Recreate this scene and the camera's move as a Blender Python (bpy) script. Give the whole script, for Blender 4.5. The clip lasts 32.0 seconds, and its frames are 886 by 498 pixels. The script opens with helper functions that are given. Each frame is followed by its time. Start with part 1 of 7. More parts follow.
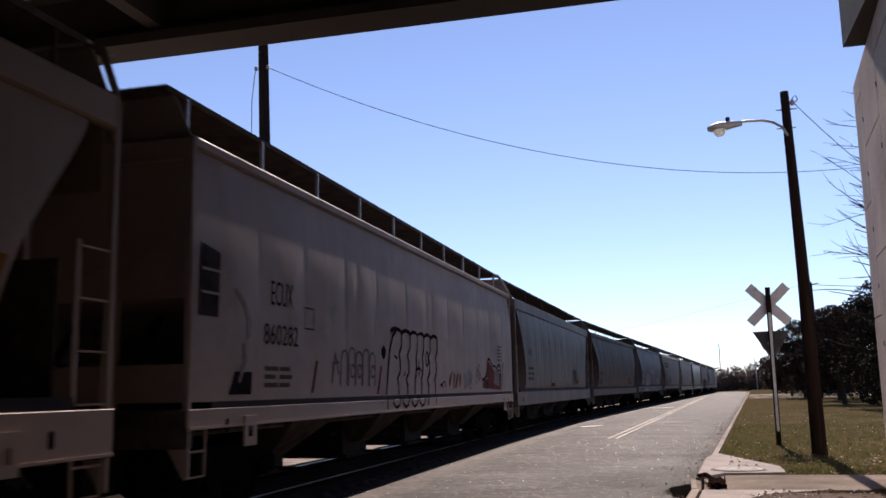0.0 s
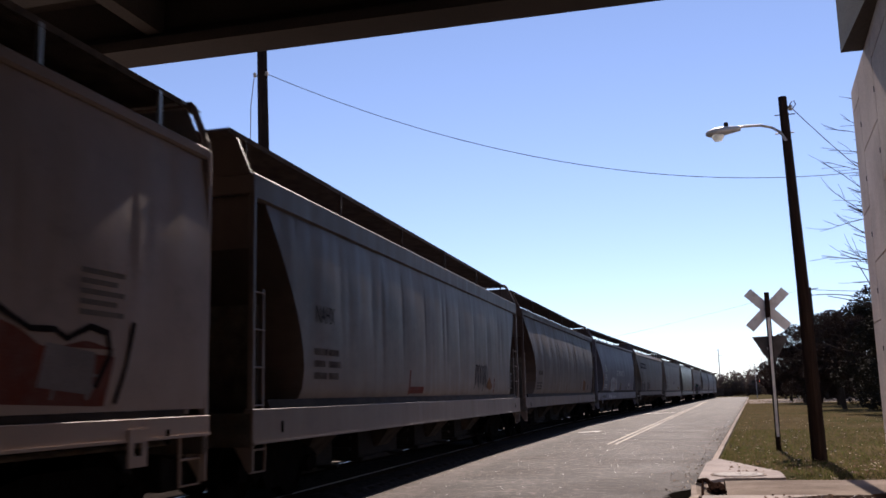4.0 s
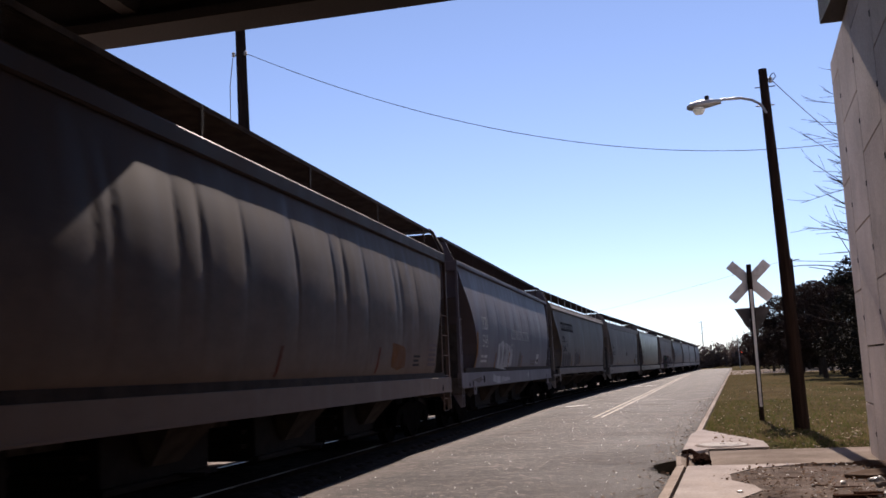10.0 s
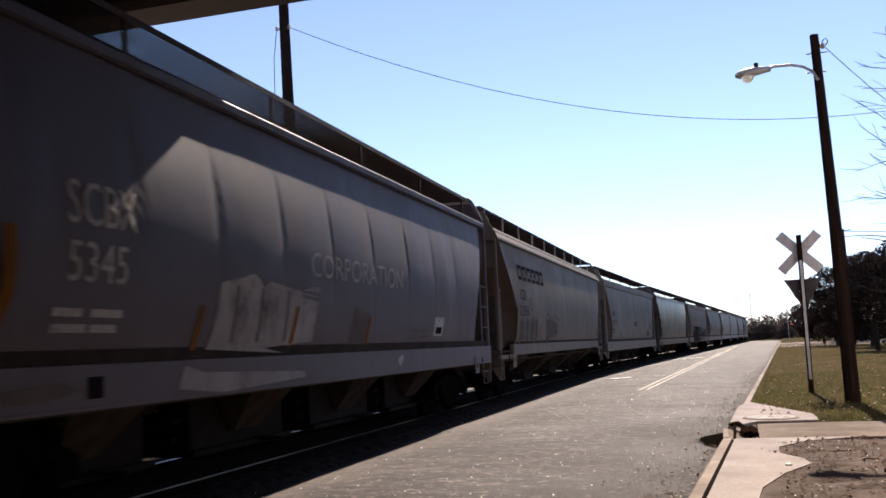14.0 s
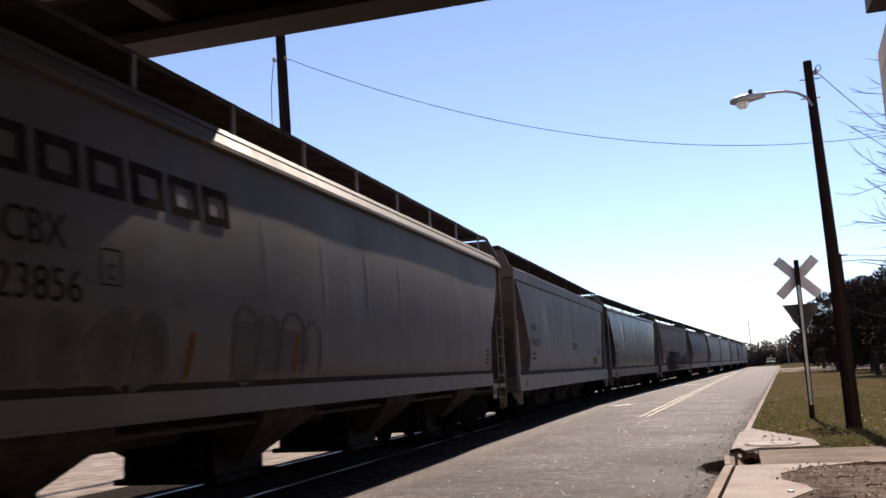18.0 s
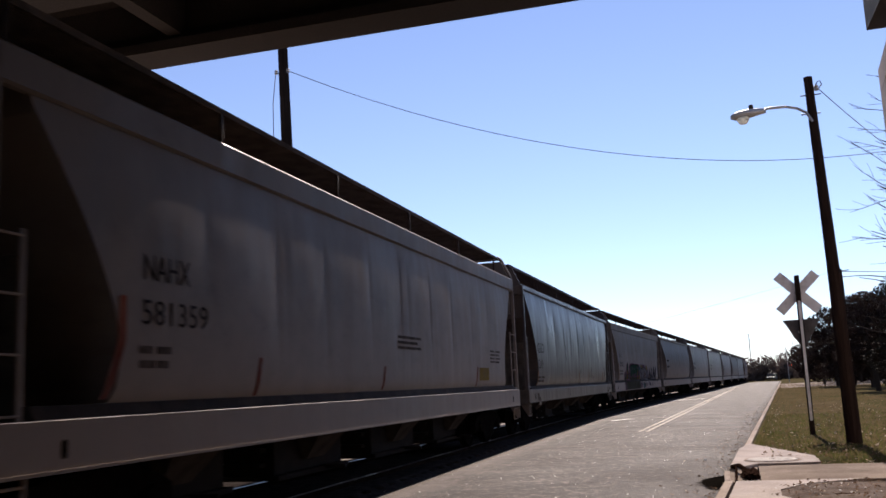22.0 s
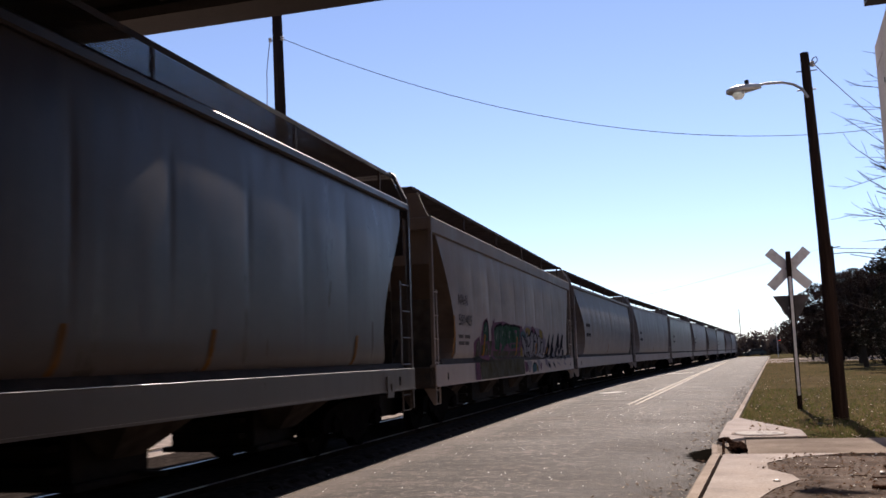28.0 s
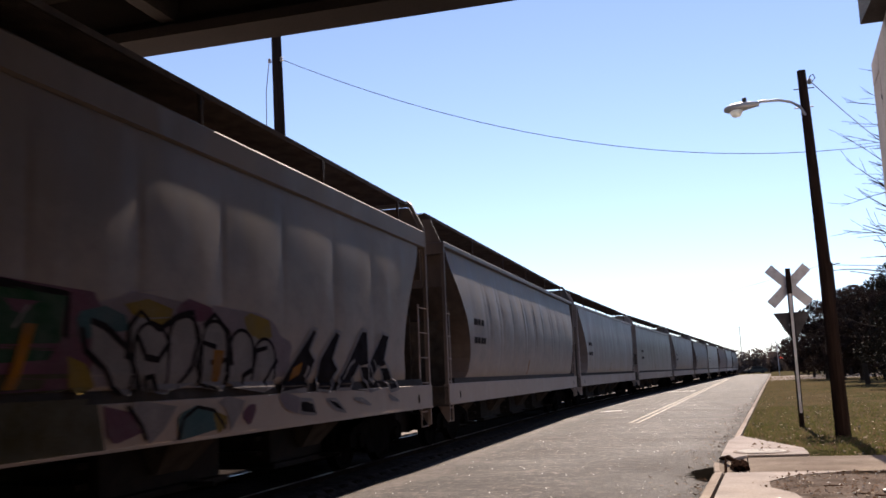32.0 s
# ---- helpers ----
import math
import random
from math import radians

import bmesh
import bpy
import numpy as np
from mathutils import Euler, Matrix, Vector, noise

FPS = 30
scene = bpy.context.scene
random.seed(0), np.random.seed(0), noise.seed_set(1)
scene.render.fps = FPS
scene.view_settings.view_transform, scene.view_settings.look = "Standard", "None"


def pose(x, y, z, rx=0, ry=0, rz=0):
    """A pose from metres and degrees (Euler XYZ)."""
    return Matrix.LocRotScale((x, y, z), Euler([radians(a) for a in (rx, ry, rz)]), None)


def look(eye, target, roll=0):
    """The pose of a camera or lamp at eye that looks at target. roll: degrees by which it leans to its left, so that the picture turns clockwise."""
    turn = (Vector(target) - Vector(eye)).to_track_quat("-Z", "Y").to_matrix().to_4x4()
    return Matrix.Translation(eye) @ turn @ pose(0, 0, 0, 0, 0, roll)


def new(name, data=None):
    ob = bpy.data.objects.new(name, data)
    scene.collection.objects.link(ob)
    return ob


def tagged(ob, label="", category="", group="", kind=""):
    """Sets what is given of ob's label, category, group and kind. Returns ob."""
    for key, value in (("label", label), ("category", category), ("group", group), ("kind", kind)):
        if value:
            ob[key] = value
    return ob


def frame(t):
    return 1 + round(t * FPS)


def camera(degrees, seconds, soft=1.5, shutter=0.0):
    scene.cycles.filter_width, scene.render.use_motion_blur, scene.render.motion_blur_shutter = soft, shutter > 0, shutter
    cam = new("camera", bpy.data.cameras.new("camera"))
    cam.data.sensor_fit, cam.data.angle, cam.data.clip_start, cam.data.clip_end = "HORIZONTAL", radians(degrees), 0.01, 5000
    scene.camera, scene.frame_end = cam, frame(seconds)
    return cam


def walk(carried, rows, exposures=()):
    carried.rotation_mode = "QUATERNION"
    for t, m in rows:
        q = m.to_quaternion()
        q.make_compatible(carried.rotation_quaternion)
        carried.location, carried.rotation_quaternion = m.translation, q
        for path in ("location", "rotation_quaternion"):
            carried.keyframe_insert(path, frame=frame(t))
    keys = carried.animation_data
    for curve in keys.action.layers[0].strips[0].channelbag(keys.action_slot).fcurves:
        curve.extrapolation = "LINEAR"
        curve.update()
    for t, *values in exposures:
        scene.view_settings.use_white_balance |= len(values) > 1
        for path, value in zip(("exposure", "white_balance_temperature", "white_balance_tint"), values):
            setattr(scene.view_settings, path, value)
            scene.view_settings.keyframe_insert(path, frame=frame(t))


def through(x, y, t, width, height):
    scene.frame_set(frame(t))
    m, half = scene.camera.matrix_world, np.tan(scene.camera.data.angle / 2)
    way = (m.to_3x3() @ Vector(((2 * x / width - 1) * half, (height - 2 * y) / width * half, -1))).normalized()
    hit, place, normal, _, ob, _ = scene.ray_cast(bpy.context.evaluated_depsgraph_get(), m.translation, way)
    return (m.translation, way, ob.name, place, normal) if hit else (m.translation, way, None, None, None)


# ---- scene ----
EYE = (0.0, 0.0, 1.5)
cam = camera(52.0, 32.0, soft=1.6, shutter=0.5)
CAMERA_ROWS = [
    (0, 98.84, 1.19, 14.85), (0.5, 98.80, 1.13, 14.88), (1, 98.81, 0.89, 14.92), (1.5, 98.86, 0.96, 14.94),
    (2, 99.00, 1.12, 14.90), (2.5, 99.07, 1.01, 14.80), (3, 99.16, 1.09, 14.87), (3.5, 99.17, 1.25, 14.89),
    (5.5, 99.35, 1.34, 14.61), (6, 99.36, 1.28, 14.62), (6.5, 99.40, 1.50, 14.65), (7, 99.44, 1.53, 14.65),
    (7.5, 99.53, 1.69, 14.61), (8, 99.53, 1.67, 14.60), (8.5, 99.51, 2.00, 14.56), (9, 99.02, 2.16, 14.26),
    (9.5, 98.32, 2.42, 14.00), (10, 97.77, 2.48, 13.94), (10.5, 97.33, 2.40, 13.37), (11, 96.91, 3.56, 11.61),
    (11.5, 97.67, 3.55, 12.69), (12, 98.30, 2.70, 16.41), (12.5, 96.72, 1.92, 18.84), (13, 95.94, 2.12, 19.00),
    (13.5, 95.79, 2.35, 18.00), (14, 96.15, 2.45, 16.74), (14.5, 96.46, 2.84, 16.52), (16.5, 97.26, 2.93, 16.74),
    (17, 97.59, 2.75, 16.65), (17.5, 97.83, 2.87, 16.67), (18, 97.93, 2.99, 16.67), (18.5, 98.04, 3.01, 16.52),
    (19, 98.39, 2.77, 16.46), (19.5, 98.55, 2.71, 16.60), (20, 98.37, 2.66, 16.69), (20.5, 98.43, 2.70, 16.65),
    (21, 98.57, 2.66, 16.65), (21.5, 98.72, 2.45, 16.63), (22, 98.75, 2.62, 16.64), (22.5, 98.68, 2.65, 16.56),
    (23, 98.56, 2.53, 16.55), (23.5, 98.59, 2.43, 16.62), (24, 98.58, 2.62, 16.78), (24.5, 98.62, 2.62, 16.68),
    (25, 98.72, 2.62, 16.56), (25.5, 98.80, 2.73, 16.38), (27.5, 97.09, 1.57, 15.79), (28, 96.93, 1.93, 16.09),
    (28.5, 96.85, 1.86, 16.32), (29, 96.86, 2.03, 16.47), (29.5, 96.98, 1.82, 16.60), (30, 97.13, 1.91, 16.74),
    (30.5, 97.31, 1.69, 16.86), (31, 97.92, 1.84, 16.71), (31.5, 98.34, 2.13, 16.20), (32, 98.13, 2.25, 16.11),
]
EXPOSURES = ((0, 0.66, 6500, 17), (11, 0.62, 6550, 17), (12, 0.64, 6550, 17), (12.6, 1.0, 6650, 15), (14, 1.08, 6700, 14), (17, 1.0, 6750, 13), (19, 0.82, 6600, 15), (25, 0.76, 6550, 16), (28, 0.78, 6650, 15), (30, 0.96, 6750, 14), (32, 0.98, 6750, 14))
walk(cam, [(t, pose(*EYE, rx, ry, rz)) for t, rx, ry, rz in CAMERA_ROWS], exposures=EXPOSURES)

# ---- light: clear winter sky, sun almost straight ahead along the track ----
SUN_ELEVATION, SUN_LEFT = 35.0, 0.0
world = bpy.data.worlds.new("sky")
scene.world = world
world.use_nodes = True
wt = world.node_tree
sky = wt.nodes.new("ShaderNodeTexSky")
sky.sky_type = "NISHITA"
sky.sun_disc = False
sky.sun_elevation = radians(SUN_ELEVATION)
sky.sun_rotation = radians(-SUN_LEFT)
sky.air_density, sky.dust_density, sky.ozone_density = 0.85, 0.0, 3.0
rich = wt.nodes.new("ShaderNodeHueSaturation")
rich.inputs["Saturation"].default_value = 0.88
wt.links.new(sky.outputs[0], rich.inputs["Color"])
tint = wt.nodes.new("ShaderNodeMix")
tint.data_type, tint.blend_type = "RGBA", "MULTIPLY"
tint.inputs[0].default_value, tint.inputs[7].default_value = 1.0, (0.948, 0.962, 1.08, 1)
wt.links.new(rich.outputs[0], tint.inputs[6])
wt.links.new(tint.outputs[2], wt.nodes["Background"].inputs[0])
wt.nodes["Background"].inputs[1].default_value = 0.085
sun = new("sun", bpy.data.lights.new("sun", "SUN"))
sun.data.energy, sun.data.angle, sun.data.color = 5.0, radians(0.53), (1.0, 0.89, 0.77)
sun.matrix_world = look((0, 0, 30), (
    30 * math.sin(radians(SUN_LEFT)) * math.cos(radians(SUN_ELEVATION)),
    -30 * math.cos(radians(SUN_LEFT)) * math.cos(radians(SUN_ELEVATION)),
    30 - 30 * math.sin(radians(SUN_ELEVATION))))

# ---- materials ----
def mat(name, color, rough=0.7, metal=0.0, vary=0.25, scale=6.0, fine=60.0, bump=0.15, second=None,
        second_scale=1.2, second_edge=(0.5, 0.7), per_object=0.0, stretch=(1, 1, 1), spec=0.5, glow=None):
    """A surface with broad and fine variation, a second colour in patches, and a fine relief."""
    m = bpy.data.materials.new(name)
    m.use_nodes = True
    t = m.node_tree
    n, l = t.nodes, t.links
    p = n["Principled BSDF"]
    p.inputs["Roughness"].default_value, p.inputs["Metallic"].default_value = rough, metal
    p.inputs["Specular IOR Level"].default_value = spec
    co = n.new("ShaderNodeTexCoord")
    mp = n.new("ShaderNodeMapping")
    mp.inputs["Scale"].default_value = stretch
    l.new(co.outputs["Object"], mp.inputs["Vector"])
    big = n.new("ShaderNodeTexNoise")
    big.inputs["Scale"].default_value, big.inputs["Detail"].default_value = scale, 6
    small = n.new("ShaderNodeTexNoise")
    small.inputs["Scale"].default_value, small.inputs["Detail"].default_value = fine, 4
    l.new(mp.outputs[0], big.inputs["Vector"])
    l.new(mp.outputs[0], small.inputs["Vector"])
    def shade(factor):
        return (*(min(1, c * factor) for c in color), 1)
    ramp = n.new("ShaderNodeValToRGB")
    ramp.color_ramp.elements[0].position, ramp.color_ramp.elements[1].position = 0.3, 0.7
    ramp.color_ramp.elements[0].color, ramp.color_ramp.elements[1].color = shade(1 - vary), shade(1 + vary)
    l.new(big.outputs["Fac"], ramp.inputs[0])
    out = ramp.outputs[0]
    if second:
        patch = n.new("ShaderNodeTexNoise")
        patch.inputs["Scale"].default_value, patch.inputs["Detail"].default_value = second_scale, 8
        patch.inputs["Roughness"].default_value = 0.65
        l.new(mp.outputs[0], patch.inputs["Vector"])
        edge = n.new("ShaderNodeMapRange")
        edge.inputs[1].default_value, edge.inputs[2].default_value = second_edge
        l.new(patch.outputs["Fac"], edge.inputs[0])
        mix = n.new("ShaderNodeMix")
        mix.data_type = "RGBA"
        l.new(edge.outputs[0], mix.inputs[0])
        l.new(out, mix.inputs[6])
        mix.inputs[7].default_value = (*second, 1)
        out = mix.outputs[2]
    grain = n.new("ShaderNodeMix")
    grain.data_type, grain.blend_type = "RGBA", "OVERLAY"
    grain.inputs[0].default_value = 0.35
    l.new(out, grain.inputs[6])
    l.new(small.outputs["Fac"], grain.inputs[7])
    out = grain.outputs[2]
    if per_object:
        info = n.new("ShaderNodeObjectInfo")
        rng = n.new("ShaderNodeMapRange")
        rng.inputs[3].default_value, rng.inputs[4].default_value = 1 - per_object, 1 + per_object
        l.new(info.outputs["Random"], rng.inputs[0])
        hsv = n.new("ShaderNodeHueSaturation")
        l.new(rng.outputs[0], hsv.inputs["Value"])
        l.new(out, hsv.inputs["Color"])
        out = hsv.outputs[0]
    l.new(out, p.inputs["Base Color"])
    rr = n.new("ShaderNodeMapRange")
    rr.inputs[3].default_value, rr.inputs[4].default_value = max(0.02, rough - 0.12), min(1, rough + 0.12)
    l.new(big.outputs["Fac"], rr.inputs[0])
    l.new(rr.outputs[0], p.inputs["Roughness"])
    if bump:
        b = n.new("ShaderNodeBump")
        b.inputs["Strength"].default_value, b.inputs["Distance"].default_value = bump, 0.02
        l.new(small.outputs["Fac"], b.inputs["Height"])
        l.new(b.outputs[0], p.inputs["Normal"])
    if glow:
        p.inputs["Emission Color"].default_value, p.inputs["Emission Strength"].default_value = (*glow[0], 1), glow[1]
    return m


def leafy(name, color, vary=0.35, through=0.45):
    """A thin leaf or blade: part of the light passes through it."""
    m = mat(name, color, 0.9, vary=vary, scale=1.3, bump=0.0, spec=0.05)
    t = m.node_tree
    p = t.nodes["Principled BSDF"]
    back = t.nodes.new("ShaderNodeBsdfTranslucent")
    back.inputs["Color"].default_value = (*(min(1, c * 1.2) for c in color), 1)
    both = t.nodes.new("ShaderNodeMixShader")
    both.inputs[0].default_value = through
    t.links.new(p.outputs[0], both.inputs[1])
    t.links.new(back.outputs[0], both.inputs[2])
    t.links.new(both.outputs[0], t.nodes["Material Output"].inputs["Surface"])
    return m


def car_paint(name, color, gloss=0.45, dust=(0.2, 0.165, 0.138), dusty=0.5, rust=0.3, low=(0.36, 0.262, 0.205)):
    """Weathered freight-car paint: rain streaks, brown dust with painted bounce light low down in patches, rust blooms,
    uneven gloss.
    """
    m = bpy.data.materials.new(name)
    m.use_nodes = True
    t = m.node_tree
    n, l = t.nodes, t.links
    p = n["Principled BSDF"]
    p.inputs["Specular IOR Level"].default_value = 0.16 if gloss < 0.3 else 0.13
    co = n.new("ShaderNodeTexCoord")
    info = n.new("ShaderNodeObjectInfo")
    shift = n.new("ShaderNodeVectorMath")
    shift.operation = "ADD"
    l.new(co.outputs["Object"], shift.inputs[0])
    l.new(info.outputs["Random"], shift.inputs[1])
    def tex(scale, stretch, detail=6, rough=0.6):
        mp = n.new("ShaderNodeMapping")
        mp.inputs["Scale"].default_value = stretch
        l.new(shift.outputs[0], mp.inputs["Vector"])
        x = n.new("ShaderNodeTexNoise")
        x.inputs["Scale"].default_value, x.inputs["Detail"].default_value, x.inputs["Roughness"].default_value = scale, detail, rough
        l.new(mp.outputs[0], x.inputs["Vector"])
        return x.outputs["Fac"]
    def mask(src, lo, hi, top=1.0):
        r = n.new("ShaderNodeMapRange")
        for i, v in enumerate((lo, hi, 0.0, top)):
            r.inputs[i + 1].default_value = v
        l.new(src, r.inputs[0])
        return r.outputs[0]
    def blend(fac, a, b):
        x = n.new("ShaderNodeMix")
        x.data_type = "RGBA"
        l.new(fac, x.inputs[0])
        if isinstance(a, tuple):
            x.inputs[6].default_value = (*a, 1)
        else:
            l.new(a, x.inputs[6])
        x.inputs[7].default_value = (*b, 1)
        return x.outputs[2]
    streak = tex(1.0, (3, 3.0, 0.45))
    cloud = tex(0.7, (1, 1, 1), 8)
    grime = tex(2.2, (1, 1, 1.6), 10, 0.7)
    speck = tex(45, (1, 1, 1), 3)
    c = blend(mask(cloud, 0.35, 0.7), color, tuple(v * 0.72 for v in color))
    c = blend(mask(streak, 0.42, 0.75, dusty), c, dust)
    c = blend(mask(grime, 0.55, 0.78, dusty * 0.8), c, tuple(v * 0.55 for v in dust))
    c = blend(mask(grime, 0.70, 0.76, rust), c, (0.16, 0.065, 0.03))
    c = blend(mask(speck, 0.62, 0.72, 0.25), c, (0.1, 0.085, 0.075))
    # brown road dust plus painted bounce light from the road, strongest along the sill
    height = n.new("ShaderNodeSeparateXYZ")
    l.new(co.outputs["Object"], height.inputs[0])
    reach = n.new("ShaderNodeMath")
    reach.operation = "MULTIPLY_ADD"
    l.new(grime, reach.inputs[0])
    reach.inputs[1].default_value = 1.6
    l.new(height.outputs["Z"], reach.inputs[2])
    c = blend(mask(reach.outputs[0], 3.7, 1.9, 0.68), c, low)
    l.new(c, p.inputs["Base Color"])
    l.new(mask(cloud, 0.2, 0.8), p.inputs["Roughness"])
    r = n.new("ShaderNodeMapRange")
    r.inputs[1].default_value, r.inputs[2].default_value = 0.3, 0.7
    r.inputs[3].default_value, r.inputs[4].default_value = gloss, min(1, gloss + 0.25)
    l.new(streak, r.inputs[0])
    l.new(r.outputs[0], p.inputs["Roughness"])
    b = n.new("ShaderNodeBump")
    b.inputs["Strength"].default_value, b.inputs["Distance"].default_value = 0.09 if gloss > 0.3 else 0.025, 0.02
    l.new(tex(1.6, (0.2, 1, 0.5), 2), b.inputs["Height"])
    l.new(b.outputs[0], p.inputs["Normal"])
    return m


def asphalt():
    """Worn street surface: pale stones in dark binder, transverse scuffs, a smoother relaid stretch, oily dirt along the gutter."""
    m = mat("asphalt", (0.066, 0.046, 0.040), 0.8, spec=0.11, vary=0.3, scale=0.45, fine=55, bump=1.0, second=(0.089, 0.067, 0.061), second_scale=0.4, second_edge=(0.45, 0.7))
    t = m.node_tree
    n, l = t.nodes, t.links
    p = n["Principled BSDF"]
    src = p.inputs["Base Color"].links[0].from_socket
    co = n.new("ShaderNodeTexCoord")
    def ranged(value, lo, hi, top=1.0):
        r = n.new("ShaderNodeMapRange")
        for i, v in enumerate((lo, hi, 0.0, top)):
            r.inputs[i + 1].default_value = v
        l.new(value, r.inputs[0])
        return r.outputs[0]
    def math_of(op, a, b):
        k = n.new("ShaderNodeMath")
        k.operation = op
        for i, v in enumerate((a, b)):
            if isinstance(v, float):
                k.inputs[i].default_value = v
            else:
                l.new(v, k.inputs[i])
        return k.outputs[0]
    def cloud(scale, stretch, detail=5):
        mp = n.new("ShaderNodeMapping")
        mp.inputs["Scale"].default_value = stretch
        l.new(co.outputs["Object"], mp.inputs[0])
        x = n.new("ShaderNodeTexNoise")
        x.inputs["Scale"].default_value, x.inputs["Detail"].default_value, x.inputs["Roughness"].default_value = scale, detail, 0.7
        l.new(mp.outputs[0], x.inputs[0])
        return x.outputs["Fac"]
    def over(src, fac, color):
        k = n.new("ShaderNodeMix")
        k.data_type = "RGBA"
        l.new(fac, k.inputs[0])
        l.new(src, k.inputs[6])
        k.inputs[7].default_value = (*color, 1)
        return k.outputs[2]
    xyz = n.new("ShaderNodeSeparateXYZ")
    l.new(co.outputs["Object"], xyz.inputs[0])
    wob = cloud(0.8, (1, 1, 1), 6)
    # relaid stretch
    relaid = ranged(math_of("ADD", xyz.outputs["Y"], math_of("MULTIPLY", wob, 2.5)), 28.0, 28.6, 0.8)
    src = over(src, relaid, (0.095, 0.075, 0.068))
    src = over(src, ranged(cloud(1.0, (0.25, 1.6, 1)), 0.45, 0.72, 0.75), (0.03, 0.023, 0.02))
    src = over(src, ranged(cloud(4.0, (0.3, 1.5, 1)), 0.47, 0.6, 0.85), (0.026, 0.02, 0.0185))
    src = over(src, ranged(cloud(4.5, (0.35, 1.2, 1)), 0.53, 0.64, 0.8), (0.125, 0.097, 0.088))
    src = over(src, ranged(cloud(26.0, (0.7, 0.5, 1)), 0.45, 0.6, 0.75), (0.015, 0.012, 0.0105))
    src = over(src, ranged(cloud(55.0, (0.7, 0.4, 1)), 0.57, 0.63, 0.95), (0.36, 0.31, 0.285))
    src = over(src, ranged(cloud(90.0, (1, 0.5, 1)), 0.6, 0.68, 0.8), (0.2, 0.165, 0.15))
    src = over(src, ranged(cloud(1.8, (0.5, 2.4, 1)), 0.48, 0.6, 0.7), (0.022, 0.017, 0.0155))
    # broad worn and oily patches
    src = over(src, ranged(cloud(0.32, (1, 1.3, 1), 7), 0.46, 0.6, 0.65), (0.022, 0.016, 0.0145))
    src = over(src, ranged(cloud(0.5, (0.8, 1.7, 1), 8), 0.52, 0.7, 0.5), (0.14, 0.108, 0.095))
    src = over(src, ranged(cloud(1.4, (0.5, 1.7, 1), 9), 0.47, 0.58, 0.75), (0.019, 0.0145, 0.013))
    src = over(src, ranged(cloud(2.1, (0.45, 1.5, 1), 9), 0.54, 0.68, 0.55), (0.15, 0.118, 0.106))
    old = ranged(math_of("ADD", xyz.outputs["Y"], math_of("MULTIPLY", wob, 1.2)), 28.3, 27.9)
    src = over(src, math_of("MULTIPLY", ranged(cloud(8.0, (0.6, 0.7, 1), 7), 0.5, 0.58, 0.75), old), (0.024, 0.017, 0.0145))
    src = over(src, math_of("MULTIPLY", ranged(cloud(11.0, (0.6, 0.6, 1), 7), 0.55, 0.63, 0.75), old), (0.2, 0.158, 0.135))
    # pale dust along the edge by the track
    dust = math_of("ADD", math_of("SUBTRACT", xyz.outputs["X"], math_of("MULTIPLY", ranged(xyz.outputs["Y"], 40.0, 140.0), 7.2)), math_of("MULTIPLY", cloud(0.9, (1, 0.6, 1), 8), 1.6))
    src = over(src, ranged(dust, -3.3, -4.1, 0.6), (0.18, 0.145, 0.125))
    # gutter dirt beside the kerb
    e = math_of("SUBTRACT", xyz.outputs["X"], math_of("MULTIPLY", xyz.outputs["Y"], 0.0675))
    e = math_of("ADD", e, math_of("MULTIPLY", cloud(1.3, (1, 0.5, 1)), 1.3))
    near = ranged(xyz.outputs["Y"], 26.0, 15.0)
    src = over(src, math_of("MULTIPLY", ranged(e, -2.3, -0.45, 0.9), near), (0.03, 0.021, 0.017))
    l.new(src, p.inputs["Base Color"])
    return m


ASPHALT = asphalt()
CONCRETE = mat("pavement_concrete", (0.37, 0.325, 0.30), 0.9, spec=0.0, vary=0.18, scale=1.5, fine=40, bump=0.4, second=(0.40, 0.34, 0.30), second_scale=1.4, second_edge=(0.5, 0.75))
STAINED = mat("stained_concrete", (0.195, 0.159, 0.133), 0.9, spec=0.0, vary=0.2, scale=1.5, fine=40, bump=0.5, second=(0.273, 0.228, 0.189), second_scale=1.1, second_edge=(0.45, 0.7))
KERB = mat("kerb_concrete", (0.330, 0.276, 0.237), 0.85, vary=0.2, scale=3, fine=40, bump=0.5, second=(0.300, 0.248, 0.208), second_scale=2.5, per_object=0.12, spec=0.0)
PANEL = mat("wall_concrete", (0.6, 0.51, 0.455), 0.85, spec=0.0, vary=0.14, scale=0.8, fine=30, bump=0.15, second=(0.5, 0.43, 0.38), second_scale=0.9, per_object=0.06)
JOINT = mat("joint_dark", (0.06, 0.05, 0.045), 0.95, vary=0.2)
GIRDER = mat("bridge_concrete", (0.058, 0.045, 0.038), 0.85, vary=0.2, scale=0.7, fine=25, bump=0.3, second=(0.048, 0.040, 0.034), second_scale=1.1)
GRASS = mat("dry_grass", (0.09, 0.068, 0.04), 1.0, vary=0.35, scale=0.6, fine=30, bump=0.8, second=(0.052, 0.05, 0.021), second_scale=0.35, second_edge=(0.42, 0.6), spec=0.0)
DIRT = mat("dirt", (0.127, 0.101, 0.087), 0.95, vary=0.4, scale=2.4, fine=45, bump=1.0, second=(0.196, 0.166, 0.149), second_scale=3.0, spec=0.0)
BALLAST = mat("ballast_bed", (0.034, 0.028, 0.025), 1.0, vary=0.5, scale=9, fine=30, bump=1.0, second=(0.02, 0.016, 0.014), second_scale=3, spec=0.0)
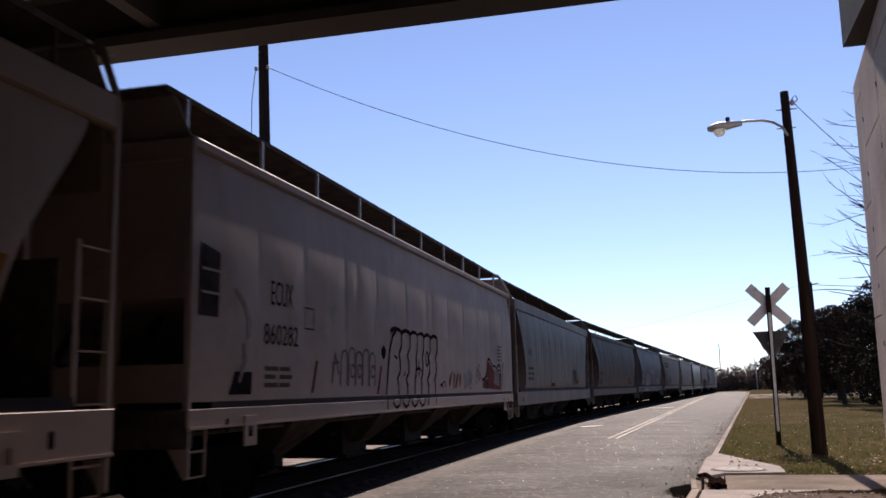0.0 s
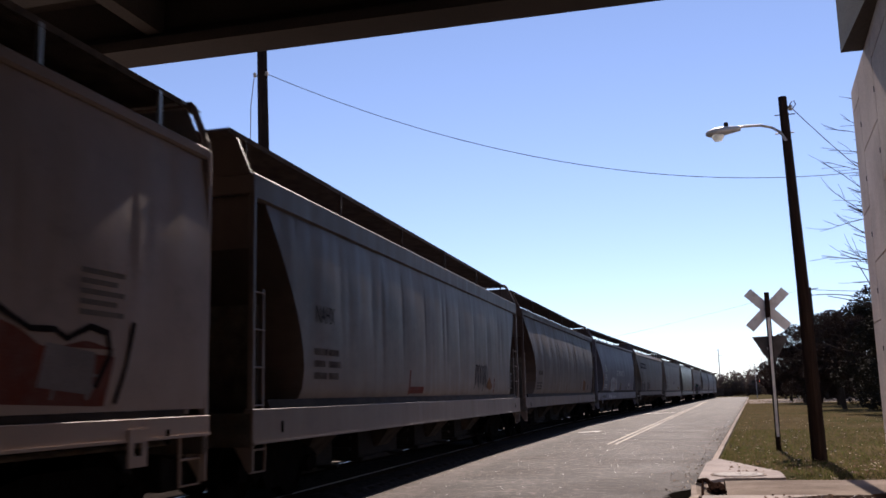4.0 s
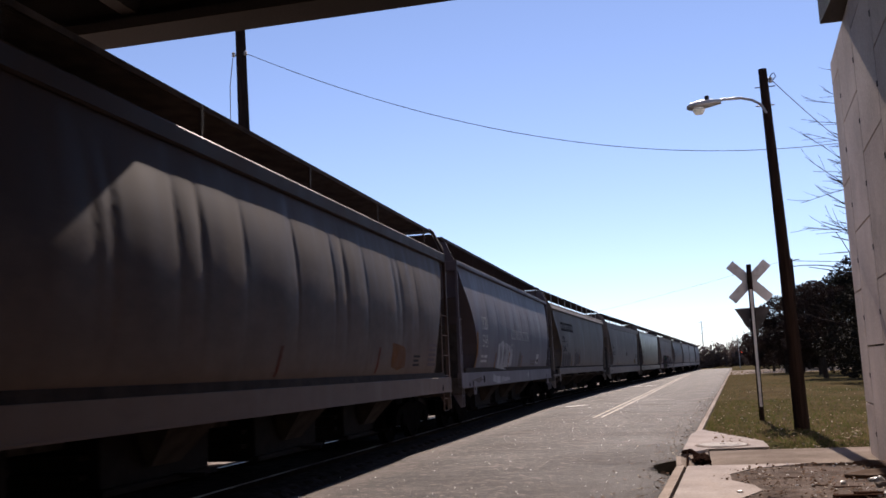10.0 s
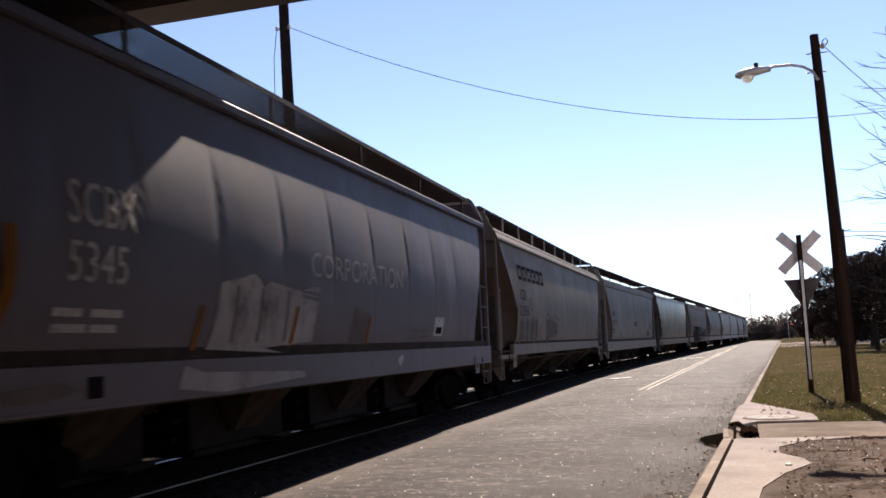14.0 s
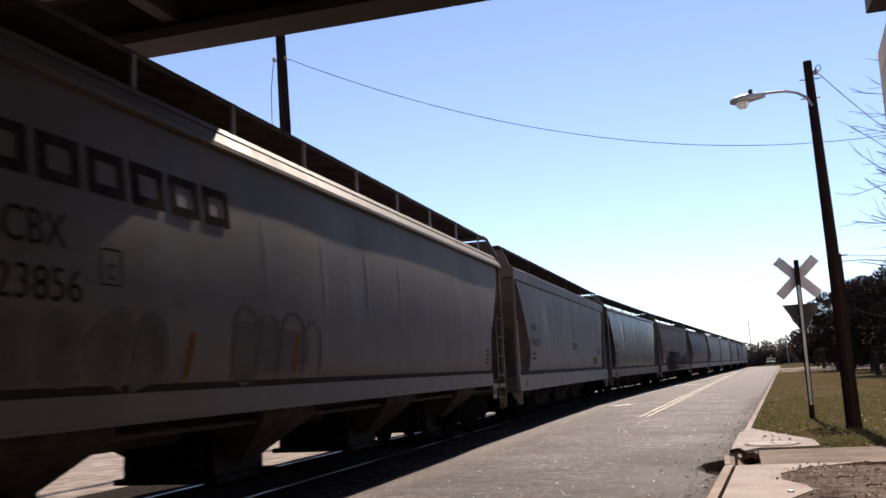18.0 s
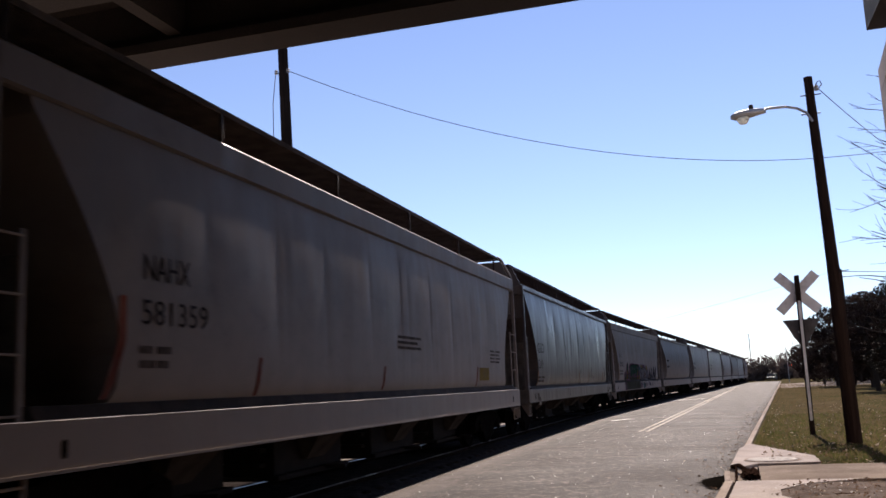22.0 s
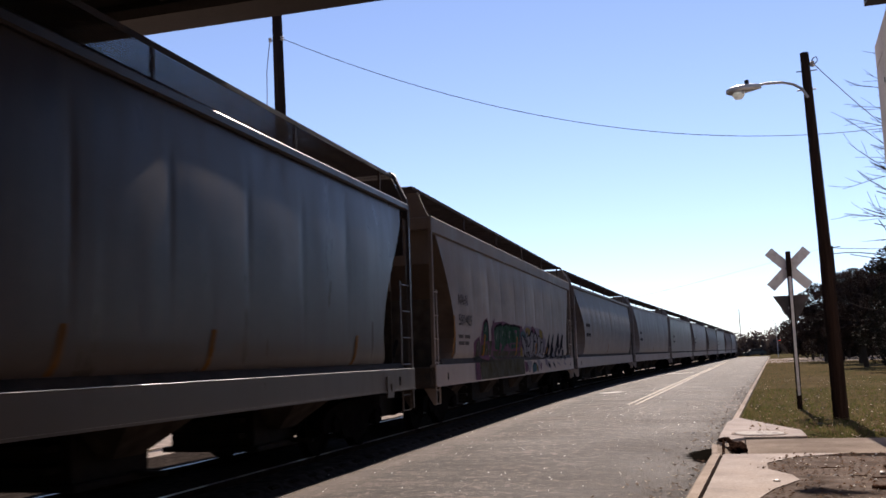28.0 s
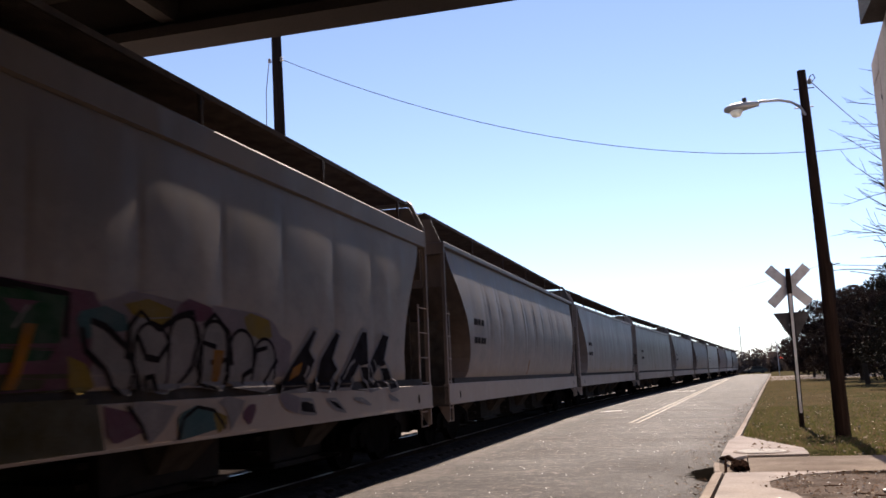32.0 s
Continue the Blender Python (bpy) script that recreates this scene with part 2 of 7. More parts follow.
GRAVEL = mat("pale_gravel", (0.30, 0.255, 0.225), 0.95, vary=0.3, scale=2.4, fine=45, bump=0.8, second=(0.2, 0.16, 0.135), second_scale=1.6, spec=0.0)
RAIL = mat("rail_steel", (0.16, 0.145, 0.13), 0.45, 0.6, vary=0.2, scale=4, bump=0.05)
RUST = mat("rusty_steel", (0.045, 0.026, 0.018), 0.85, 0.2, vary=0.4, scale=5, bump=0.4)
TIMBER = mat("creosoted_wood", (0.024, 0.016, 0.013), 0.95, spec=0.0, vary=0.35, scale=3, fine=30, bump=0.6, stretch=(8, 8, 0.5))
SLEEPER = mat("sleeper_wood", (0.02, 0.016, 0.013), 0.95, vary=0.3, scale=3, fine=30, bump=0.6, stretch=(0.5, 8, 8), spec=0.0)
YELLOW = mat("yellow_line", (0.34, 0.25, 0.12), 0.75, vary=0.25, scale=2, second=(0.11, 0.088, 0.075), second_scale=4, second_edge=(0.38, 0.56))
WHITE = mat("white_line", (0.62, 0.6, 0.55), 0.75, vary=0.15, scale=2, second=(0.2, 0.18, 0.16), second_scale=5, second_edge=(0.55, 0.65))
SIGN = mat("sign_white", (0.62, 0.6, 0.57), 0.5, vary=0.06, scale=4, bump=0.03, second=(0.45, 0.41, 0.37), second_scale=6)
GALV = mat("galvanised", (0.38, 0.36, 0.34), 0.5, 0.6, vary=0.15, scale=6, bump=0.05)
LIDPAINT = mat("worn_lid_paint", (0.46, 0.43, 0.4), 0.8, vary=0.15, scale=4, bump=0.2, second=(0.26, 0.23, 0.21), second_scale=6, spec=0.0)
# metal of the sign back, with its shade put into the colour
DULL = mat("dull_sign_back", (0.10, 0.09, 0.085), 0.8, 0.2, vary=0.2, scale=5, bump=0.05, spec=0.1)
GREYPAINT = mat("lamp_grey", (0.4, 0.39, 0.37), 0.45, 0.3, vary=0.1, scale=6, bump=0.05)
CARPAINT = mat("car_grey", (0.06, 0.065, 0.06), 0.7, vary=0.1, bump=0.0, spec=0.1)
GLASS = leafy("lamp_glass", (0.85, 0.83, 0.78), 0.05, 0.75)
# bays share the car's colour, darkened here for the shade under the sill
BAYS = mat("shaded_bay", (0.062, 0.049, 0.041), 0.9, vary=0.4, scale=2.5, bump=0.2, second=(0.033, 0.026, 0.022), second_scale=1.6, spec=0.0)
ROOFTOP = mat("dark_roof", (0.075, 0.06, 0.052), 0.9, vary=0.4, scale=3, bump=0.2, second=(0.112, 0.084, 0.063), second_scale=1.5, spec=0.0)
# galvanised walkway given a dark colour to paint in its backlit look
WALKWAY = mat("backlit_walkway", (0.085, 0.065, 0.055), 0.9, vary=0.3, scale=5, spec=0.0)
HOLE = mat("hole_black", (0.006, 0.005, 0.004), 1.0, vary=0.3, spec=0.0)
MATTED = mat("matted_leaves", (0.02, 0.011, 0.008), 1.0, vary=0.4, scale=9, bump=0.6, spec=0.0)
BOARD = mat("rotten_board", (0.05, 0.026, 0.018), 0.95, vary=0.4, scale=4, fine=40, bump=0.6, stretch=(1, 8, 8), spec=0.0)
DRYLEAF = mat("pale_dry_leaf", (0.5, 0.4, 0.27), 0.7, vary=0.3, scale=9, bump=0.0)
DARK = mat("dark_iron", (0.025, 0.022, 0.02), 0.8, 0.3, vary=0.3, scale=6, bump=0.3)
UNDER = mat("underframe_grime", (0.078, 0.065, 0.055), 0.9, 0.1, vary=0.4, scale=4, bump=0.4, second=(0.098, 0.069, 0.049), second_scale=3, spec=0.0)
# ledge tone holds the shade of the recess under the body
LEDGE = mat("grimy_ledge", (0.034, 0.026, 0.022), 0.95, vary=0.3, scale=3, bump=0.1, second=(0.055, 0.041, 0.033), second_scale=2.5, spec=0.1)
# truck and gate iron near black: shade below the cars is in the colour
TRUCKIRON = mat("shaded_truck_iron", (0.007, 0.006, 0.0055), 0.9, vary=0.4, scale=5, bump=0.3, spec=0.0)
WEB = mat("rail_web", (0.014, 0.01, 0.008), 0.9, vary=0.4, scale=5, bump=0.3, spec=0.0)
SHADEIRON = mat("shaded_iron", (0.019, 0.0155, 0.014), 0.85, 0.2, vary=0.4, scale=5, bump=0.3, second=(0.024, 0.018, 0.015), second_scale=3, spec=0.1)
WIRE = mat("wire", (0.09, 0.09, 0.1), 0.7)
BARK = mat("bark", (0.05, 0.038, 0.03), 0.95, vary=0.3, scale=5, bump=0.6, stretch=(4, 4, 0.6), spec=0.0)
LEAF = leafy("leaf_evergreen", (0.017, 0.015, 0.011), 0.4, 0.1)
LEAFRED = leafy("leaf_russet", (0.025, 0.016, 0.0135), 0.5, 0.15)
SCRUB = leafy("scrub", (0.085, 0.064, 0.056), 0.4, 0.2)

# ---- building helpers ----
def link_mesh(name, bm, material, parent=None, label="", smooth=False):
    me = bpy.data.meshes.new(name)
    bm.normal_update()
    bm.to_mesh(me)
    bm.free()
    mats = material if isinstance(material, (list, tuple)) else [material]
    for x in mats:
        me.materials.append(x)
    if smooth:
        me.polygons.foreach_set("use_smooth", [True] * len(me.polygons))
    ob = new(name, me)
    if parent:
        ob.parent = parent
    if label:
        tagged(ob, label)
    return ob


def part(name, bm, material, parent, label="", smooth=False):
    return link_mesh(name, bm, material, parent, label, smooth)


def share(name, ob, parent, m):
    """Another piece on the mesh of ob."""
    o = new(name, ob.data)
    o.parent = parent
    o.matrix_basis = m
    return o


def thing(name, label, category, group="", m=None):
    ob = new(name)
    ob.empty_display_size = 0.2
    if m is not None:
        ob.matrix_basis = m
    return tagged(ob, label, category, group)


def box(bm, x0, x1, y0, y1, z0, z1, bevel=0.0):
    vs = [bm.verts.new((x, y, z)) for x in (x0, x1) for y in (y0, y1) for z in (z0, z1)]
    fs = [bm.faces.new([vs[i] for i in f]) for f in ((0, 1, 3, 2), (4, 6, 7, 5), (0, 4, 5, 1), (2, 3, 7, 6), (0, 2, 6, 4), (1, 5, 7, 3))]
    if bevel:
        bmesh.ops.bevel(bm, geom=list({e for f in fs for e in f.edges}), offset=bevel, segments=1, affect="EDGES")
    return bm


def boxes(*specs, bevel=0.0):
    bm = bmesh.new()
    for s in specs:
        if bevel:
            b2 = bmesh.new()
            box(b2, *s, bevel=bevel)
            merge(bm, b2)
        else:
            box(bm, *s)
    return bm


def merge(bm, other):
    me = bpy.data.meshes.new("scratch")
    other.to_mesh(me)
    other.free()
    bm.from_mesh(me)
    bpy.data.meshes.remove(me)
    return bm


def tube(bm, points, r, sides=8, r_end=None, cap=True):
    """A round bar along points; the radius may taper to r_end."""
    pts = [Vector(p) for p in points]
    rings = []
    ref = None
    for i, p in enumerate(pts):
        d = (pts[min(i + 1, len(pts) - 1)] - pts[max(i - 1, 0)]).normalized()
        if ref is None or abs(d.dot(ref)) > 0.95:
            ref = Vector((0, 0, 1)) if abs(d.z) < 0.9 else Vector((1, 0, 0))
        a = d.cross(ref).normalized()
        b = a.cross(d).normalized()
        rr = r if r_end is None else r + (r_end - r) * i / max(1, len(pts) - 1)
        rings.append([bm.verts.new(p + rr * (math.cos(k * math.tau / sides) * a + math.sin(k * math.tau / sides) * b)) for k in range(sides)])
    for u, v in zip(rings, rings[1:]):
        for k in range(sides):
            bm.faces.new((u[k], u[(k + 1) % sides], v[(k + 1) % sides], v[k]))
    if cap:
        bm.faces.new(rings[0][::-1])
        bm.faces.new(rings[-1])
    return bm


def tubes(*specs, sides=8):
    bm = bmesh.new()
    for pts, r in specs:
        tube(bm, pts, r, sides)
    return bm


def lathe(bm, profile, segments=16, axis="z", at=(0, 0, 0)):
    """A body of revolution: profile of (radius, height)."""
    rings = []
    for r, h in profile:
        ring = []
        for k in range(segments):
            a = k * math.tau / segments
            c = (r * math.cos(a), r * math.sin(a), h)
            if axis == "x":
                c = (c[2], c[0], c[1])
            elif axis == "y":
                c = (c[0], c[2], c[1])
            ring.append(bm.verts.new(Vector(c) + Vector(at)))
        rings.append(ring)
    for u, v in zip(rings, rings[1:]):
        for k in range(segments):
            bm.faces.new((u[k], u[(k + 1) % segments], v[(k + 1) % segments], v[k]))
    bm.faces.new(rings[0][::-1])
    bm.faces.new(rings[-1])
    bmesh.ops.recalc_face_normals(bm, faces=bm.faces)
    return bm


def prism(bm, outline, axis, a, b):
    """An outline of 2D points drawn out along an axis from a to b."""
    def put(p, h):
        return {"x": (h, p[0], p[1]), "y": (p[0], h, p[1]), "z": (p[0], p[1], h)}[axis]
    lo = [bm.verts.new(put(p, a)) for p in outline]
    hi = [bm.verts.new(put(p, b)) for p in outline]
    fs = [bm.faces.new(lo), bm.faces.new(hi[::-1])]
    for i in range(len(outline)):
        j = (i + 1) % len(outline)
        fs.append(bm.faces.new((lo[j], lo[i], hi[i], hi[j])))
    bmesh.ops.recalc_face_normals(bm, faces=fs)
    return bm


def sheet(bm, xs, ys, f, thick=0.0):
    """A grid of points f(x, y), with sides down to -thick."""
    g = [[bm.verts.new(f(x, y)) for y in ys] for x in xs]
    for i in range(len(xs) - 1):
        for j in range(len(ys) - 1):
            bm.faces.new((g[i][j], g[i + 1][j], g[i + 1][j + 1], g[i][j + 1]))
    if thick:
        rim = [g[i][0] for i in range(len(xs))] + [g[-1][j] for j in range(1, len(ys))] + \
              [g[i][-1] for i in range(len(xs) - 2, -1, -1)] + [g[0][j] for j in range(len(ys) - 2, 0, -1)]
        low = [bm.verts.new(v.co - Vector((0, 0, thick))) for v in rim]
        for k in range(len(rim)):
            q = (k + 1) % len(rim)
            bm.faces.new((rim[q], rim[k], low[k], low[q]))
    return bm


def steps(a, b, n):
    return [a + (b - a) * i / n for i in range(n + 1)]


def smooth_step(x, a, b):
    k = min(1, max(0, (x - a) / (b - a)))
    return k * k * (3 - 2 * k)


# ---- plan: track and road lines ----
RAIL_TOP, TRACK_X = 0.14, -6.43


def heading(s):
    """The track's turn to the right, in radians, at s metres along it."""
    if s < 28:
        return 0.0
    if s < 58:
        return 0.072 * (s - 28) / 30
    if s < 185:
        return 0.072
    return max(-0.5, 0.072 - (s - 185) * 0.0022)


TRACK_STEP = 2.0
TRACK = {}
px, py = TRACK_X, -240.0
for i in range(-120, 301):
    TRACK[i] = (px, py)
    h = heading((i + 0.5) * TRACK_STEP)
    px, py = px + math.sin(h) * TRACK_STEP, py + math.cos(h) * TRACK_STEP


def track_at(s):
    i = math.floor(s / TRACK_STEP)
    i = max(-120, min(298, i))
    k = s / TRACK_STEP - i
    a, b = TRACK[i], TRACK[i + 1]
    return a[0] + (b[0] - a[0]) * k, a[1] + (b[1] - a[1]) * k


def kerb_x(y):
    return 0.05 + 0.0675 * (y - 14.3)


def beside(s, off, z):
    x, y = track_at(s)
    h = heading(s)
    return (x + off * math.cos(h), y - off * math.sin(h), z)


# ---- ground, road, kerb, pavement ----
def ground_z(x, y):
    """Level of the soil: below the road, up behind the kerb, rising gently far to the right."""
    e = x - kerb_x(y)
    z = -0.12 + 0.2 * smooth_step(e, 0.02, 0.13) * smooth_step(y, 15.6, 16.6)
    z += (0.19 * (1 - smooth_step(y, 12.8, 13.4)) + 0.03) * smooth_step(e, 0.2, 0.5) * (1 - smooth_step(y, 15.6, 16.6))
    if e > 2 and y > 20:
        z += 0.03 * noise.noise((x * 0.15, y * 0.15, 0)) + 0.012 * min(e - 2, 40) * smooth_step(y, 60, 130) * 0.4
    return z


def build_ground():
    xs = [-3000, -900, -300, -120, -60, -30, -18, -11]
    es = [-0.3, 0.0, 0.06, 0.12, 0.2, 0.35, 0.5, 0.8, 1.2, 1.6, 2.2, 3, 4, 6, 9, 13, 18, 25, 35, 50, 80, 150, 400, 1200, 3000]
    ys = [-2500, -600, -200, -60, -20, -5, 0, 4, 8, 10, 11, 12, 12.8, 13.1, 13.4, 14, 15, 15.6, 15.8, 16.1, 16.4, 16.6, 17, 18, 20, 22, 25, 28, 32, 36, 40, 46, 52, 60, 70, 82, 95, 110, 130, 150, 180, 230, 320, 500, 1000, 3000]
    bm = bmesh.new()
    def at(u, y):
        if u < -10:
            return (u, y, -0.12)
        x = max(-400, min(400, kerb_x(y))) + u
        return (x, y, ground_z(x, y) if abs(y) < 1500 else -0.12)
    sheet(bm, xs + es, ys, at)
    for f in bm.faces:
        c = f.calc_center_median()
        f.material_index = 2 if c.x < -8 or (95 < c.y < 130 and c.x > kerb_x(c.y)) else 1 if c.y < 15.7 else 0
    return tagged(link_mesh("ground", bm, [GRASS, DIRT, GRAVEL]), "dry winter grass and bare dirt beside the road", "ground", kind="structure")


build_ground()


def build_road():
    bm = bmesh.new()
    ys = steps(-60, 30, 60) + steps(31, 190, 60)[1:]
    def left(y):
        return min(track_at(y)[0] + 1.45, kerb_x(y) - 2.2)
    n = 14
    def at(k, y):
        a, b = left(y), kerb_x(y) - 0.02
        u = k / n
        return (a + (b - a) * u, y, 0.05 * math.sin(math.pi * u) * 0.8 - 0.03 + 0.012 * noise.noise((k * 0.7, y * 0.4, 3)))
    sheet(bm, list(range(n + 1)), ys, at, 0.2)
    return tagged(link_mesh("road", bm, ASPHALT, smooth=True), "worn grey asphalt street beside the railway", "road", kind="structure")


build_road()


def road_z(x, y):
    a, b = min(track_at(y)[0] + 1.45, kerb_x(y) - 2.2), kerb_x(y) - 0.02
    u = max(0, min(1, (x - a) / (b - a)))
    return 0.05 * math.sin(math.pi * u) * 0.8 - 0.03


def stripe(name, x0, y0, x1, y1, width, material, label):
    bm = bmesh.new()
    n = max(2, int(abs(y1 - y0) / 1.5))
    d = Vector((x1 - x0, y1 - y0)).normalized()
    side = Vector((d.y, -d.x)) * width / 2
    rows = []
    for i in range(n + 1):
        k = i / n
        p = Vector((x0 + (x1 - x0) * k, y0 + (y1 - y0) * k))
        rows.append([bm.verts.new((p.x + s * side.x, p.y + s * side.y, road_z(p.x + s * side.x, p.y) + 0.016)) for s in (-1, 1)])
    for a, b in zip(rows, rows[1:]):
        bm.faces.new((a[0], a[1], b[1], b[0]))
    return tagged(link_mesh(name, bm, material), label, "road marking", kind="structure")


stripe("centre_line_1", -2.27, 27.0, 2.35, 125.0, 0.08, YELLOW, "faded yellow centre line on asphalt")
stripe("centre_line_2", -2.05, 27.0, 2.6, 125.0, 0.08, YELLOW, "faded yellow centre line on asphalt")
stripe("stop_bar", -4.2, 64.0, -0.9, 65.2, 0.45, WHITE, "faded white bar across the lane")
stripe("white_dash", -4.0, 35.6, -3.3, 36.4, 0.35, WHITE, "short white paint mark on asphalt")

# ---- kerb and concrete ----
def build_kerb():
    kerb = thing("kerb", "weathered concrete kerb along the grass verge", "kerb")
    kerb["kind"] = "structure"
    def block(y0, y1, w=0.13):
        bm = bmesh.new()
        x0, x1 = kerb_x(y0), kerb_x(y1)
        o = [(0.0, -0.2), (0.0, 0.09), (0.03, 0.12), (w, 0.12), (w, -0.2)]
        a = [bm.verts.new((x0 + u, y0 + 0.006, v)) for u, v in o]
        b = [bm.verts.new((x1 + u, y1 - 0.006, v)) for u, v in o]
        for i in range(5):
            j = (i + 1) % 5
            bm.faces.new((a[i], a[j], b[j], b[i]))
        bm.faces.new(a)
        bm.faces.new(b[::-1])
        bmesh.ops.recalc_face_normals(bm, faces=bm.faces)
        part("kerb_stone", bm, KERB, kerb)
    y = 18.6
    while y < 165:
        block(y, y + 3.0)
        y += 3.0
    y = -30.0
    while y < 13.0:
        block(y, min(13.0, y + 3.0))
        y += 3.0
    return kerb


build_kerb()


def slab(name, outline, z, thick, material, label, category):
    bm = bmesh.new()
    prism(bm, outline, "z", z - thick, z)
    return tagged(link_mesh(name, bm, material), label, category, kind="structure")


slab("pavement_apron", [(0.06, 14.6), (0.29, 18.5), (0.52, 19.7), (1.0, 18.0), (1.44, 16.55), (1.42, 15.42), (0.5, 15.3), (0.3, 14.95)], 0.125, 0.3, CONCRETE, "pale concrete apron round the storm drain", "pavement")
slab("pavement_path", [(0.45, 13.2), (0.5, 15.26), (1.42, 15.38), (2.2, 15.4), (4.0, 15.5), (4.0, 13.5), (2.0, 13.25)], 0.09, 0.3, STAINED, "worn concrete footpath crossing the verge", "pavement")
slab("pavement_walk", [(0.13, 13.0), (-0.14, 9.0), (-1.69, -14), (-0.3, -14), (0.15, 7.4), (0.3, 8.9), (0.55, 9.8), (0.86, 10.5), (0.82, 10.9), (0.6, 11.4), (0.62, 12.0), (0.95, 12.6), (1.7, 13.1)], 0.11, 0.3, CONCRETE, "pale concrete pavement with a ragged dirt edge", "pavement")

# ---- overpass: girders, deck, abutment wall ----
BRIDGE_Y, BRIDGE_Z = 12.2, 6.8


def build_bridge():
    bridge = thing("overpass", "dark concrete road overpass on girders above the track", "bridge")
    bridge["kind"] = "structure"
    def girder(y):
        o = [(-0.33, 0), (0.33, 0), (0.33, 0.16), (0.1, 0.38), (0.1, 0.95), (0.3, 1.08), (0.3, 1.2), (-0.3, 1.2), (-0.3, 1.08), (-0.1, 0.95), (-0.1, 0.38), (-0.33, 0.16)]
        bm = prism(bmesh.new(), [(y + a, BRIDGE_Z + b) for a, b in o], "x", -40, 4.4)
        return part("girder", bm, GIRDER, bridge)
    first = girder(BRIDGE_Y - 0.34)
    # girders and deck run far back, unseen, to keep sky light off the train
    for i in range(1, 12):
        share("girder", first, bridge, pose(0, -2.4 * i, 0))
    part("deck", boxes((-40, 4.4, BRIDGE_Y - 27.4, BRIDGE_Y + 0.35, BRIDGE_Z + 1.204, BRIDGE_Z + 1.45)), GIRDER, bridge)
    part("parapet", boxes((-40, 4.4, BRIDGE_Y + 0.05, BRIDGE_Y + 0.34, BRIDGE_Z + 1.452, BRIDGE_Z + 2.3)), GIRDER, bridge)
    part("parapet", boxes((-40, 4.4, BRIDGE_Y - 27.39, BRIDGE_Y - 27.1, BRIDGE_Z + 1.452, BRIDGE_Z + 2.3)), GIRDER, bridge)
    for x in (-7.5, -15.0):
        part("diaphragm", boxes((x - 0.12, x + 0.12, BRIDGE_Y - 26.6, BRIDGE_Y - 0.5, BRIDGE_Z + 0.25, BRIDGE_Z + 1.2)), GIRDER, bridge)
    return bridge


build_bridge()

WALL_X, WALL_R, WALL_END = 2.7, 0.35, 14.4


def wall_point(s, out=0.0):
    """A point on the abutment's face, s metres from its far corner's start: straight towards -y for s > 0, round the corner for s < 0."""
    if s >= 0:
        return (WALL_X - 0.08 * s - out, WALL_END - s)
    a = -s / WALL_R
    if a < math.pi / 2:
        return (WALL_X + WALL_R - (WALL_R + out) * math.cos(a), WALL_END + (WALL_R + out) * math.sin(a))
    return (WALL_X + WALL_R + (-s - WALL_R * math.pi / 2), WALL_END + WALL_R + out)


def build_abutment():
    wall = thing("abutment_wall", "pale concrete retaining wall of staggered panels under the overpass", "retaining wall")
    wall["kind"] = "structure"
    # earth fill behind the panels
    bm = bmesh.new()
    ring = [wall_point(s, -0.1) for s in steps(30, 0, 10) + steps(0, -WALL_R * 1.57, 8)[1:] + [-9.0]] + [(12.0, -18.0)]
    prism(bm, ring, "z", -0.3, 5.9)
    part("core", bm, JOINT, wall)
    def panel(s0, s1, z0, z1):
        bm = bmesh.new()
        n = max(1, round(abs(s1 - s0) / 0.3)) if min(s0, s1) < 0 else 1
        g = 0.012
        f = [[], []]
        ss = steps(s0 + g, s1 - g, n)
        for s in ss:
            x, y = wall_point(s, 0.0)
            f[0].append([bm.verts.new((x, y, z)) for z in (z0 + g, z1 - g)])
            x, y = wall_point(s, -0.14)
            f[1].append([bm.verts.new((x, y, z)) for z in (z0 + g, z1 - g)])
        for i in range(n):
            bm.faces.new((f[0][i][0], f[0][i + 1][0], f[0][i + 1][1], f[0][i][1]))
            for k in (0, 1):
                bm.faces.new((f[0][i][k], f[0][i + 1][k], f[1][i + 1][k], f[1][i][k]))
        for i in (0, n):
            bm.faces.new((f[0][i][0], f[0][i][1], f[1][i][1], f[1][i][0]))
        bmesh.ops.recalc_face_normals(bm, faces=bm.faces)
        part("panel", bm, PANEL, wall)
    def column(s0, s1, odd):
        z = 0.04 - 1.57 + (0.785 if odd else 0.0)
        while z < 5.9:
            top = min(5.9, z + 1.57)
            if top > max(z, -0.3) + 0.1:
                panel(s0, s1, max(z, -0.3), top)
            z += 1.57
    for col in range(17):
        s = 0.93 + 1.62 * col
        column(s, s + 1.62, col % 2 == 1)
        # pockets at the joints, midway up each panel
        for k in range(8):
            z = 0.04 + 0.3925 + 0.785 * k
            if z < 5.8 and col < 8:
                x, y = wall_point(s)
                b = part("joint_pocket", boxes((-0.006, 0.004, -0.02, 0.02, -0.032, 0.032)), JOINT, wall)
                b.matrix_basis = pose(x, y, z, 0, 0, 4.6)
    column(-WALL_R * 1.57, 0.93, True)
    for col in range(5):
        column(-WALL_R * 1.57 - 1.74 * (col + 1), -WALL_R * 1.57 - 1.74 * col, col % 2 == 0)
    return wall


build_abutment()
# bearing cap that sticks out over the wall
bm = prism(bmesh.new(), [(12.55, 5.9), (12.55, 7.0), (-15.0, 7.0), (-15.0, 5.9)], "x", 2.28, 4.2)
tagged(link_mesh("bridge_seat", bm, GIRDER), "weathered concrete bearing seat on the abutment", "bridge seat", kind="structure")

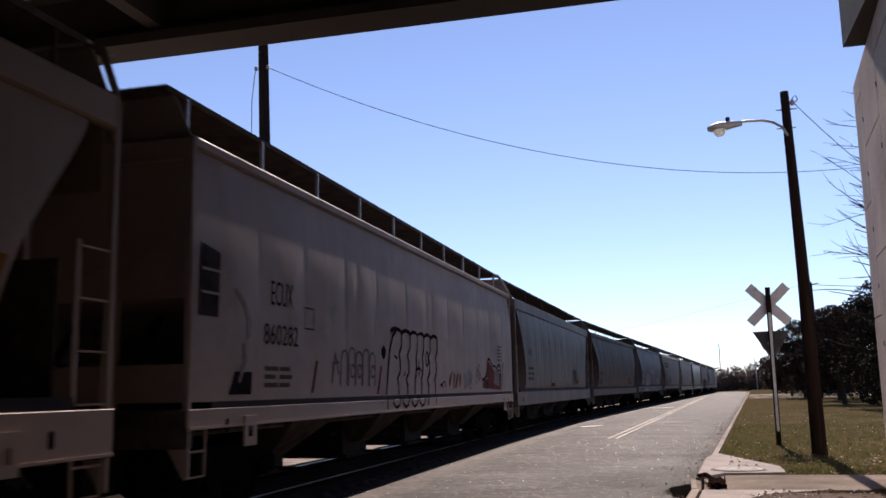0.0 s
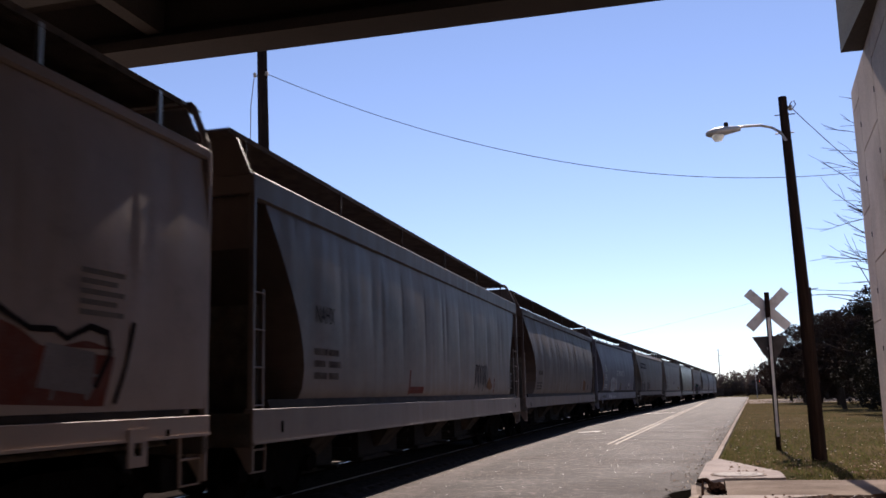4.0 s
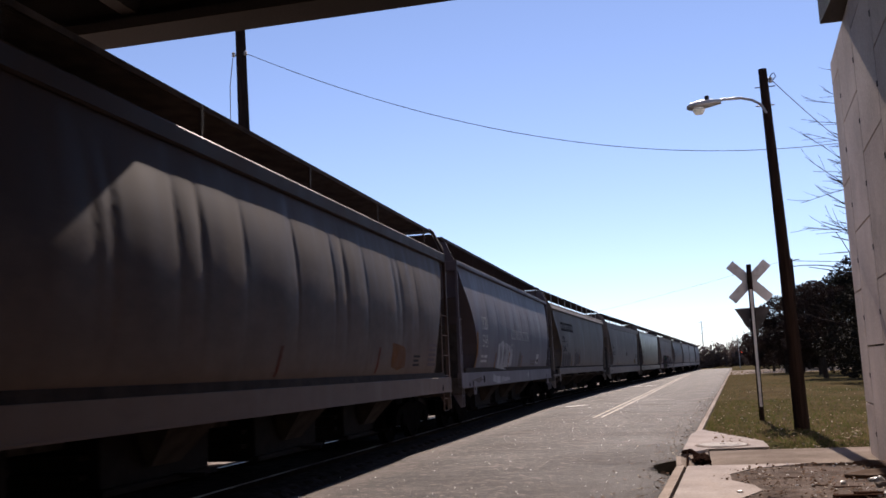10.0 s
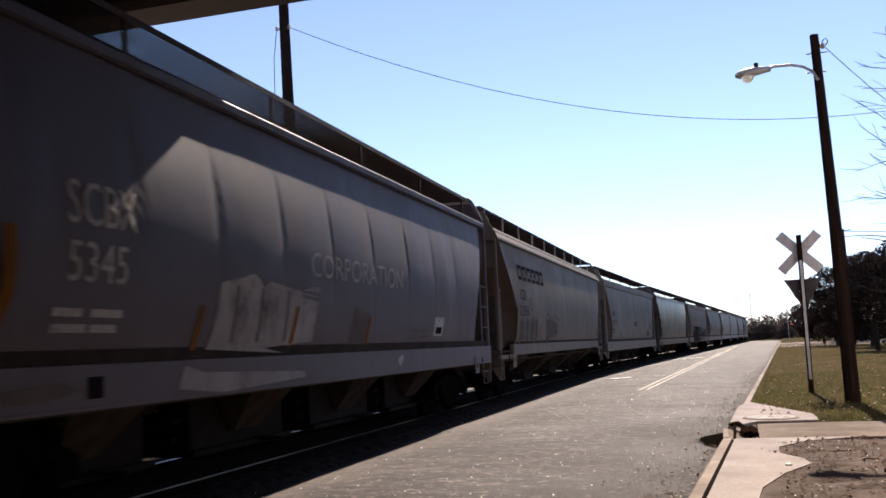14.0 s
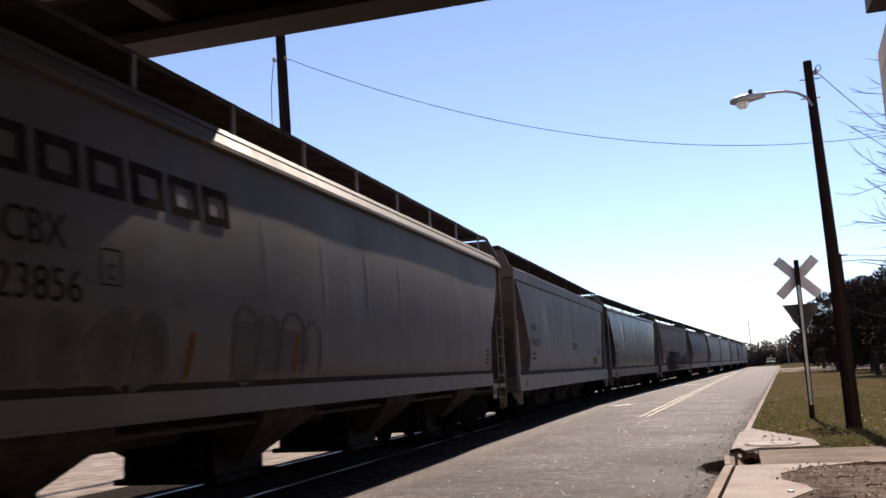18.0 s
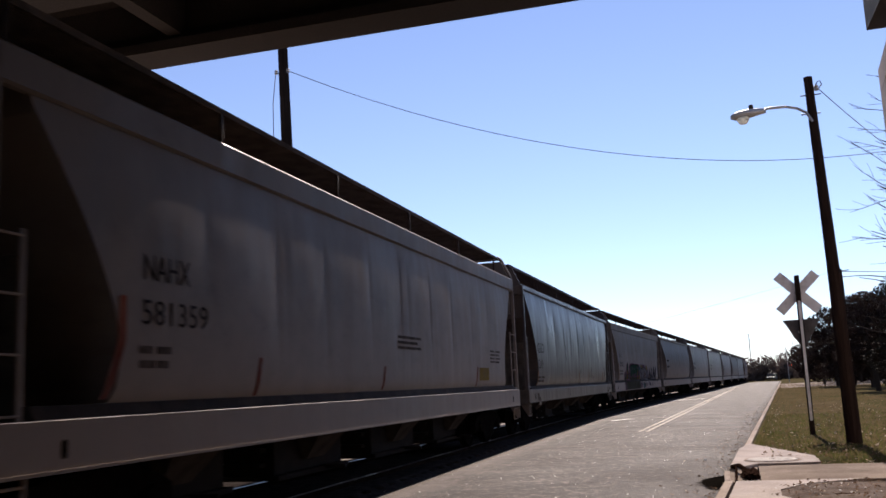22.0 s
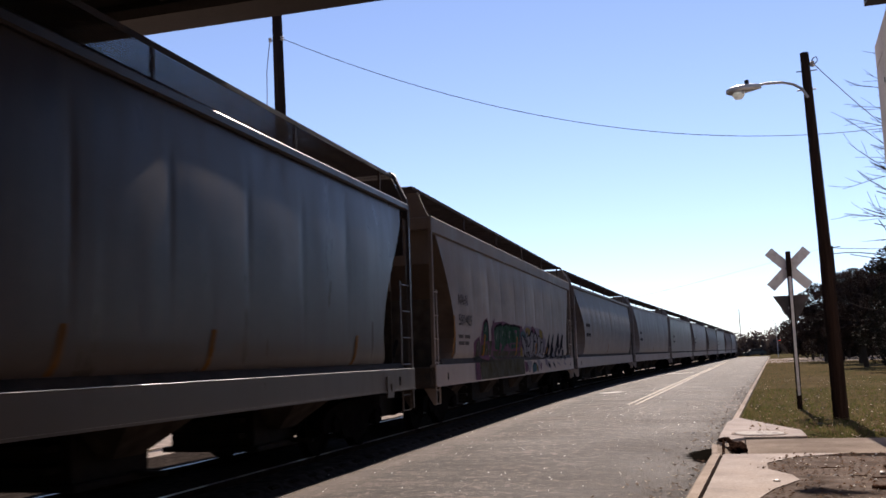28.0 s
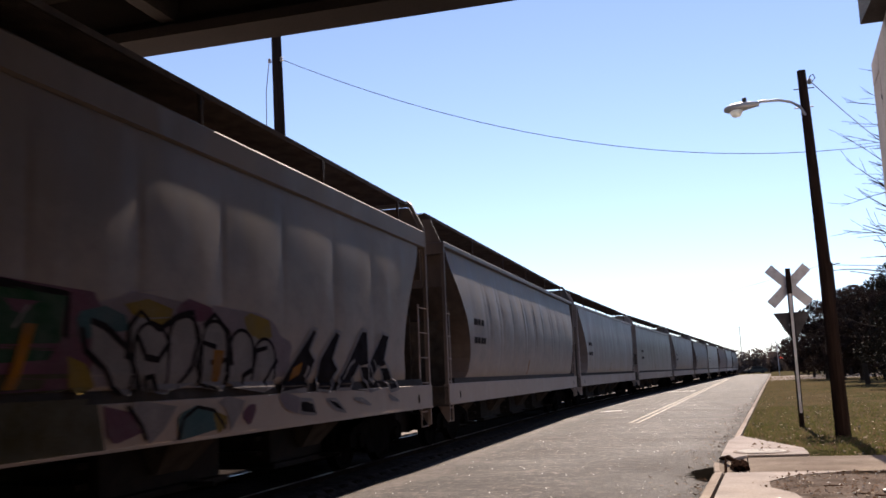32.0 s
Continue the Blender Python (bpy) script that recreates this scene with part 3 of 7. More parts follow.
# added wall beyond the track, blocking bright sky seen through the cars
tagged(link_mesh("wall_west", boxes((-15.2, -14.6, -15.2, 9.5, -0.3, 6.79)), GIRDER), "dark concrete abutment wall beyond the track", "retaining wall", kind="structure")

# ---- poles, signs, wires ----
def street_lamp():
    m = thing("street_lamp", "dark timber pole with a cobra-head street lamp", "street lamp", m=pose(2.44, 19.4, 0.1))
    part("pole", tube(bmesh.new(), [(0, 0, -0.3), (-0.04, 0, 3.5), (-0.12, 0, 7.38)], 0.15, 12, 0.085), TIMBER, m, smooth=False)
    part("bracket_arm", tubes(([(-0.12, -0.08, 6.42), (-0.22, -0.06, 6.62), (-0.38, -0.04, 6.74), (-0.6, -0.06, 6.8), (-0.95, -0.1, 6.8), (-1.05, -0.1, 6.78)], 0.028)), GALV, m)
    head = bmesh.new()
    rings = []
    for u, w, top, bot in ((0, 0.05, 0.05, -0.05), (0.12, 0.075, 0.075, -0.065), (0.3, 0.12, 0.09, -0.09), (0.48, 0.16, 0.085, -0.1), (0.62, 0.14, 0.055, -0.09), (0.7, 0.06, 0.015, -0.06)):
        rings.append([head.verts.new((-1.0 - u, -0.1 + w * math.cos(a), 6.76 + (top if math.sin(a) > 0 else -bot) * math.sin(a) - 0.06 * u)) for a in [k * math.tau / 12 for k in range(12)]])
    for a, b in zip(rings, rings[1:]):
        for k in range(12):
            head.faces.new((a[k], a[(k + 1) % 12], b[(k + 1) % 12], b[k]))
    head.faces.new(rings[0][::-1])
    head.faces.new(rings[-1])
    bmesh.ops.recalc_face_normals(head, faces=head.faces)
    lamp = part("lamp_head", head, GREYPAINT, m, "grey cobra-head housing", smooth=True)
    lens = bmesh.new()
    lathe(lens, [(0.005, -0.14), (0.08, -0.12), (0.125, -0.05), (0.13, 0.0)], 14, at=(-1.46, -0.1, 6.66))
    part("lens", lens, GLASS, lamp, "clear refractor bowl", smooth=True)
    part("photocell", lathe(bmesh.new(), [(0.045, 0), (0.045, 0.09), (0.03, 0.1)], 10, at=(-1.28, -0.1, 6.82)), DARK, lamp)
    part("insulator", lathe(bmesh.new(), [(0.03, 0), (0.05, 0.03), (0.03, 0.06), (0.05, 0.09), (0.02, 0.12)], 8, at=(0.02, 0, 7.08)), GALV, m)
    part("hook", tubes(([(-0.05, 0, 7.1), (0.05, 0, 7.26), (0.1, 0, 7.28), (0.13, 0, 7.2), (0.06, 0, 7.12)], 0.01), ([(-0.3, 0, 7.0), (0.1, 0, 7.0)], 0.012)), DARK, m)
    part("bolt", tubes(([(-0.32, -0.02, 6.6), (0.05, -0.02, 6.6)], 0.015)), GALV, m)
    return m


street_lamp()


def crossbuck():
    m = thing("crossbuck_sign", "blank backs of a crossbuck and yield sign on a post", "railway sign", m=pose(1.99, 22.7, 0.1))
    part("post", boxes((-0.055, 0.055, -0.05, 0.05, -0.3, 3.65), bevel=0.01), TIMBER, m)
    part("reflective_strip", boxes((-0.03, 0.03, -0.056, -0.051, 0.3, 3.05)), SIGN, m, "pale strip up the post")
    for a in (45, -45):
        b = boxes((-0.61, 0.61, -0.012, 0.0, -0.115, 0.115))
        bmesh.ops.transform(b, matrix=pose(0, 0.075 if a > 0 else 0.095, 3.25, 0, a, 0), verts=b.verts)
        part("blade", b, SIGN, m)
    tri = prism(bmesh.new(), [(-0.42, 2.62), (0.42, 2.62), (0.0, 1.9)], "y", 0.06, 0.068)
    bmesh.ops.transform(tri, matrix=pose(0, 0, 0, 0, 0, -12), verts=tri.verts)
    part("yield_sign", tri, DULL, m, "bare metal back of a triangular sign")
    for z in (2.33, 3.25):
        part("bracket", boxes((-0.08, 0.08, 0.05, 0.062, z - 0.03, z + 0.03)), GALV, m)
    return m


crossbuck()


def utility_pole():
    m = thing("utility_pole", "tall dark timber utility pole beyond the track", "utility pole", m=pose(-10.75, 22, -0.12))
    part("pole", tube(bmesh.new(), [(0.2, 0, -0.3), (0.1, 0, 6), (-0.06, 0, 12.0)], 0.2, 12, 0.13), TIMBER, m)
    part("insulator", lathe(bmesh.new(), [(0.03, 0), (0.055, 0.03), (0.03, 0.06), (0.055, 0.09), (0.02, 0.13)], 8, at=(0.16, -0.1, 10.42)), GALV, m)
    part("insulator", lathe(bmesh.new(), [(0.03, 0), (0.055, 0.03), (0.03, 0.06), (0.055, 0.09), (0.02, 0.13)], 8, at=(-0.2, -0.1, 10.42)), GALV, m)
    part("pin", tubes(([(-0.24, -0.1, 10.45), (0.2, -0.1, 10.45)], 0.015)), DARK, m)
    part("ground_wire", tubes(([(-0.22, -0.1, 10.4), (-0.3, -0.12, 9.6), (-0.3, -0.12, 8.2), (-0.2, -0.12, 3.0)], 0.012), sides=5), WIRE, m)
    return m


utility_pole()


def wire(name, a, b, coef, n=36, r=0.01, label="thin black overhead wire between poles"):
    """A sagging line between two poles; coef gives its height along the span."""
    pts = []
    for i in range(n + 1):
        u = i / n
        pts.append((a[0] + (b[0] - a[0]) * u, a[1] + (b[1] - a[1]) * u, coef[0] * u * u + coef[1] * u + coef[2]))
    return tagged(link_mesh(name, tube(bmesh.new(), pts, r, 5), WIRE), label, "overhead wire")


wire("overhead_wire", (-10.6, 21.9), (12, 30), (9.28, -10.5, 10.36))
wire("lamp_wire", (2.47, 19.4), (14, 33), (7.0, -8.5, 7.25), r=0.009)
tagged(link_mesh("far_wire_pole", tube(bmesh.new(), [(12, 30, -0.2), (12, 30, 10.0)], 0.17, 10, 0.12), TIMBER), "timber pole standing behind the retaining wall", "utility pole")
tagged(link_mesh("far_wire_pole", tube(bmesh.new(), [(14, 33, -0.2), (14, 33, 8.0)], 0.17, 10, 0.12), TIMBER), "timber pole standing behind the retaining wall", "utility pole")

# ---- track ----
def build_track():
    bed = bmesh.new()
    offs = [-4.6, -3.9, -3.2, -2.4, -1.6, -0.7, 0, 0.7, 1.2, 1.46]
    zs = [-0.13, -0.08, -0.05, 0.0, 0.03, 0.06, 0.05, 0.06, 0.05, -0.05]
    def at(k, s):
        x, y, z = beside(s, offs[k], zs[k])
        return (x, y, z + 0.02 * noise.noise((k * 1.7, s * 0.9, 1)))
    sheet(bed, list(range(len(offs))), steps(-200, 0, 40) + steps(0, 60, 120)[1:] + steps(60, 300, 80)[1:], at)
    # dark ballast reaches further out on the near stretch; pale gravel beyond it
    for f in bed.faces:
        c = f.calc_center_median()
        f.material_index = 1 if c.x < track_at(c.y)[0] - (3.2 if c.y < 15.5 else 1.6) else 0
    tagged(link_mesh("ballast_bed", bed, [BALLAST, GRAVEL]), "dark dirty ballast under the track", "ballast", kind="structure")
    track = thing("railway_track", "worn steel rails on timber sleepers in ballast", "railway track")
    track["kind"] = "structure"
    prof = [(-0.037, 0), (0.037, 0), (0.034, -0.035), (0.01, -0.045), (0.01, -0.13), (0.07, -0.15), (0.07, -0.165), (-0.07, -0.165), (-0.07, -0.15), (-0.01, -0.13), (-0.01, -0.045), (-0.034, -0.035)]
    for side in (-0.755, 0.755):
        bm = bmesh.new()
        rings = []
        for s in steps(-200, 20, 8) + steps(20, 320, 150)[1:]:
            rings.append([bm.verts.new(beside(s, side + u, RAIL_TOP + v)) for u, v in prof])
        for a, b in zip(rings, rings[1:]):
            for k in range(12):
                f = bm.faces.new((a[k], a[(k + 1) % 12], b[(k + 1) % 12], b[k]))
                f.material_index = 0 if k == 0 else 1
        bmesh.ops.recalc_face_normals(bm, faces=bm.faces)
        part("rail", bm, [RAIL, WEB], track, "steel rail with a polished head")
    first = None
    for i in range(110):
        s = -4 + i * 0.55
        x, y, z = beside(s, 0, -0.125)
        m = pose(x, y, z, 0, 0, -math.degrees(heading(s)))
        if first is None:
            first = part("sleeper", boxes((-1.3, 1.3, -0.11, 0.11, 0, 0.165), bevel=0.012), SLEEPER, track)
            first.matrix_basis = m
        else:
            share("sleeper", first, track, m)
    return track


build_track()

# ---- train: covered hopper cars ----
# width of the side by height above the rail, top to bottom
ROUND = [(4.06, 1.42), (3.85, 1.445), (3.6, 1.487), (3.3, 1.542), (3.0, 1.585), (2.6, 1.62), (2.2, 1.615), (1.8, 1.58), (1.5, 1.53), (1.4, 1.49), (1.29, 1.42)]
SOFT = [(4.06, 1.47), (3.85, 1.49), (3.6, 1.518), (3.3, 1.549), (3.0, 1.575), (2.6, 1.594), (2.2, 1.597), (1.8, 1.575), (1.5, 1.545), (1.4, 1.51), (1.29, 1.44)]
MILD = [(4.06, 1.42), (3.85, 1.45), (3.6, 1.478), (3.3, 1.494), (3.0, 1.50), (2.6, 1.504), (2.2, 1.506), (1.8, 1.504), (1.5, 1.495), (1.4, 1.47), (1.29, 1.4)]
FLAT = [(4.06, 1.44), (3.85, 1.45), (3.6, 1.474), (3.3, 1.496), (3.0, 1.505), (2.6, 1.506), (2.2, 1.505), (1.8, 1.505), (1.5, 1.50), (1.29, 1.49)]
# distance of the side's edge from the end of the car by height
TEAR = [(4.06, 0.34), (3.7, 0.46), (3.3, 0.75), (2.9, 1.05), (2.5, 1.3), (2.1, 1.47), (1.8, 1.53), (1.5, 1.48), (1.29, 1.36)]
WEDGE = [(4.06, 0.36), (3.7, 0.45), (3.3, 0.78), (2.9, 1.12), (2.5, 1.46), (2.2, 1.68), (2.1, 1.7), (1.6, 1.62), (1.29, 1.56)]
SLAB = [(4.06, 0.03), (3.3, 0.03), (2.9, 0.03), (2.5, 0.03), (2.1, 0.03), (1.8, 0.03), (1.5, 0.03), (1.29, 0.03)]
SLAB_END = [(4.06, 0.06), (2.35, 0.06), (2.3, 1.0), (1.75, 1.3), (1.7, 0.06), (1.29, 0.06)]
EAVE_X = 1.5


def along(table, z):
    for (za, a), (zb, b) in zip(table, table[1:]):
        if z >= zb:
            k = (za - z) / (za - zb)
            k = max(0, min(1, k))
            return a + (b - a) * k
    return table[-1][1]


def welds(L, seed, dents):
    """Where the side sheets are joined, with some buckles between: place along the car, width, depth."""
    rng = random.Random(seed * 31)
    out = []
    n = round(L / 1.5)
    for i in range(1, n):
        y = -L / 2 + L * i / n
        out.append((y + rng.uniform(-0.1, 0.1), 0.032, rng.uniform(0.5, 1.0)))
        if rng.random() < 0.28 * dents:
            out.append((y + rng.uniform(0.2, 0.5), rng.uniform(0.04, 0.08), rng.uniform(0.4, 1.0) * dents * 0.6))
    return out


def bulge(y, z, seed, lines, dents):
    """Small pillows between the welds, creases at them, and broad shallow dents."""
    near = sorted(lines, key=lambda q: abs(q[0] - y))[:2]
    gap = min(1.0, abs(near[0][0] - y) / 0.75)
    high = math.exp(-((z - 2.95) / (0.36 + 0.08 * dents if z > 2.95 else 0.9)) ** 2)
    d = 0.0115 * min(dents, 1.6) * high * math.sin(math.pi * 0.5 * gap) ** 0.6 + noise.noise((y * 0.45 + seed * 7.1, z * 0.5, seed)) * 0.008
    for y0, w, deep in near:
        u = (y - y0) / w
        d -= 0.013 * min(1, dents) * deep * high * math.exp(-u * u)
        d += 0.004 * deep * high * math.exp(-((u - 2.4) / 1.6) ** 2)
    return d


CACHE = {}


def cached(key, make, material, smooth=False):
    k = (key, tuple(x.name for x in (material if isinstance(material, list) else [material])))
    if k not in CACHE:
        me = bpy.data.meshes.new(key)
        bm = make()
        bm.normal_update()
        bm.to_mesh(me)
        bm.free()
        for x in (material if isinstance(material, list) else [material]):
            me.materials.append(x)
        if smooth:
            me.polygons.foreach_set("use_smooth", [True] * len(me.polygons))
        CACHE[k] = me
    return CACHE[k]


def piece(name, key, make, material, parent, m=None, label="", smooth=False):
    ob = new(name, cached(key, make, material, smooth))
    ob.parent = parent
    if m is not None:
        ob.matrix_basis = m
    if label:
        tagged(ob, label)
    return ob


def wheelset_mesh():
    bm = bmesh.new()
    for s in (-1, 1):
        prof = [(0.05, 0.66), (0.16, 0.68), (0.17, 0.72), (0.36, 0.735), (0.4, 0.70), (0.485, 0.685), (0.485, 0.715), (0.457, 0.725), (0.452, 0.82), (0.4, 0.825), (0.37, 0.78), (0.17, 0.79), (0.15, 0.85), (0.07, 0.86)]
        w = bmesh.new()
        lathe(w, [(r, h * s) for r, h in prof], 24, "x")
        merge(bm, w)
    lathe_axle = bmesh.new()
    lathe(lathe_axle, [(0.08, -1.0), (0.08, 1.0)], 10, "x")
    return merge(bm, lathe_axle)


def side_frame_mesh():
    bm = bmesh.new()
    top = [(-1.22, 0.56), (-1.22, 0.36), (-0.98, 0.36), (-0.9, 0.5), (-0.68, 0.52), (-0.42, 0.22), (0.42, 0.22), (0.68, 0.52), (0.9, 0.5), (0.98, 0.36), (1.22, 0.36), (1.22, 0.56), (1.05, 0.66), (0.5, 0.78), (-0.5, 0.78), (-1.05, 0.66)]
    prism(bm, top, "x", -0.07, 0.07)
    return bm


def springs_mesh():
    bm = bmesh.new()
    for y in (0.0,):
        pts = [(0.07 * math.cos(a), y + 0.07 * math.sin(a), 0.27 + a * 0.0088) for a in [k * 0.7 for k in range(36)]]
        tube(bm, pts, 0.018, 5)
    return bm


def bearing_mesh():
    return lathe(bmesh.new(), [(0.1, -0.04), (0.12, 0.0), (0.12, 0.1), (0.07, 0.12), (0.05, 0.13)], 14, "x")


def truck(parent, y, axles):
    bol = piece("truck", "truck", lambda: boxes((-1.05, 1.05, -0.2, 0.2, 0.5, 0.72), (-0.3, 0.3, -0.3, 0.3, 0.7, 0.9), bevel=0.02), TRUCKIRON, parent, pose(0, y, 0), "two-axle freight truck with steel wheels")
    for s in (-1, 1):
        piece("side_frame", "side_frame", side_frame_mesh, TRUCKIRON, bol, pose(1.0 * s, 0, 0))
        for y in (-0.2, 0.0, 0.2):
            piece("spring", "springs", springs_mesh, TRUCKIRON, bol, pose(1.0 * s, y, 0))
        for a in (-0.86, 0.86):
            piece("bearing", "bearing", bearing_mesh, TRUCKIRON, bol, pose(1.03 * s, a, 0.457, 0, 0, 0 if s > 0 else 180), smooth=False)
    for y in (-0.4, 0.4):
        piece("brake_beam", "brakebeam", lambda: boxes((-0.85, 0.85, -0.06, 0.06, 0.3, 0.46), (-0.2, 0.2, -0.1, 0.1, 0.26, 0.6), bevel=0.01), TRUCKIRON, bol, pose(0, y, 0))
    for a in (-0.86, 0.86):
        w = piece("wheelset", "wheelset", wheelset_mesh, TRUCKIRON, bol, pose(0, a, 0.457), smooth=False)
        axles.append((w, a))
    return bol


def ladder(car, m, flip, w, h, rungs, low, material):
    """Two stiles and round rungs; flip: which way it stands from its first stile."""
    def stile():
        return boxes((-0.012, 0.012, -0.03, 0.03, low, h), bevel=0.004)
    def rung():
        return tube(bmesh.new(), [(0.012, 0, 0), (0.03, 0.02 * flip, 0), (0.03, (w - 0.02) * flip, 0), (0.012, w * flip, 0)], 0.012, 6)
    key = "%d%.2f%.2f" % (flip, w, h)
    first = piece("ladder", "stile" + key, stile, material, car, m)
    piece("stile", "stile" + key, stile, material, first, pose(0, w * flip, 0))
    for i in range(rungs):
        piece("rung", "rung" + key, rung, material, first, pose(0, 0, low + 0.06 + i * (h - low - 0.12) / (rungs - 1)))
    return first


def coupler_mesh():
    bm = boxes((-0.08, 0.08, -0.55, 0.25, 0.76, 0.9), bevel=0.02)
    merge(bm, prism(bmesh.new(), [(-0.13, 0.2), (0.1, 0.2), (0.16, 0.32), (0.12, 0.48), (0.02, 0.5), (0.0, 0.4), (-0.1, 0.42), (-0.15, 0.3)], "z", 0.68, 0.98))
    return bm


def bay_mesh(steep=False):
    """A discharge hopper: a funnel that narrows down to its outlet."""
    bm = bmesh.new()
    rings = []
    for x, y, z in ((0.8, 0.24, 0.5), (1.34, 0.7, 0.96), (1.38, 0.72, 1.32)) if steep else ((0.7, 0.3, 0.46), (1.36, 0.72, 1.24), (1.38, 0.72, 1.32)):
        rings.append([bm.verts.new((x * u, y * v, z)) for u, v in ((-1, -1), (1, -1), (1, 1), (-1, 1))])
    for a, b in zip(rings, rings[1:]):
        for i in range(4):
            j = (i + 1) % 4
            bm.faces.new((a[i], a[j], b[j], b[i]))
    bm.faces.new(rings[0][::-1])
    return bm


def gate_mesh(half):
    """The body of a sliding outlet gate."""
    return boxes((-0.62, 0.62, -half, half, 0.3, 0.92), bevel=0.012)


def side_mesh(L, prof, edge, seed, dents):
    bm = bmesh.new()
    zs = []
    for (za, _), (zb, _) in zip(prof, prof[1:]):
        zs += [za, (za + zb) / 2]
    zs.append(prof[-1][0])
    n = 360 if seed <= 10 else 120
    lines = welds(L, seed, dents)
    g = []
    for z in zs:
        e = along(edge, z)
        row = []
        for i in range(n + 1):
            y = -L / 2 + e + (L - 2 * e) * i / n
            row.append(bm.verts.new((along(prof, z) + bulge(y, z, seed, lines, dents) * min(1, 8 * i * (n - i) / n / n), y, z)))
        g.append(row)
    for r in range(len(zs) - 1):
        for i in range(n):
            bm.faces.new((g[r][i], g[r + 1][i], g[r + 1][i + 1], g[r][i + 1]))
    return bm


def slope_mesh(L, prof, edge, sign):
    """The sloped end sheet between the two sides, and its rim."""
    bm = bmesh.new()
    zs = steps(4.06, 1.29, 28)
    rows = []
    for z in zs:
        w, y = along(prof, z) - 0.004, sign * (L / 2 - along(edge, z) - 0.006)
        rows.append([bm.verts.new((u * w, y, z)) for u in (-1, -0.5, 0, 0.5, 1)])
    for a, b in zip(rows, rows[1:]):
        for k in range(4):
            bm.faces.new((a[k], a[k + 1], b[k + 1], b[k]) if sign > 0 else (a[k + 1], a[k], b[k], b[k + 1]))
    return bm


def roof_mesh(L):
    o = [(-EAVE_X + 0.02, 4.1), (-1.1, 4.25), (-0.55, 4.33), (0.55, 4.33), (1.1, 4.25), (EAVE_X - 0.02, 4.1), (EAVE_X - 0.02, 4.04), (-EAVE_X + 0.02, 4.04)]
    return prism(bmesh.new(), o, "y", -L / 2 + 0.1, L / 2 - 0.1)


def eave_mesh(L, deep):
    if deep == 0.24:
        return prism(bmesh.new(), [(1.38, 4.17), (1.43, 4.175), (1.545, 3.95), (1.55, 3.9), (1.5, 3.88), (1.42, 4.0)], "y", -L / 2 + 0.04, L / 2 - 0.04)
    o = [(EAVE_X - 0.07, 4.115), (EAVE_X - 0.01, 4.12), (EAVE_X, 4.1), (EAVE_X, 4.12 - deep), (EAVE_X - 0.03, 4.1 - deep), (EAVE_X - 0.1, 4.1 - deep)]
    return prism(bmesh.new(), o, "y", -L / 2 + 0.04, L / 2 - 0.04)


def sill_mesh(L, inset, deep, z1, web):
    y0, y1 = -L / 2 + inset, L / 2 - inset
    bm = boxes((1.40, 1.515, y0, y1, z1 - deep, z1 - web), bevel=0.008)
    merge(bm, boxes((1.34, 1.53, y0 + 0.01, y1 - 0.01, z1 - deep - 0.012, z1 - deep + 0.015)))
    return bm


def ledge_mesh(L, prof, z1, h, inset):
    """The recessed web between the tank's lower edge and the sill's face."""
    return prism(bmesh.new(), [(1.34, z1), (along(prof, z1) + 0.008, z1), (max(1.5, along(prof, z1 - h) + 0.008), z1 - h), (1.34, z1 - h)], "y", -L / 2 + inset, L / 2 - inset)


def grid_board(L, over, open_mesh):
    """A walkway along the roof: bearer bars with crosswise strips, or a close tread plate."""
    y0, y1 = -L / 2 + 0.04, L / 2 + over
    bm = bmesh.new()
    n = 18 if open_mesh else 20
    for i in range(n):
        x = 0.40 + i * 0.72 / (n - 1)
        box(bm, x - 0.004, x + 0.004, y0, y1, 4.715 if open_mesh else 4.685, 4.728)
    n = int((y1 - y0) / (0.07 if open_mesh else 0.12))
    for i in range(n + 1):
        y = y0 + (y1 - y0) * i / n
        box(bm, 0.40, 1.12, y - 0.006, y + 0.006, 4.712 if open_mesh else 4.70, 4.727)
    box(bm, 1.115, 1.13, y0, y1, 4.665, 4.735)
    box(bm, 0.39, 0.405, y0, y1, 4.665, 4.735)
    return bm


def end_tread():
    """Crosswise treads at the end of one walkway."""
    return boxes((0.4, 1.15, -0.02, 0.03, 4.69, 4.715), (0.4, 1.15, 0.16, 0.21, 4.69, 4.715), (0.4, 1.15, 0.32, 0.36, 4.69, 4.715))


def end_y(L, s):
    return s * (L / 2 - 0.14)


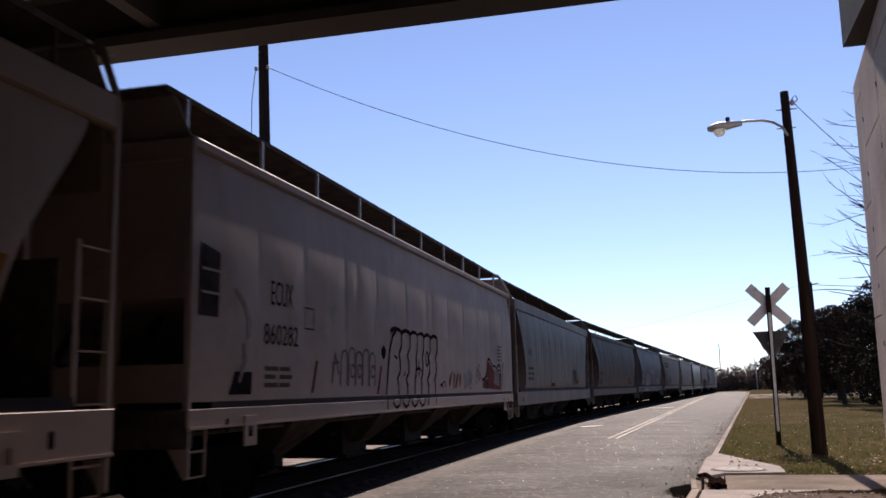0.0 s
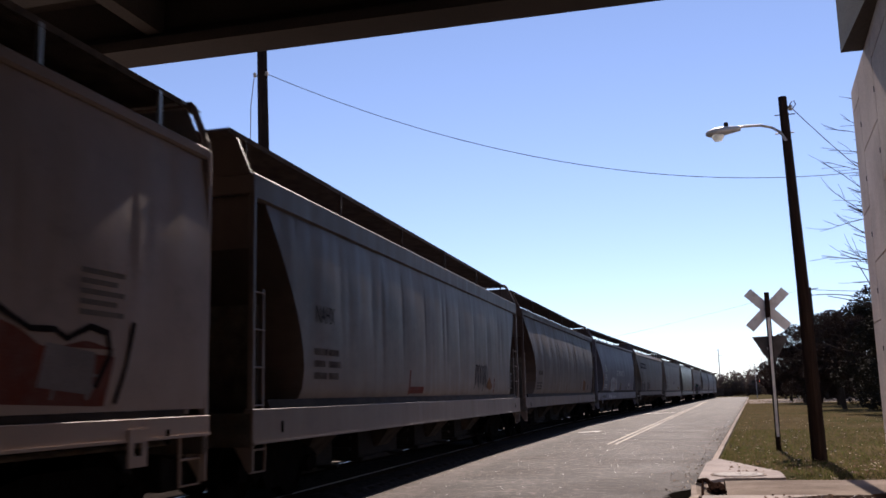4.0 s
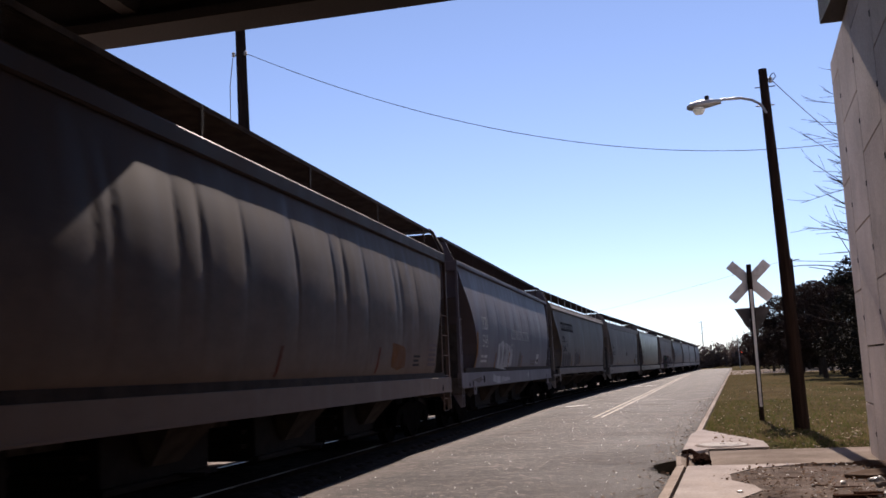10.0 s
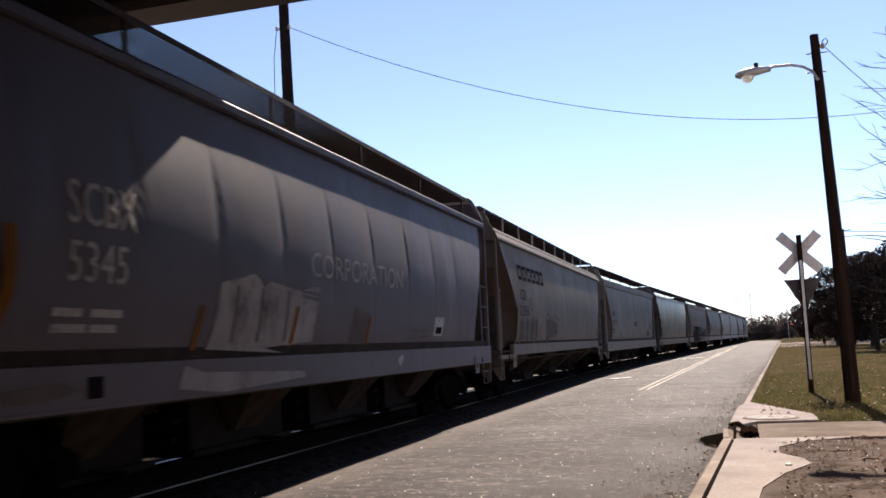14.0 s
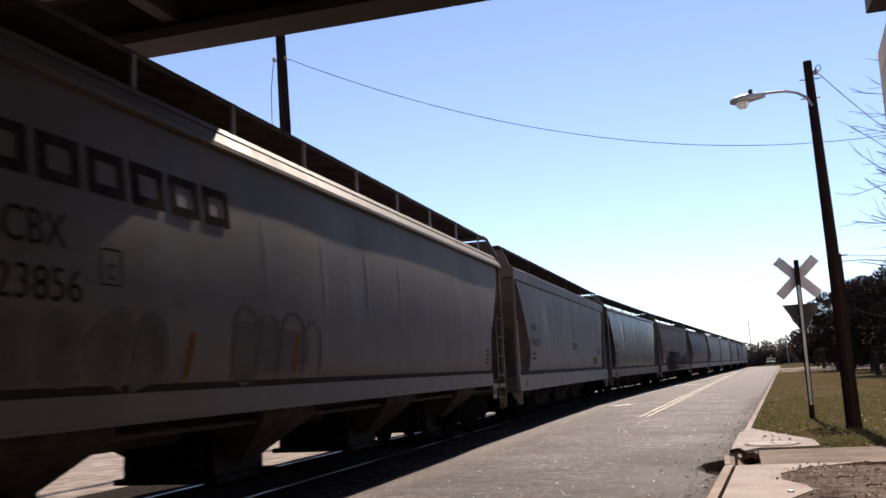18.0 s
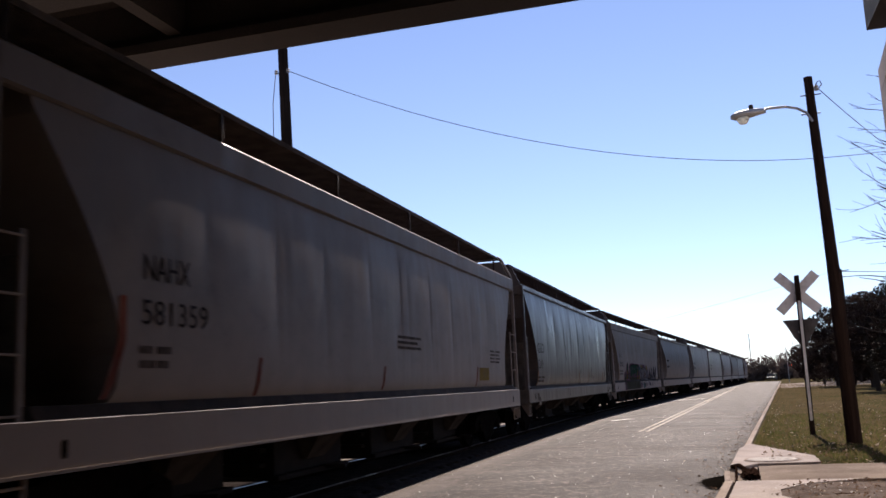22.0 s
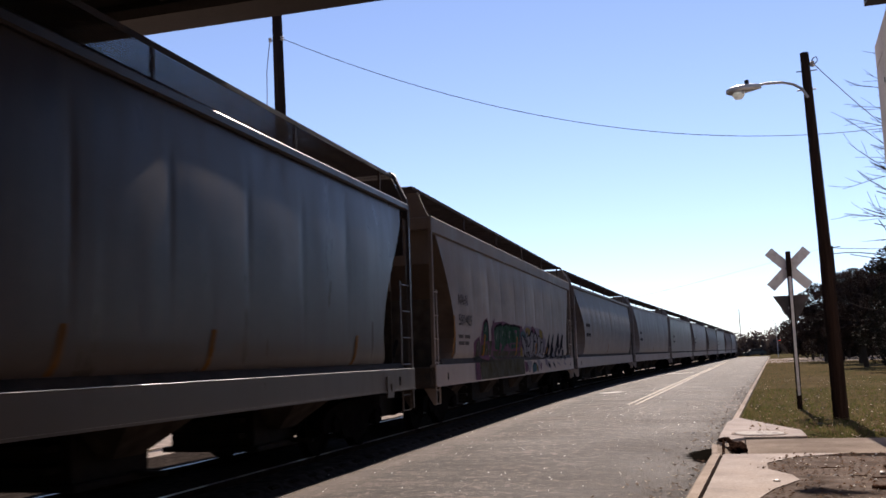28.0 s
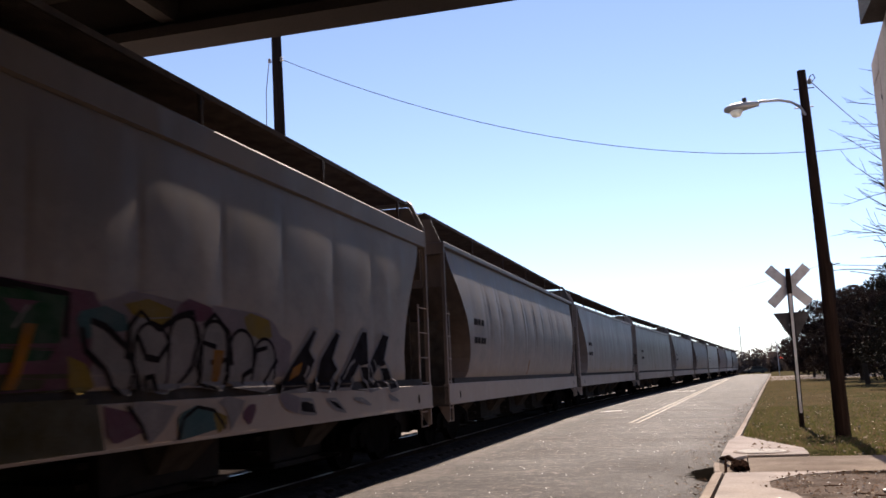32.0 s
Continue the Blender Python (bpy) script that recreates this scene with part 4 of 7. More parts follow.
def hopper_car(near, far, style, label):
    """One car; its origin is midway on the rail top. near, far: the ends of its sides along the train."""
    L = far - near
    prof, edge = {"round": (ROUND, TEAR), "soft": (SOFT, WEDGE), "flat": (FLAT, SLAB), "plain": (SOFT, TEAR), "mild": (MILD, TEAR)}[style["shape"]]
    paint, seed, dents = style["paint"], style["seed"], style.get("dents", 1.0)
    trim = style.get("trim", paint)
    car = thing("hopper_car", label, "freight car", "covered hopper cars of the train")
    key = "%s_%.2f_%d" % (style["shape"], L, seed)
    turn = pose(0, 0, 0, 0, 0, 180)
    for k, m in enumerate((None, turn)):
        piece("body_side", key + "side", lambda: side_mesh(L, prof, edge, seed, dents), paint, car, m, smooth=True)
        piece("eave_beam", key + "eave", lambda: eave_mesh(L, style.get("eave", 0.1)), trim, car, m)
        piece("side_sill", key + "sill", lambda: sill_mesh(L, style.get("inset", 0.0), style.get("sill", 0.51), style.get("sill_top", 1.37), style.get("web", 0.11)), trim, car, m)
        if "inset" in style:
            for s in (-1, 1):
                piece("step_bar", "stepbar%.2f" % L, lambda: boxes((1.42, 1.5, -0.72, 0.72, 1.0, 1.1), bevel=0.01), trim, car, (m or pose(0, 0, 0)) @ pose(0, s * (L / 2 - 0.72), 0))
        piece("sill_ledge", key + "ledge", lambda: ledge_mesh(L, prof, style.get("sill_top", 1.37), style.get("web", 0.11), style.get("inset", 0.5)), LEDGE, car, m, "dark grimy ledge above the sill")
    for s in (-1, 1):
        if style["shape"] != "flat":
            piece("end_sheet", key + "endsheet", lambda: boxes((-1.41, 1.41, -0.012, 0.012, 3.2, 4.05), bevel=0.004), paint, car, pose(0, end_y(L, s), 0), "dusty upright end sheet")
        piece("slope_sheet", key + "slope%d" % s, lambda: slope_mesh(L, prof, SLAB_END if style["shape"] == "flat" else edge, s), paint, car, smooth=False)
        end = s * L / 2
        if style["shape"] != "flat":
            # plates added to close the bright see-through gap under the slope sheet
            piece("end_plate", "endplate", lambda: boxes((-1.3, 1.3, -0.01, 0.01, 1.2, 2.55)), UNDER, car, pose(0, end - s * 0.55, 0))
            piece("end_web", key + "web%d" % s, lambda: prism(bmesh.new(), [(s * (L / 2 - d), z) for d, z in ((0.22, 1.2), (0.22, 3.45), (0.6, 3.6), (1.9, 2.6), (1.9, 1.2))], "x", -0.02, 0.02), UNDER, car)
        # end frame: corner posts, cross beams, braces, platform
        for x in (-1, 1):
            piece("corner_post", "post", lambda: boxes((-0.035, 0.035, -0.035, 0.035, 0.98, 4.1), bevel=0.008), trim, car, pose(1.465 * x, end - s * 0.05, 0))
            piece("end_brace", "brace%d%d%s" % (s, x, style["shape"]), lambda: tubes(([(0, 0, 1.25), (0, -s * 1.2, 2.7)], 0.045), sides=6), SHADEIRON, car, pose(0.55 * x, end - s * 0.15, 0))
            piece("end_post", "endpost", lambda: boxes((-0.05, 0.05, -0.04, 0.04, 1.0, 4.05)), trim, car, pose(0.55 * x, end - s * 0.1, 0))
        piece("end_beam", "endbeam", lambda: boxes((-1.5, 1.5, -0.05, 0.05, 3.86, 4.1), bevel=0.01), trim, car, pose(0, end - s * 0.06, 0))
        piece("end_sill", "endsill", lambda: boxes((-1.5, 1.5, -0.06, 0.06, 0.82, 1.22), bevel=0.012), UNDER, car, pose(0, end - s * 0.06, 0))
        piece("end_fascia", "fascia", lambda: prism(bmesh.new(), [(-1.45, 4.06), (1.45, 4.06), (1.22, 4.6), (-1.22, 4.6)], "y", -0.015, 0.015), trim, car, pose(0, end - s * 0.1, 0))
        for k in (0, 180):
            piece("end_gusset", "gusset", lambda: prism(bmesh.new(), [(1.16, 0.98), (1.5, 0.98), (1.5, 0.54), (1.43, 0.54)], "y", -0.02, 0.02), trim, car, pose(0, end - s * 0.05, 0, 0, 0, k))
        # draft gear box made oversize to block the bright gap between cars
        piece("draft_gear", "draft", lambda: boxes((-0.45, 0.45, -0.55, 0.55, 0.32, 0.95), bevel=0.02), SHADEIRON, car, pose(0, end - s * 0.35, 0))
        piece("cut_lever", "cutlever", lambda: tubes(([(0.1, 0.16, 0.98), (0.3, 0.16, 0.9), (1.2, 0.16, 0.72), (1.35, 0.16, 0.6)], 0.016), sides=6), SHADEIRON, car, pose(0, end, 0, 0, 0, 0 if s > 0 else 180))
        piece("end_platform", "platform", lambda: boxes((-1.38, 1.38, -0.75, 0.75, 1.16, 1.2)), UNDER, car, pose(0, end - s * 0.83, 0))
        piece("coupler", "coupler", coupler_mesh, RUST, car, pose(0, end, 0, 0, 0, 0 if s > 0 else 180))
        piece("brake_hose", "hose", lambda: tubes(([(0.35, -0.1, 0.85), (0.35, 0.2, 0.75), (0.33, 0.38, 0.55), (0.25, 0.55, 0.52)], 0.025)), DARK, car, pose(0, end, 0, 0, 0, 0 if s > 0 else 180))
    # ladders: on the side at each end, with steps below the sill
    for s in (-1, 1):
        for x in (-1, 1):
            y0 = s * (L / 2 - 0.06) if s * x < 0 else s * (L / 2 - 0.06)
            m = pose(1.44 * x, y0, 0, 0, 0, 0 if x > 0 else 180)
            flip = -s if x > 0 else s
            if style["shape"] != "flat":
                ladder(car, m, flip, 0.34 if s < 0 else 0.42, 2.72, 4, 1.24, trim)
            elif s * x > 0:
                ladder(car, m, flip, 0.3, 2.66, 4, 1.24, trim)
            piece("stirrup_step", "stirrup%d" % flip, lambda: scaled(tubes(([(0, 0.0, 1.05), (0, 0.02, 0.52), (0, 0.4, 0.52), (0, 0.42, 1.05)], 0.018), ([(0, 0.02, 0.78), (0, 0.4, 0.78)], 0.014), sides=6), flip), trim, car, m)
            # raised black oval paints the dark inside of the lift slot
            piece("lift_slot", "slot", lambda: prism(bmesh.new(), [(0.035 * math.cos(k * math.tau / 14), 1.03 + 0.035 * math.sin(k * math.tau / 14) + (0.04 if math.sin(k * math.tau / 14) > 0 else -0.04)) for k in range(14)], "x", -0.004, 0.004), HOLE, car, pose(1.516 * x, s * (L / 2 - 0.82), 0))
            if style.get("pads"):
                piece("jacking_pad", "jackpad", lambda: pad_mesh(), trim, car, pose(1.52 * x, s * (L / 2 - 1.35), 0, 0, 0, 0 if x > 0 else 180))
    # roof: sheet, trough hatch, walkways on brackets
    piece("roof", key + "roof", lambda: roof_mesh(L), ROOFTOP, car)
    piece("roof_hatch", key + "hatch", lambda: hatch_mesh(L), ROOFTOP, car)
    over = style.get("over", 0.25)
    for k, m in enumerate((None, turn)):
        piece("running_board", "board%.2f%.2f%d" % (L, over, style.get("mesh", False)), lambda: grid_board(L, over, style.get("mesh", False)), style.get("board", WALKWAY if not style.get("mesh") else RUST), car, m)
        nb = 10 if "bracket" in style else 6
        for i in range(nb):
            y = -L / 2 + 0.5 + (L - 1.0) * i / (nb - 1)
            b = piece("bracket", "bracket", lambda: bracket_mesh(), style.get("bracket", RUST), car, m @ pose(0, y, 0) if m else pose(0, y, 0))
        q = pose(0, L / 2, 0)
        piece("end_handrail", "handrail", lambda: tubes(([(1.47, -0.06, 3.7), (1.47, -0.06, 4.08), (1.44, -0.05, 4.2), (1.18, 0.1, 4.68), (1.12, 0.14, 4.74), (0.5, 0.14, 4.74)], 0.04)), trim, car, m @ q if m else q)
        q = pose(0, L / 2 + over - 0.3, 0)
        piece("end_tread", "tread", end_tread, GALV, car, m @ q if m else q)
    # underside: bays, centre sill, trucks, brake gear
    piece("centre_sill", "centre%.2f" % L, lambda: boxes((-0.2, 0.2, -L / 2 + 0.2, L / 2 - 0.2, 0.74, 1.05)), UNDER, car)
    span = L - 3.6
    pitch, half = style.get("pitch", span / 4), style.get("gate", 1.15)
    for i in range(4):
        y = (i - 1.5) * pitch
        piece("discharge_bay", "bay%.2f" % half, lambda: bay_mesh(half < 1), BAYS, car, pose(0, y, 0))
        piece("outlet_gate", "gate%.2f" % half, lambda: gate_mesh(half), SHADEIRON, car, pose(0, y, 0))
        piece("gate_frame", "gateframe%.2f" % half, lambda: boxes((-0.72, 0.72, -half - 0.07, half + 0.07, 0.24, 0.31), bevel=0.012), SHADEIRON, car, pose(0, y, 0))
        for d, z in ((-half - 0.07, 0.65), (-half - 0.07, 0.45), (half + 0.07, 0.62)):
            piece("gate_rack", "gaterack", lambda: boxes((-0.5, 0.5, -0.1, 0.1, -0.03, 0.03), bevel=0.006), SHADEIRON, car, pose(0, y + d, z))
        piece("gate_shaft", "gateshaft", lambda: tubes(([(-1.05, 0, 0.3), (1.05, 0, 0.3)], 0.03), sides=6), SHADEIRON, car, pose(0, y + 0.3, 0))
    piece("slope_saddle", "saddle%.2f" % L, lambda: boxes((-0.95, 0.95, -span / 2, span / 2, 0.98, 1.3)), SHADEIRON, car)
    piece("brake_reservoir", "reservoir", lambda: lathe(bmesh.new(), [(0.05, -0.45), (0.18, -0.42), (0.2, -0.3), (0.2, 0.3), (0.18, 0.42), (0.05, 0.45)], 14, "y", (0.55, 0, 1.55)), UNDER, car, pose(0, L / 2 - 0.95, 0))
    piece("brake_wheel", "brakewheel", lambda: brake_wheel(), RUST, car, pose(-0.9, -L / 2 - 0.12, 3.0))
    piece("train_pipe", "pipe%.2f" % L, lambda: tubes(([(1.2, -L / 2 + 0.3, 0.95), (1.2, L / 2 - 0.3, 0.95)], 0.03)), UNDER, car)
    axles = []
    for s in (-1, 1):
        truck(car, s * (L / 2 - 1.75), axles)
    return car, axles


def scaled(bm, flip):
    if flip < 0:
        for v in bm.verts:
            v.co.y = -v.co.y
        bmesh.ops.reverse_faces(bm, faces=bm.faces)
    return bm


def pad_mesh():
    """A hanging tow plate with a hole."""
    return boxes((0.0, 0.02, -0.15, 0.15, 1.0, 1.12), (0.0, 0.02, -0.15, -0.06, 0.88, 1.0), (0.0, 0.02, 0.06, 0.15, 0.88, 1.0), (0.0, 0.02, -0.15, 0.15, 0.78, 0.88))


def bracket_mesh():
    return boxes((1.1, 1.14, -0.02, 0.02, 4.2, 4.7))


def hatch_mesh(L):
    bm = prism(bmesh.new(), [(-0.36, 4.3), (-0.36, 4.46), (-0.2, 4.54), (0.2, 4.54), (0.36, 4.46), (0.36, 4.3)], "y", -L / 2 + 1.0, L / 2 - 1.0)
    n = 9
    for i in range(n + 1):
        y = -L / 2 + 1.1 + (L - 2.2) * i / n
        box(bm, -0.4, 0.4, y - 0.03, y + 0.03, 4.3, 4.57)
    return bm


def brake_wheel():
    bm = bmesh.new()
    pts = [(0.28 * math.cos(a), 0, 0.28 * math.sin(a)) for a in steps(0, math.tau, 20)]
    tube(bm, pts, 0.018, 6, cap=False)
    for a in range(4):
        tube(bm, [(0, 0, 0), (0.28 * math.cos(a * 1.57), 0, 0.28 * math.sin(a * 1.57))], 0.014, 5)
    tube(bm, [(0, 0.12, 0), (0, 0, 0)], 0.03, 8)
    return bm


LETTER_WHITE = mat("stencil_white", (0.42, 0.39, 0.36), 0.95, spec=0.0, vary=0.15, scale=5, second=(0.22, 0.21, 0.2), second_scale=7, second_edge=(0.5, 0.75))
PRINT = mat("worn_print", (0.07, 0.056, 0.048), 0.95, vary=0.3, scale=5, spec=0.0, second=(0.12, 0.098, 0.085), second_scale=9, second_edge=(0.45, 0.7))
LETTER_BLACK = mat("stencil_black", (0.034, 0.03, 0.03), 0.95, vary=0.3, scale=5, spec=0.0, second=(0.09, 0.078, 0.072), second_scale=7, second_edge=(0.55, 0.8))
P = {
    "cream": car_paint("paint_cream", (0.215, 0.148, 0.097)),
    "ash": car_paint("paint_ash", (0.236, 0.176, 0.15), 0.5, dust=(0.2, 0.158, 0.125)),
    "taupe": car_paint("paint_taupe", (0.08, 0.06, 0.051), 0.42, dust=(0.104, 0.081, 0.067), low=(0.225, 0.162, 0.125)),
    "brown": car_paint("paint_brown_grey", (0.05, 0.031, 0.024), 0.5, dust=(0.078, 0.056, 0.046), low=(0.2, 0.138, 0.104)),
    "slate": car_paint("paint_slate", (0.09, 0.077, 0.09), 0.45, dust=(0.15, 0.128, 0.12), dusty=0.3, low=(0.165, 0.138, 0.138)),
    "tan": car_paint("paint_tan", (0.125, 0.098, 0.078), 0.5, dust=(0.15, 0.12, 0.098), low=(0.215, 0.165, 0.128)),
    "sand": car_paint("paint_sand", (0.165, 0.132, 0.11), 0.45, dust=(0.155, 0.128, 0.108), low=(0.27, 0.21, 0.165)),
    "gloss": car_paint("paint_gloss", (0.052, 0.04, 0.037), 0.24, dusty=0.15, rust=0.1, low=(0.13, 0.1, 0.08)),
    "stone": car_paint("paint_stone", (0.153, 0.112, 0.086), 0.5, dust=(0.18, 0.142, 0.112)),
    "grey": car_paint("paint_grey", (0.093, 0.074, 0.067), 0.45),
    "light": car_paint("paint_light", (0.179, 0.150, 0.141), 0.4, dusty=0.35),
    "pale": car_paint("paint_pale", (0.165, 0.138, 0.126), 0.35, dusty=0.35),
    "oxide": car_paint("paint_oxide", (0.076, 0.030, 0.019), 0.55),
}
# near end, far end, shape, paint, further settings, what it looks like
TRAIN = [
    (-11.0, 7.15, "mild", "cream", {"eave": 0.3, "pads": True}, "cream covered hopper car with an orange stripe, dusty"),
    (8.41, 26.55, "flat", "ash", {"dents": 1.05, "pads": True, "gate": 0.62, "sill": 0.265, "sill_top": 1.285, "web": 0.065, "bracket": GALV}, "pale grey flat-sided hopper car with bubble graffiti"),
    (27.55, 45.45, "mild", "taupe", {"eave": 0.3, "dents": 1.4}, "taupe round-sided hopper car with faint scrawled graffiti"),
    (46.77, 65.0, "round", "brown", {"dents": 2.0, "eave": 0.2, "sill": 0.43}, "brown-grey round-sided hopper car with wrinkled panels"),
    (66.2, 82.5, "round", "slate", {"pads": True, "over": 0.45, "mesh": True, "sill_top": 1.46, "sill": 0.48, "web": 0.12}, "slate grey hopper car with white lettering and paint-out patches"),
    (83.6, 102.3, "soft", "tan", {"pads": True, "dents": 0.12, "pitch": 4.15, "gate": 0.62, "inset": 1.4, "eave": 0.24, "sill": 0.33, "sill_top": 1.42, "web": 0.07, "bracket": LETTER_WHITE}, "tan hopper car with wedge ends and dark lettering"),
    (104.0, 122.1, "mild", "sand", {"eave": 0.3, "dents": 0.9}, "sand-coloured hopper car with dark stencilled numbers"),
    (123.5, 141.55, "mild", "gloss", {"pads": True, "dents": 1.5, "gate": 0.62, "over": 0.35, "mesh": True, "sill": 0.44, "sill_top": 1.32, "web": 0.09}, "glossy dark grey hopper car with a pale sill"),
    (142.87, 161.1, "mild", "stone", {"eave": 0.3, "dents": 1.4}, "grey hopper car with large colourful graffiti"),
    (162.3, 180.3, "round", "grey", {"dents": 1.6}, "dull grey round-sided hopper car"),
    (181.5, 199.7, "plain", "light", {}, "light grey hopper car with dusty sides"),
    (201.0, 219.1, "flat", "pale", {}, "pale grey flat-sided hopper car"),
    (220.4, 238.4, "plain", "light", {}, "light grey hopper car with dusty sides"),
    (239.7, 257.8, "round", "grey", {}, "dull grey round-sided hopper car"),
    (259.1, 277.0, "flat", "pale", {}, "pale grey flat-sided hopper car"),
    (278.3, 296.4, "round", "oxide", {}, "oxide red hopper car with dusty sides"),
    (297.7, 315.8, "plain", "light", {}, "light grey hopper car with dusty sides"),
    (317.1, 335.2, "round", "taupe", {}, "taupe round-sided hopper car"),
    (336.5, 354.6, "plain", "sand", {}, "sand-coloured hopper car with dusty sides"),
]


def advance(t):
    """How far the train has come by t seconds."""
    return 4.405 * t + 0.00378 * t * t


CARS, LOOKS = [], []
for i, (a, b, shape, paint, more, label) in enumerate(TRAIN):
    style = {"shape": shape, "paint": P[paint], "seed": i + 1}
    style.update({k: v for k, v in more.items() if v is not None})
    car, axles = hopper_car(a, b, style, label)
    CARS.append((car, axles, (a + b) / 2, b - a))
    LOOKS.append((car, style, b - a))


def car_pose(s, length):
    a, b = Vector(track_at(s - length / 2 + 1.75)), Vector(track_at(s + length / 2 - 1.75))
    c, d = (a + b) / 2, b - a
    return pose(c.x, c.y, RAIL_TOP, 0, 0, -math.degrees(math.atan2(d.x, d.y)))


# ---- lettering and paint on the cars ----
import functools
side_lines = functools.lru_cache(None)(welds)


def side_x(look_, y, z):
    """The outer face of a car's side, y metres from its near end."""
    car, style, L = look_
    top = style.get("sill_top", 1.37)
    if z < top:
        return 1.517
    prof, edge = {"round": (ROUND, TEAR), "soft": (SOFT, WEDGE), "flat": (FLAT, SLAB), "plain": (SOFT, TEAR), "mild": (MILD, TEAR)}[style["shape"]]
    return along(prof, z) + bulge(y - L / 2, z, style["seed"], side_lines(L, style["seed"], style.get("dents", 1.0)), style.get("dents", 1.0))


def on_side(look_, y, z, out):
    return (side_x(look_, y, z) + out, y - look_[2] / 2, z)


def rough_edge(outline, size):
    """The outline with an uneven, hand-rolled edge."""
    pts = []
    for (ya, za), (yb, zb) in zip(outline, outline[1:] + outline[:1]):
        k = max(1, int(math.hypot(yb - ya, zb - za) / 0.12))
        pts += [(ya + (yb - ya) * i / k, za + (zb - za) * i / k) for i in range(k)]
    return [(y + size * noise.noise((y * 3.1, z * 3.1, 2)) * 1.6, z + size * noise.noise((y * 3.3, z * 2.9, 8)) * 0.9) for y, z in pts]


def fill(look_, outline, material, name="graffiti_patch", out=0.007, step=0.06, ragged=0.0):
    """A painted patch inside an outline of (y, z) points, laid on the car's side."""
    if ragged:
        outline = rough_edge(outline, ragged)
    bm = bmesh.new()
    z0, z1 = min(p[1] for p in outline), max(p[1] for p in outline)
    n = max(2, int((z1 - z0) / step))
    def spans(z):
        xs = []
        for (ya, za), (yb, zb) in zip(outline, outline[1:] + outline[:1]):
            if (za <= z) != (zb <= z):
                xs.append(ya + (yb - ya) * (z - za) / (zb - za))
        xs.sort()
        return list(zip(xs[::2], xs[1::2]))
    zs = steps(z0 + 0.001, z1 - 0.001, n)
    for a, b in zip(zs, zs[1:]):
        for (p, q), (r, s) in zip(spans(a + 1e-4), spans(b - 1e-4)):
            m = max(1, int((q - p) / 0.4))
            lo = [bm.verts.new(on_side(look_, p + (q - p) * i / m, a, out)) for i in range(m + 1)]
            hi = [bm.verts.new(on_side(look_, r + (s - r) * i / m, b, out)) for i in range(m + 1)]
            for i in range(m):
                bm.faces.new((lo[i], lo[i + 1], hi[i + 1], hi[i]))
    bmesh.ops.remove_doubles(bm, verts=bm.verts, dist=0.002)
    return part(name, bm, material, look_[0])


def ribbon(look_, lines, width, material, name="graffiti_line", out=0.009):
    """Brush strokes along lines of (y, z) points."""
    for pts in lines:
        bm = bmesh.new()
        fine = []
        for (ya, za), (yb, zb) in zip(pts, pts[1:]):
            k = max(1, int(math.hypot(yb - ya, zb - za) / 0.08))
            fine += [(ya + (yb - ya) * i / k, za + (zb - za) * i / k) for i in range(k)]
        fine.append(pts[-1])
        row = []
        for i, (y, z) in enumerate(fine):
            ya, za = fine[max(0, i - 1)]
            yb, zb = fine[min(len(fine) - 1, i + 1)]
            d = Vector((yb - ya, zb - za)).normalized()
            w = width * (0.8 + 0.35 * noise.noise((y * 2, z * 2, 5))) / 2
            row.append([bm.verts.new(on_side(look_, y + s * w * -d.y, z + s * w * d.x, out)) for s in (-1, 1)])
        for a, b in zip(row, row[1:]):
            bm.faces.new((a[0], a[1], b[1], b[0]))
        part(name, bm, material, look_[0])


def arc(y, z, ry, rz, a0, a1, n=14):
    return [(y + ry * math.cos(radians(a0 + (a1 - a0) * i / n)), z + rz * math.sin(radians(a0 + (a1 - a0) * i / n))) for i in range(n + 1)]


def column(y0, y1, z0, z1, lean=0.0):
    """A bubble: a column with a round head."""
    r = (y1 - y0) / 2
    h = min(r * 0.9, (z1 - z0) * 0.45)
    return [(y0, z0)] + [(y + lean, z) for y, z in arc((y0 + y1) / 2, z1 - h, r, h, 180, 0)] + [(y1, z0)]


def letters(look_, text, y0, y1, z0, z1, material, name="lettering"):
    cu = bpy.data.curves.new("type", "FONT")
    cu.body = text
    cu.resolution_u = 3
    ob = bpy.data.objects.new("type", cu)
    me = bpy.data.meshes.new_from_object(ob)
    bpy.data.objects.remove(ob)
    bpy.data.curves.remove(cu)
    xs, ys = [v.co.x for v in me.vertices], [v.co.y for v in me.vertices]
    ax, bx, ay, by = min(xs), max(xs), min(ys), max(ys)
    for v in me.vertices:
        y = y0 + (v.co.x - ax) / (bx - ax) * (y1 - y0)
        z = z0 + (v.co.y - ay) / (by - ay) * (z1 - z0)
        v.co = on_side(look_, y, z, 0.006)
    me.materials.append(material)
    o = new(name, me)
    o.parent = look_[0]
    return o


def bars(look_, y0, y1, z0, z1, rows, material, breaks=2):
    """Small print that cannot be read, as bars."""
    h = (z1 - z0) / (rows * 1.8)
    for i in range(rows):
        z = z0 + (z1 - z0) * (i + 0.2) / rows
        for k in range(breaks):
            a = y0 + (y1 - y0) * k / breaks
            b = a + (y1 - y0) / breaks * (0.75 if (i + k) % 2 else 0.9)
            fill(look_, [(a, z), (b, z), (b, z + h), (a, z + h)], material, "print_bar")


def spray(name, color, fade=0.35):
    """Spray paint: patchy, worn through in places."""
    return mat(name, color, 0.95, spec=0.0, vary=0.2, scale=2.5, bump=0.0, second=tuple(c * 0.55 + 0.05 for c in color), second_scale=3.5, second_edge=(0.42 - fade * 0.2, 0.75))


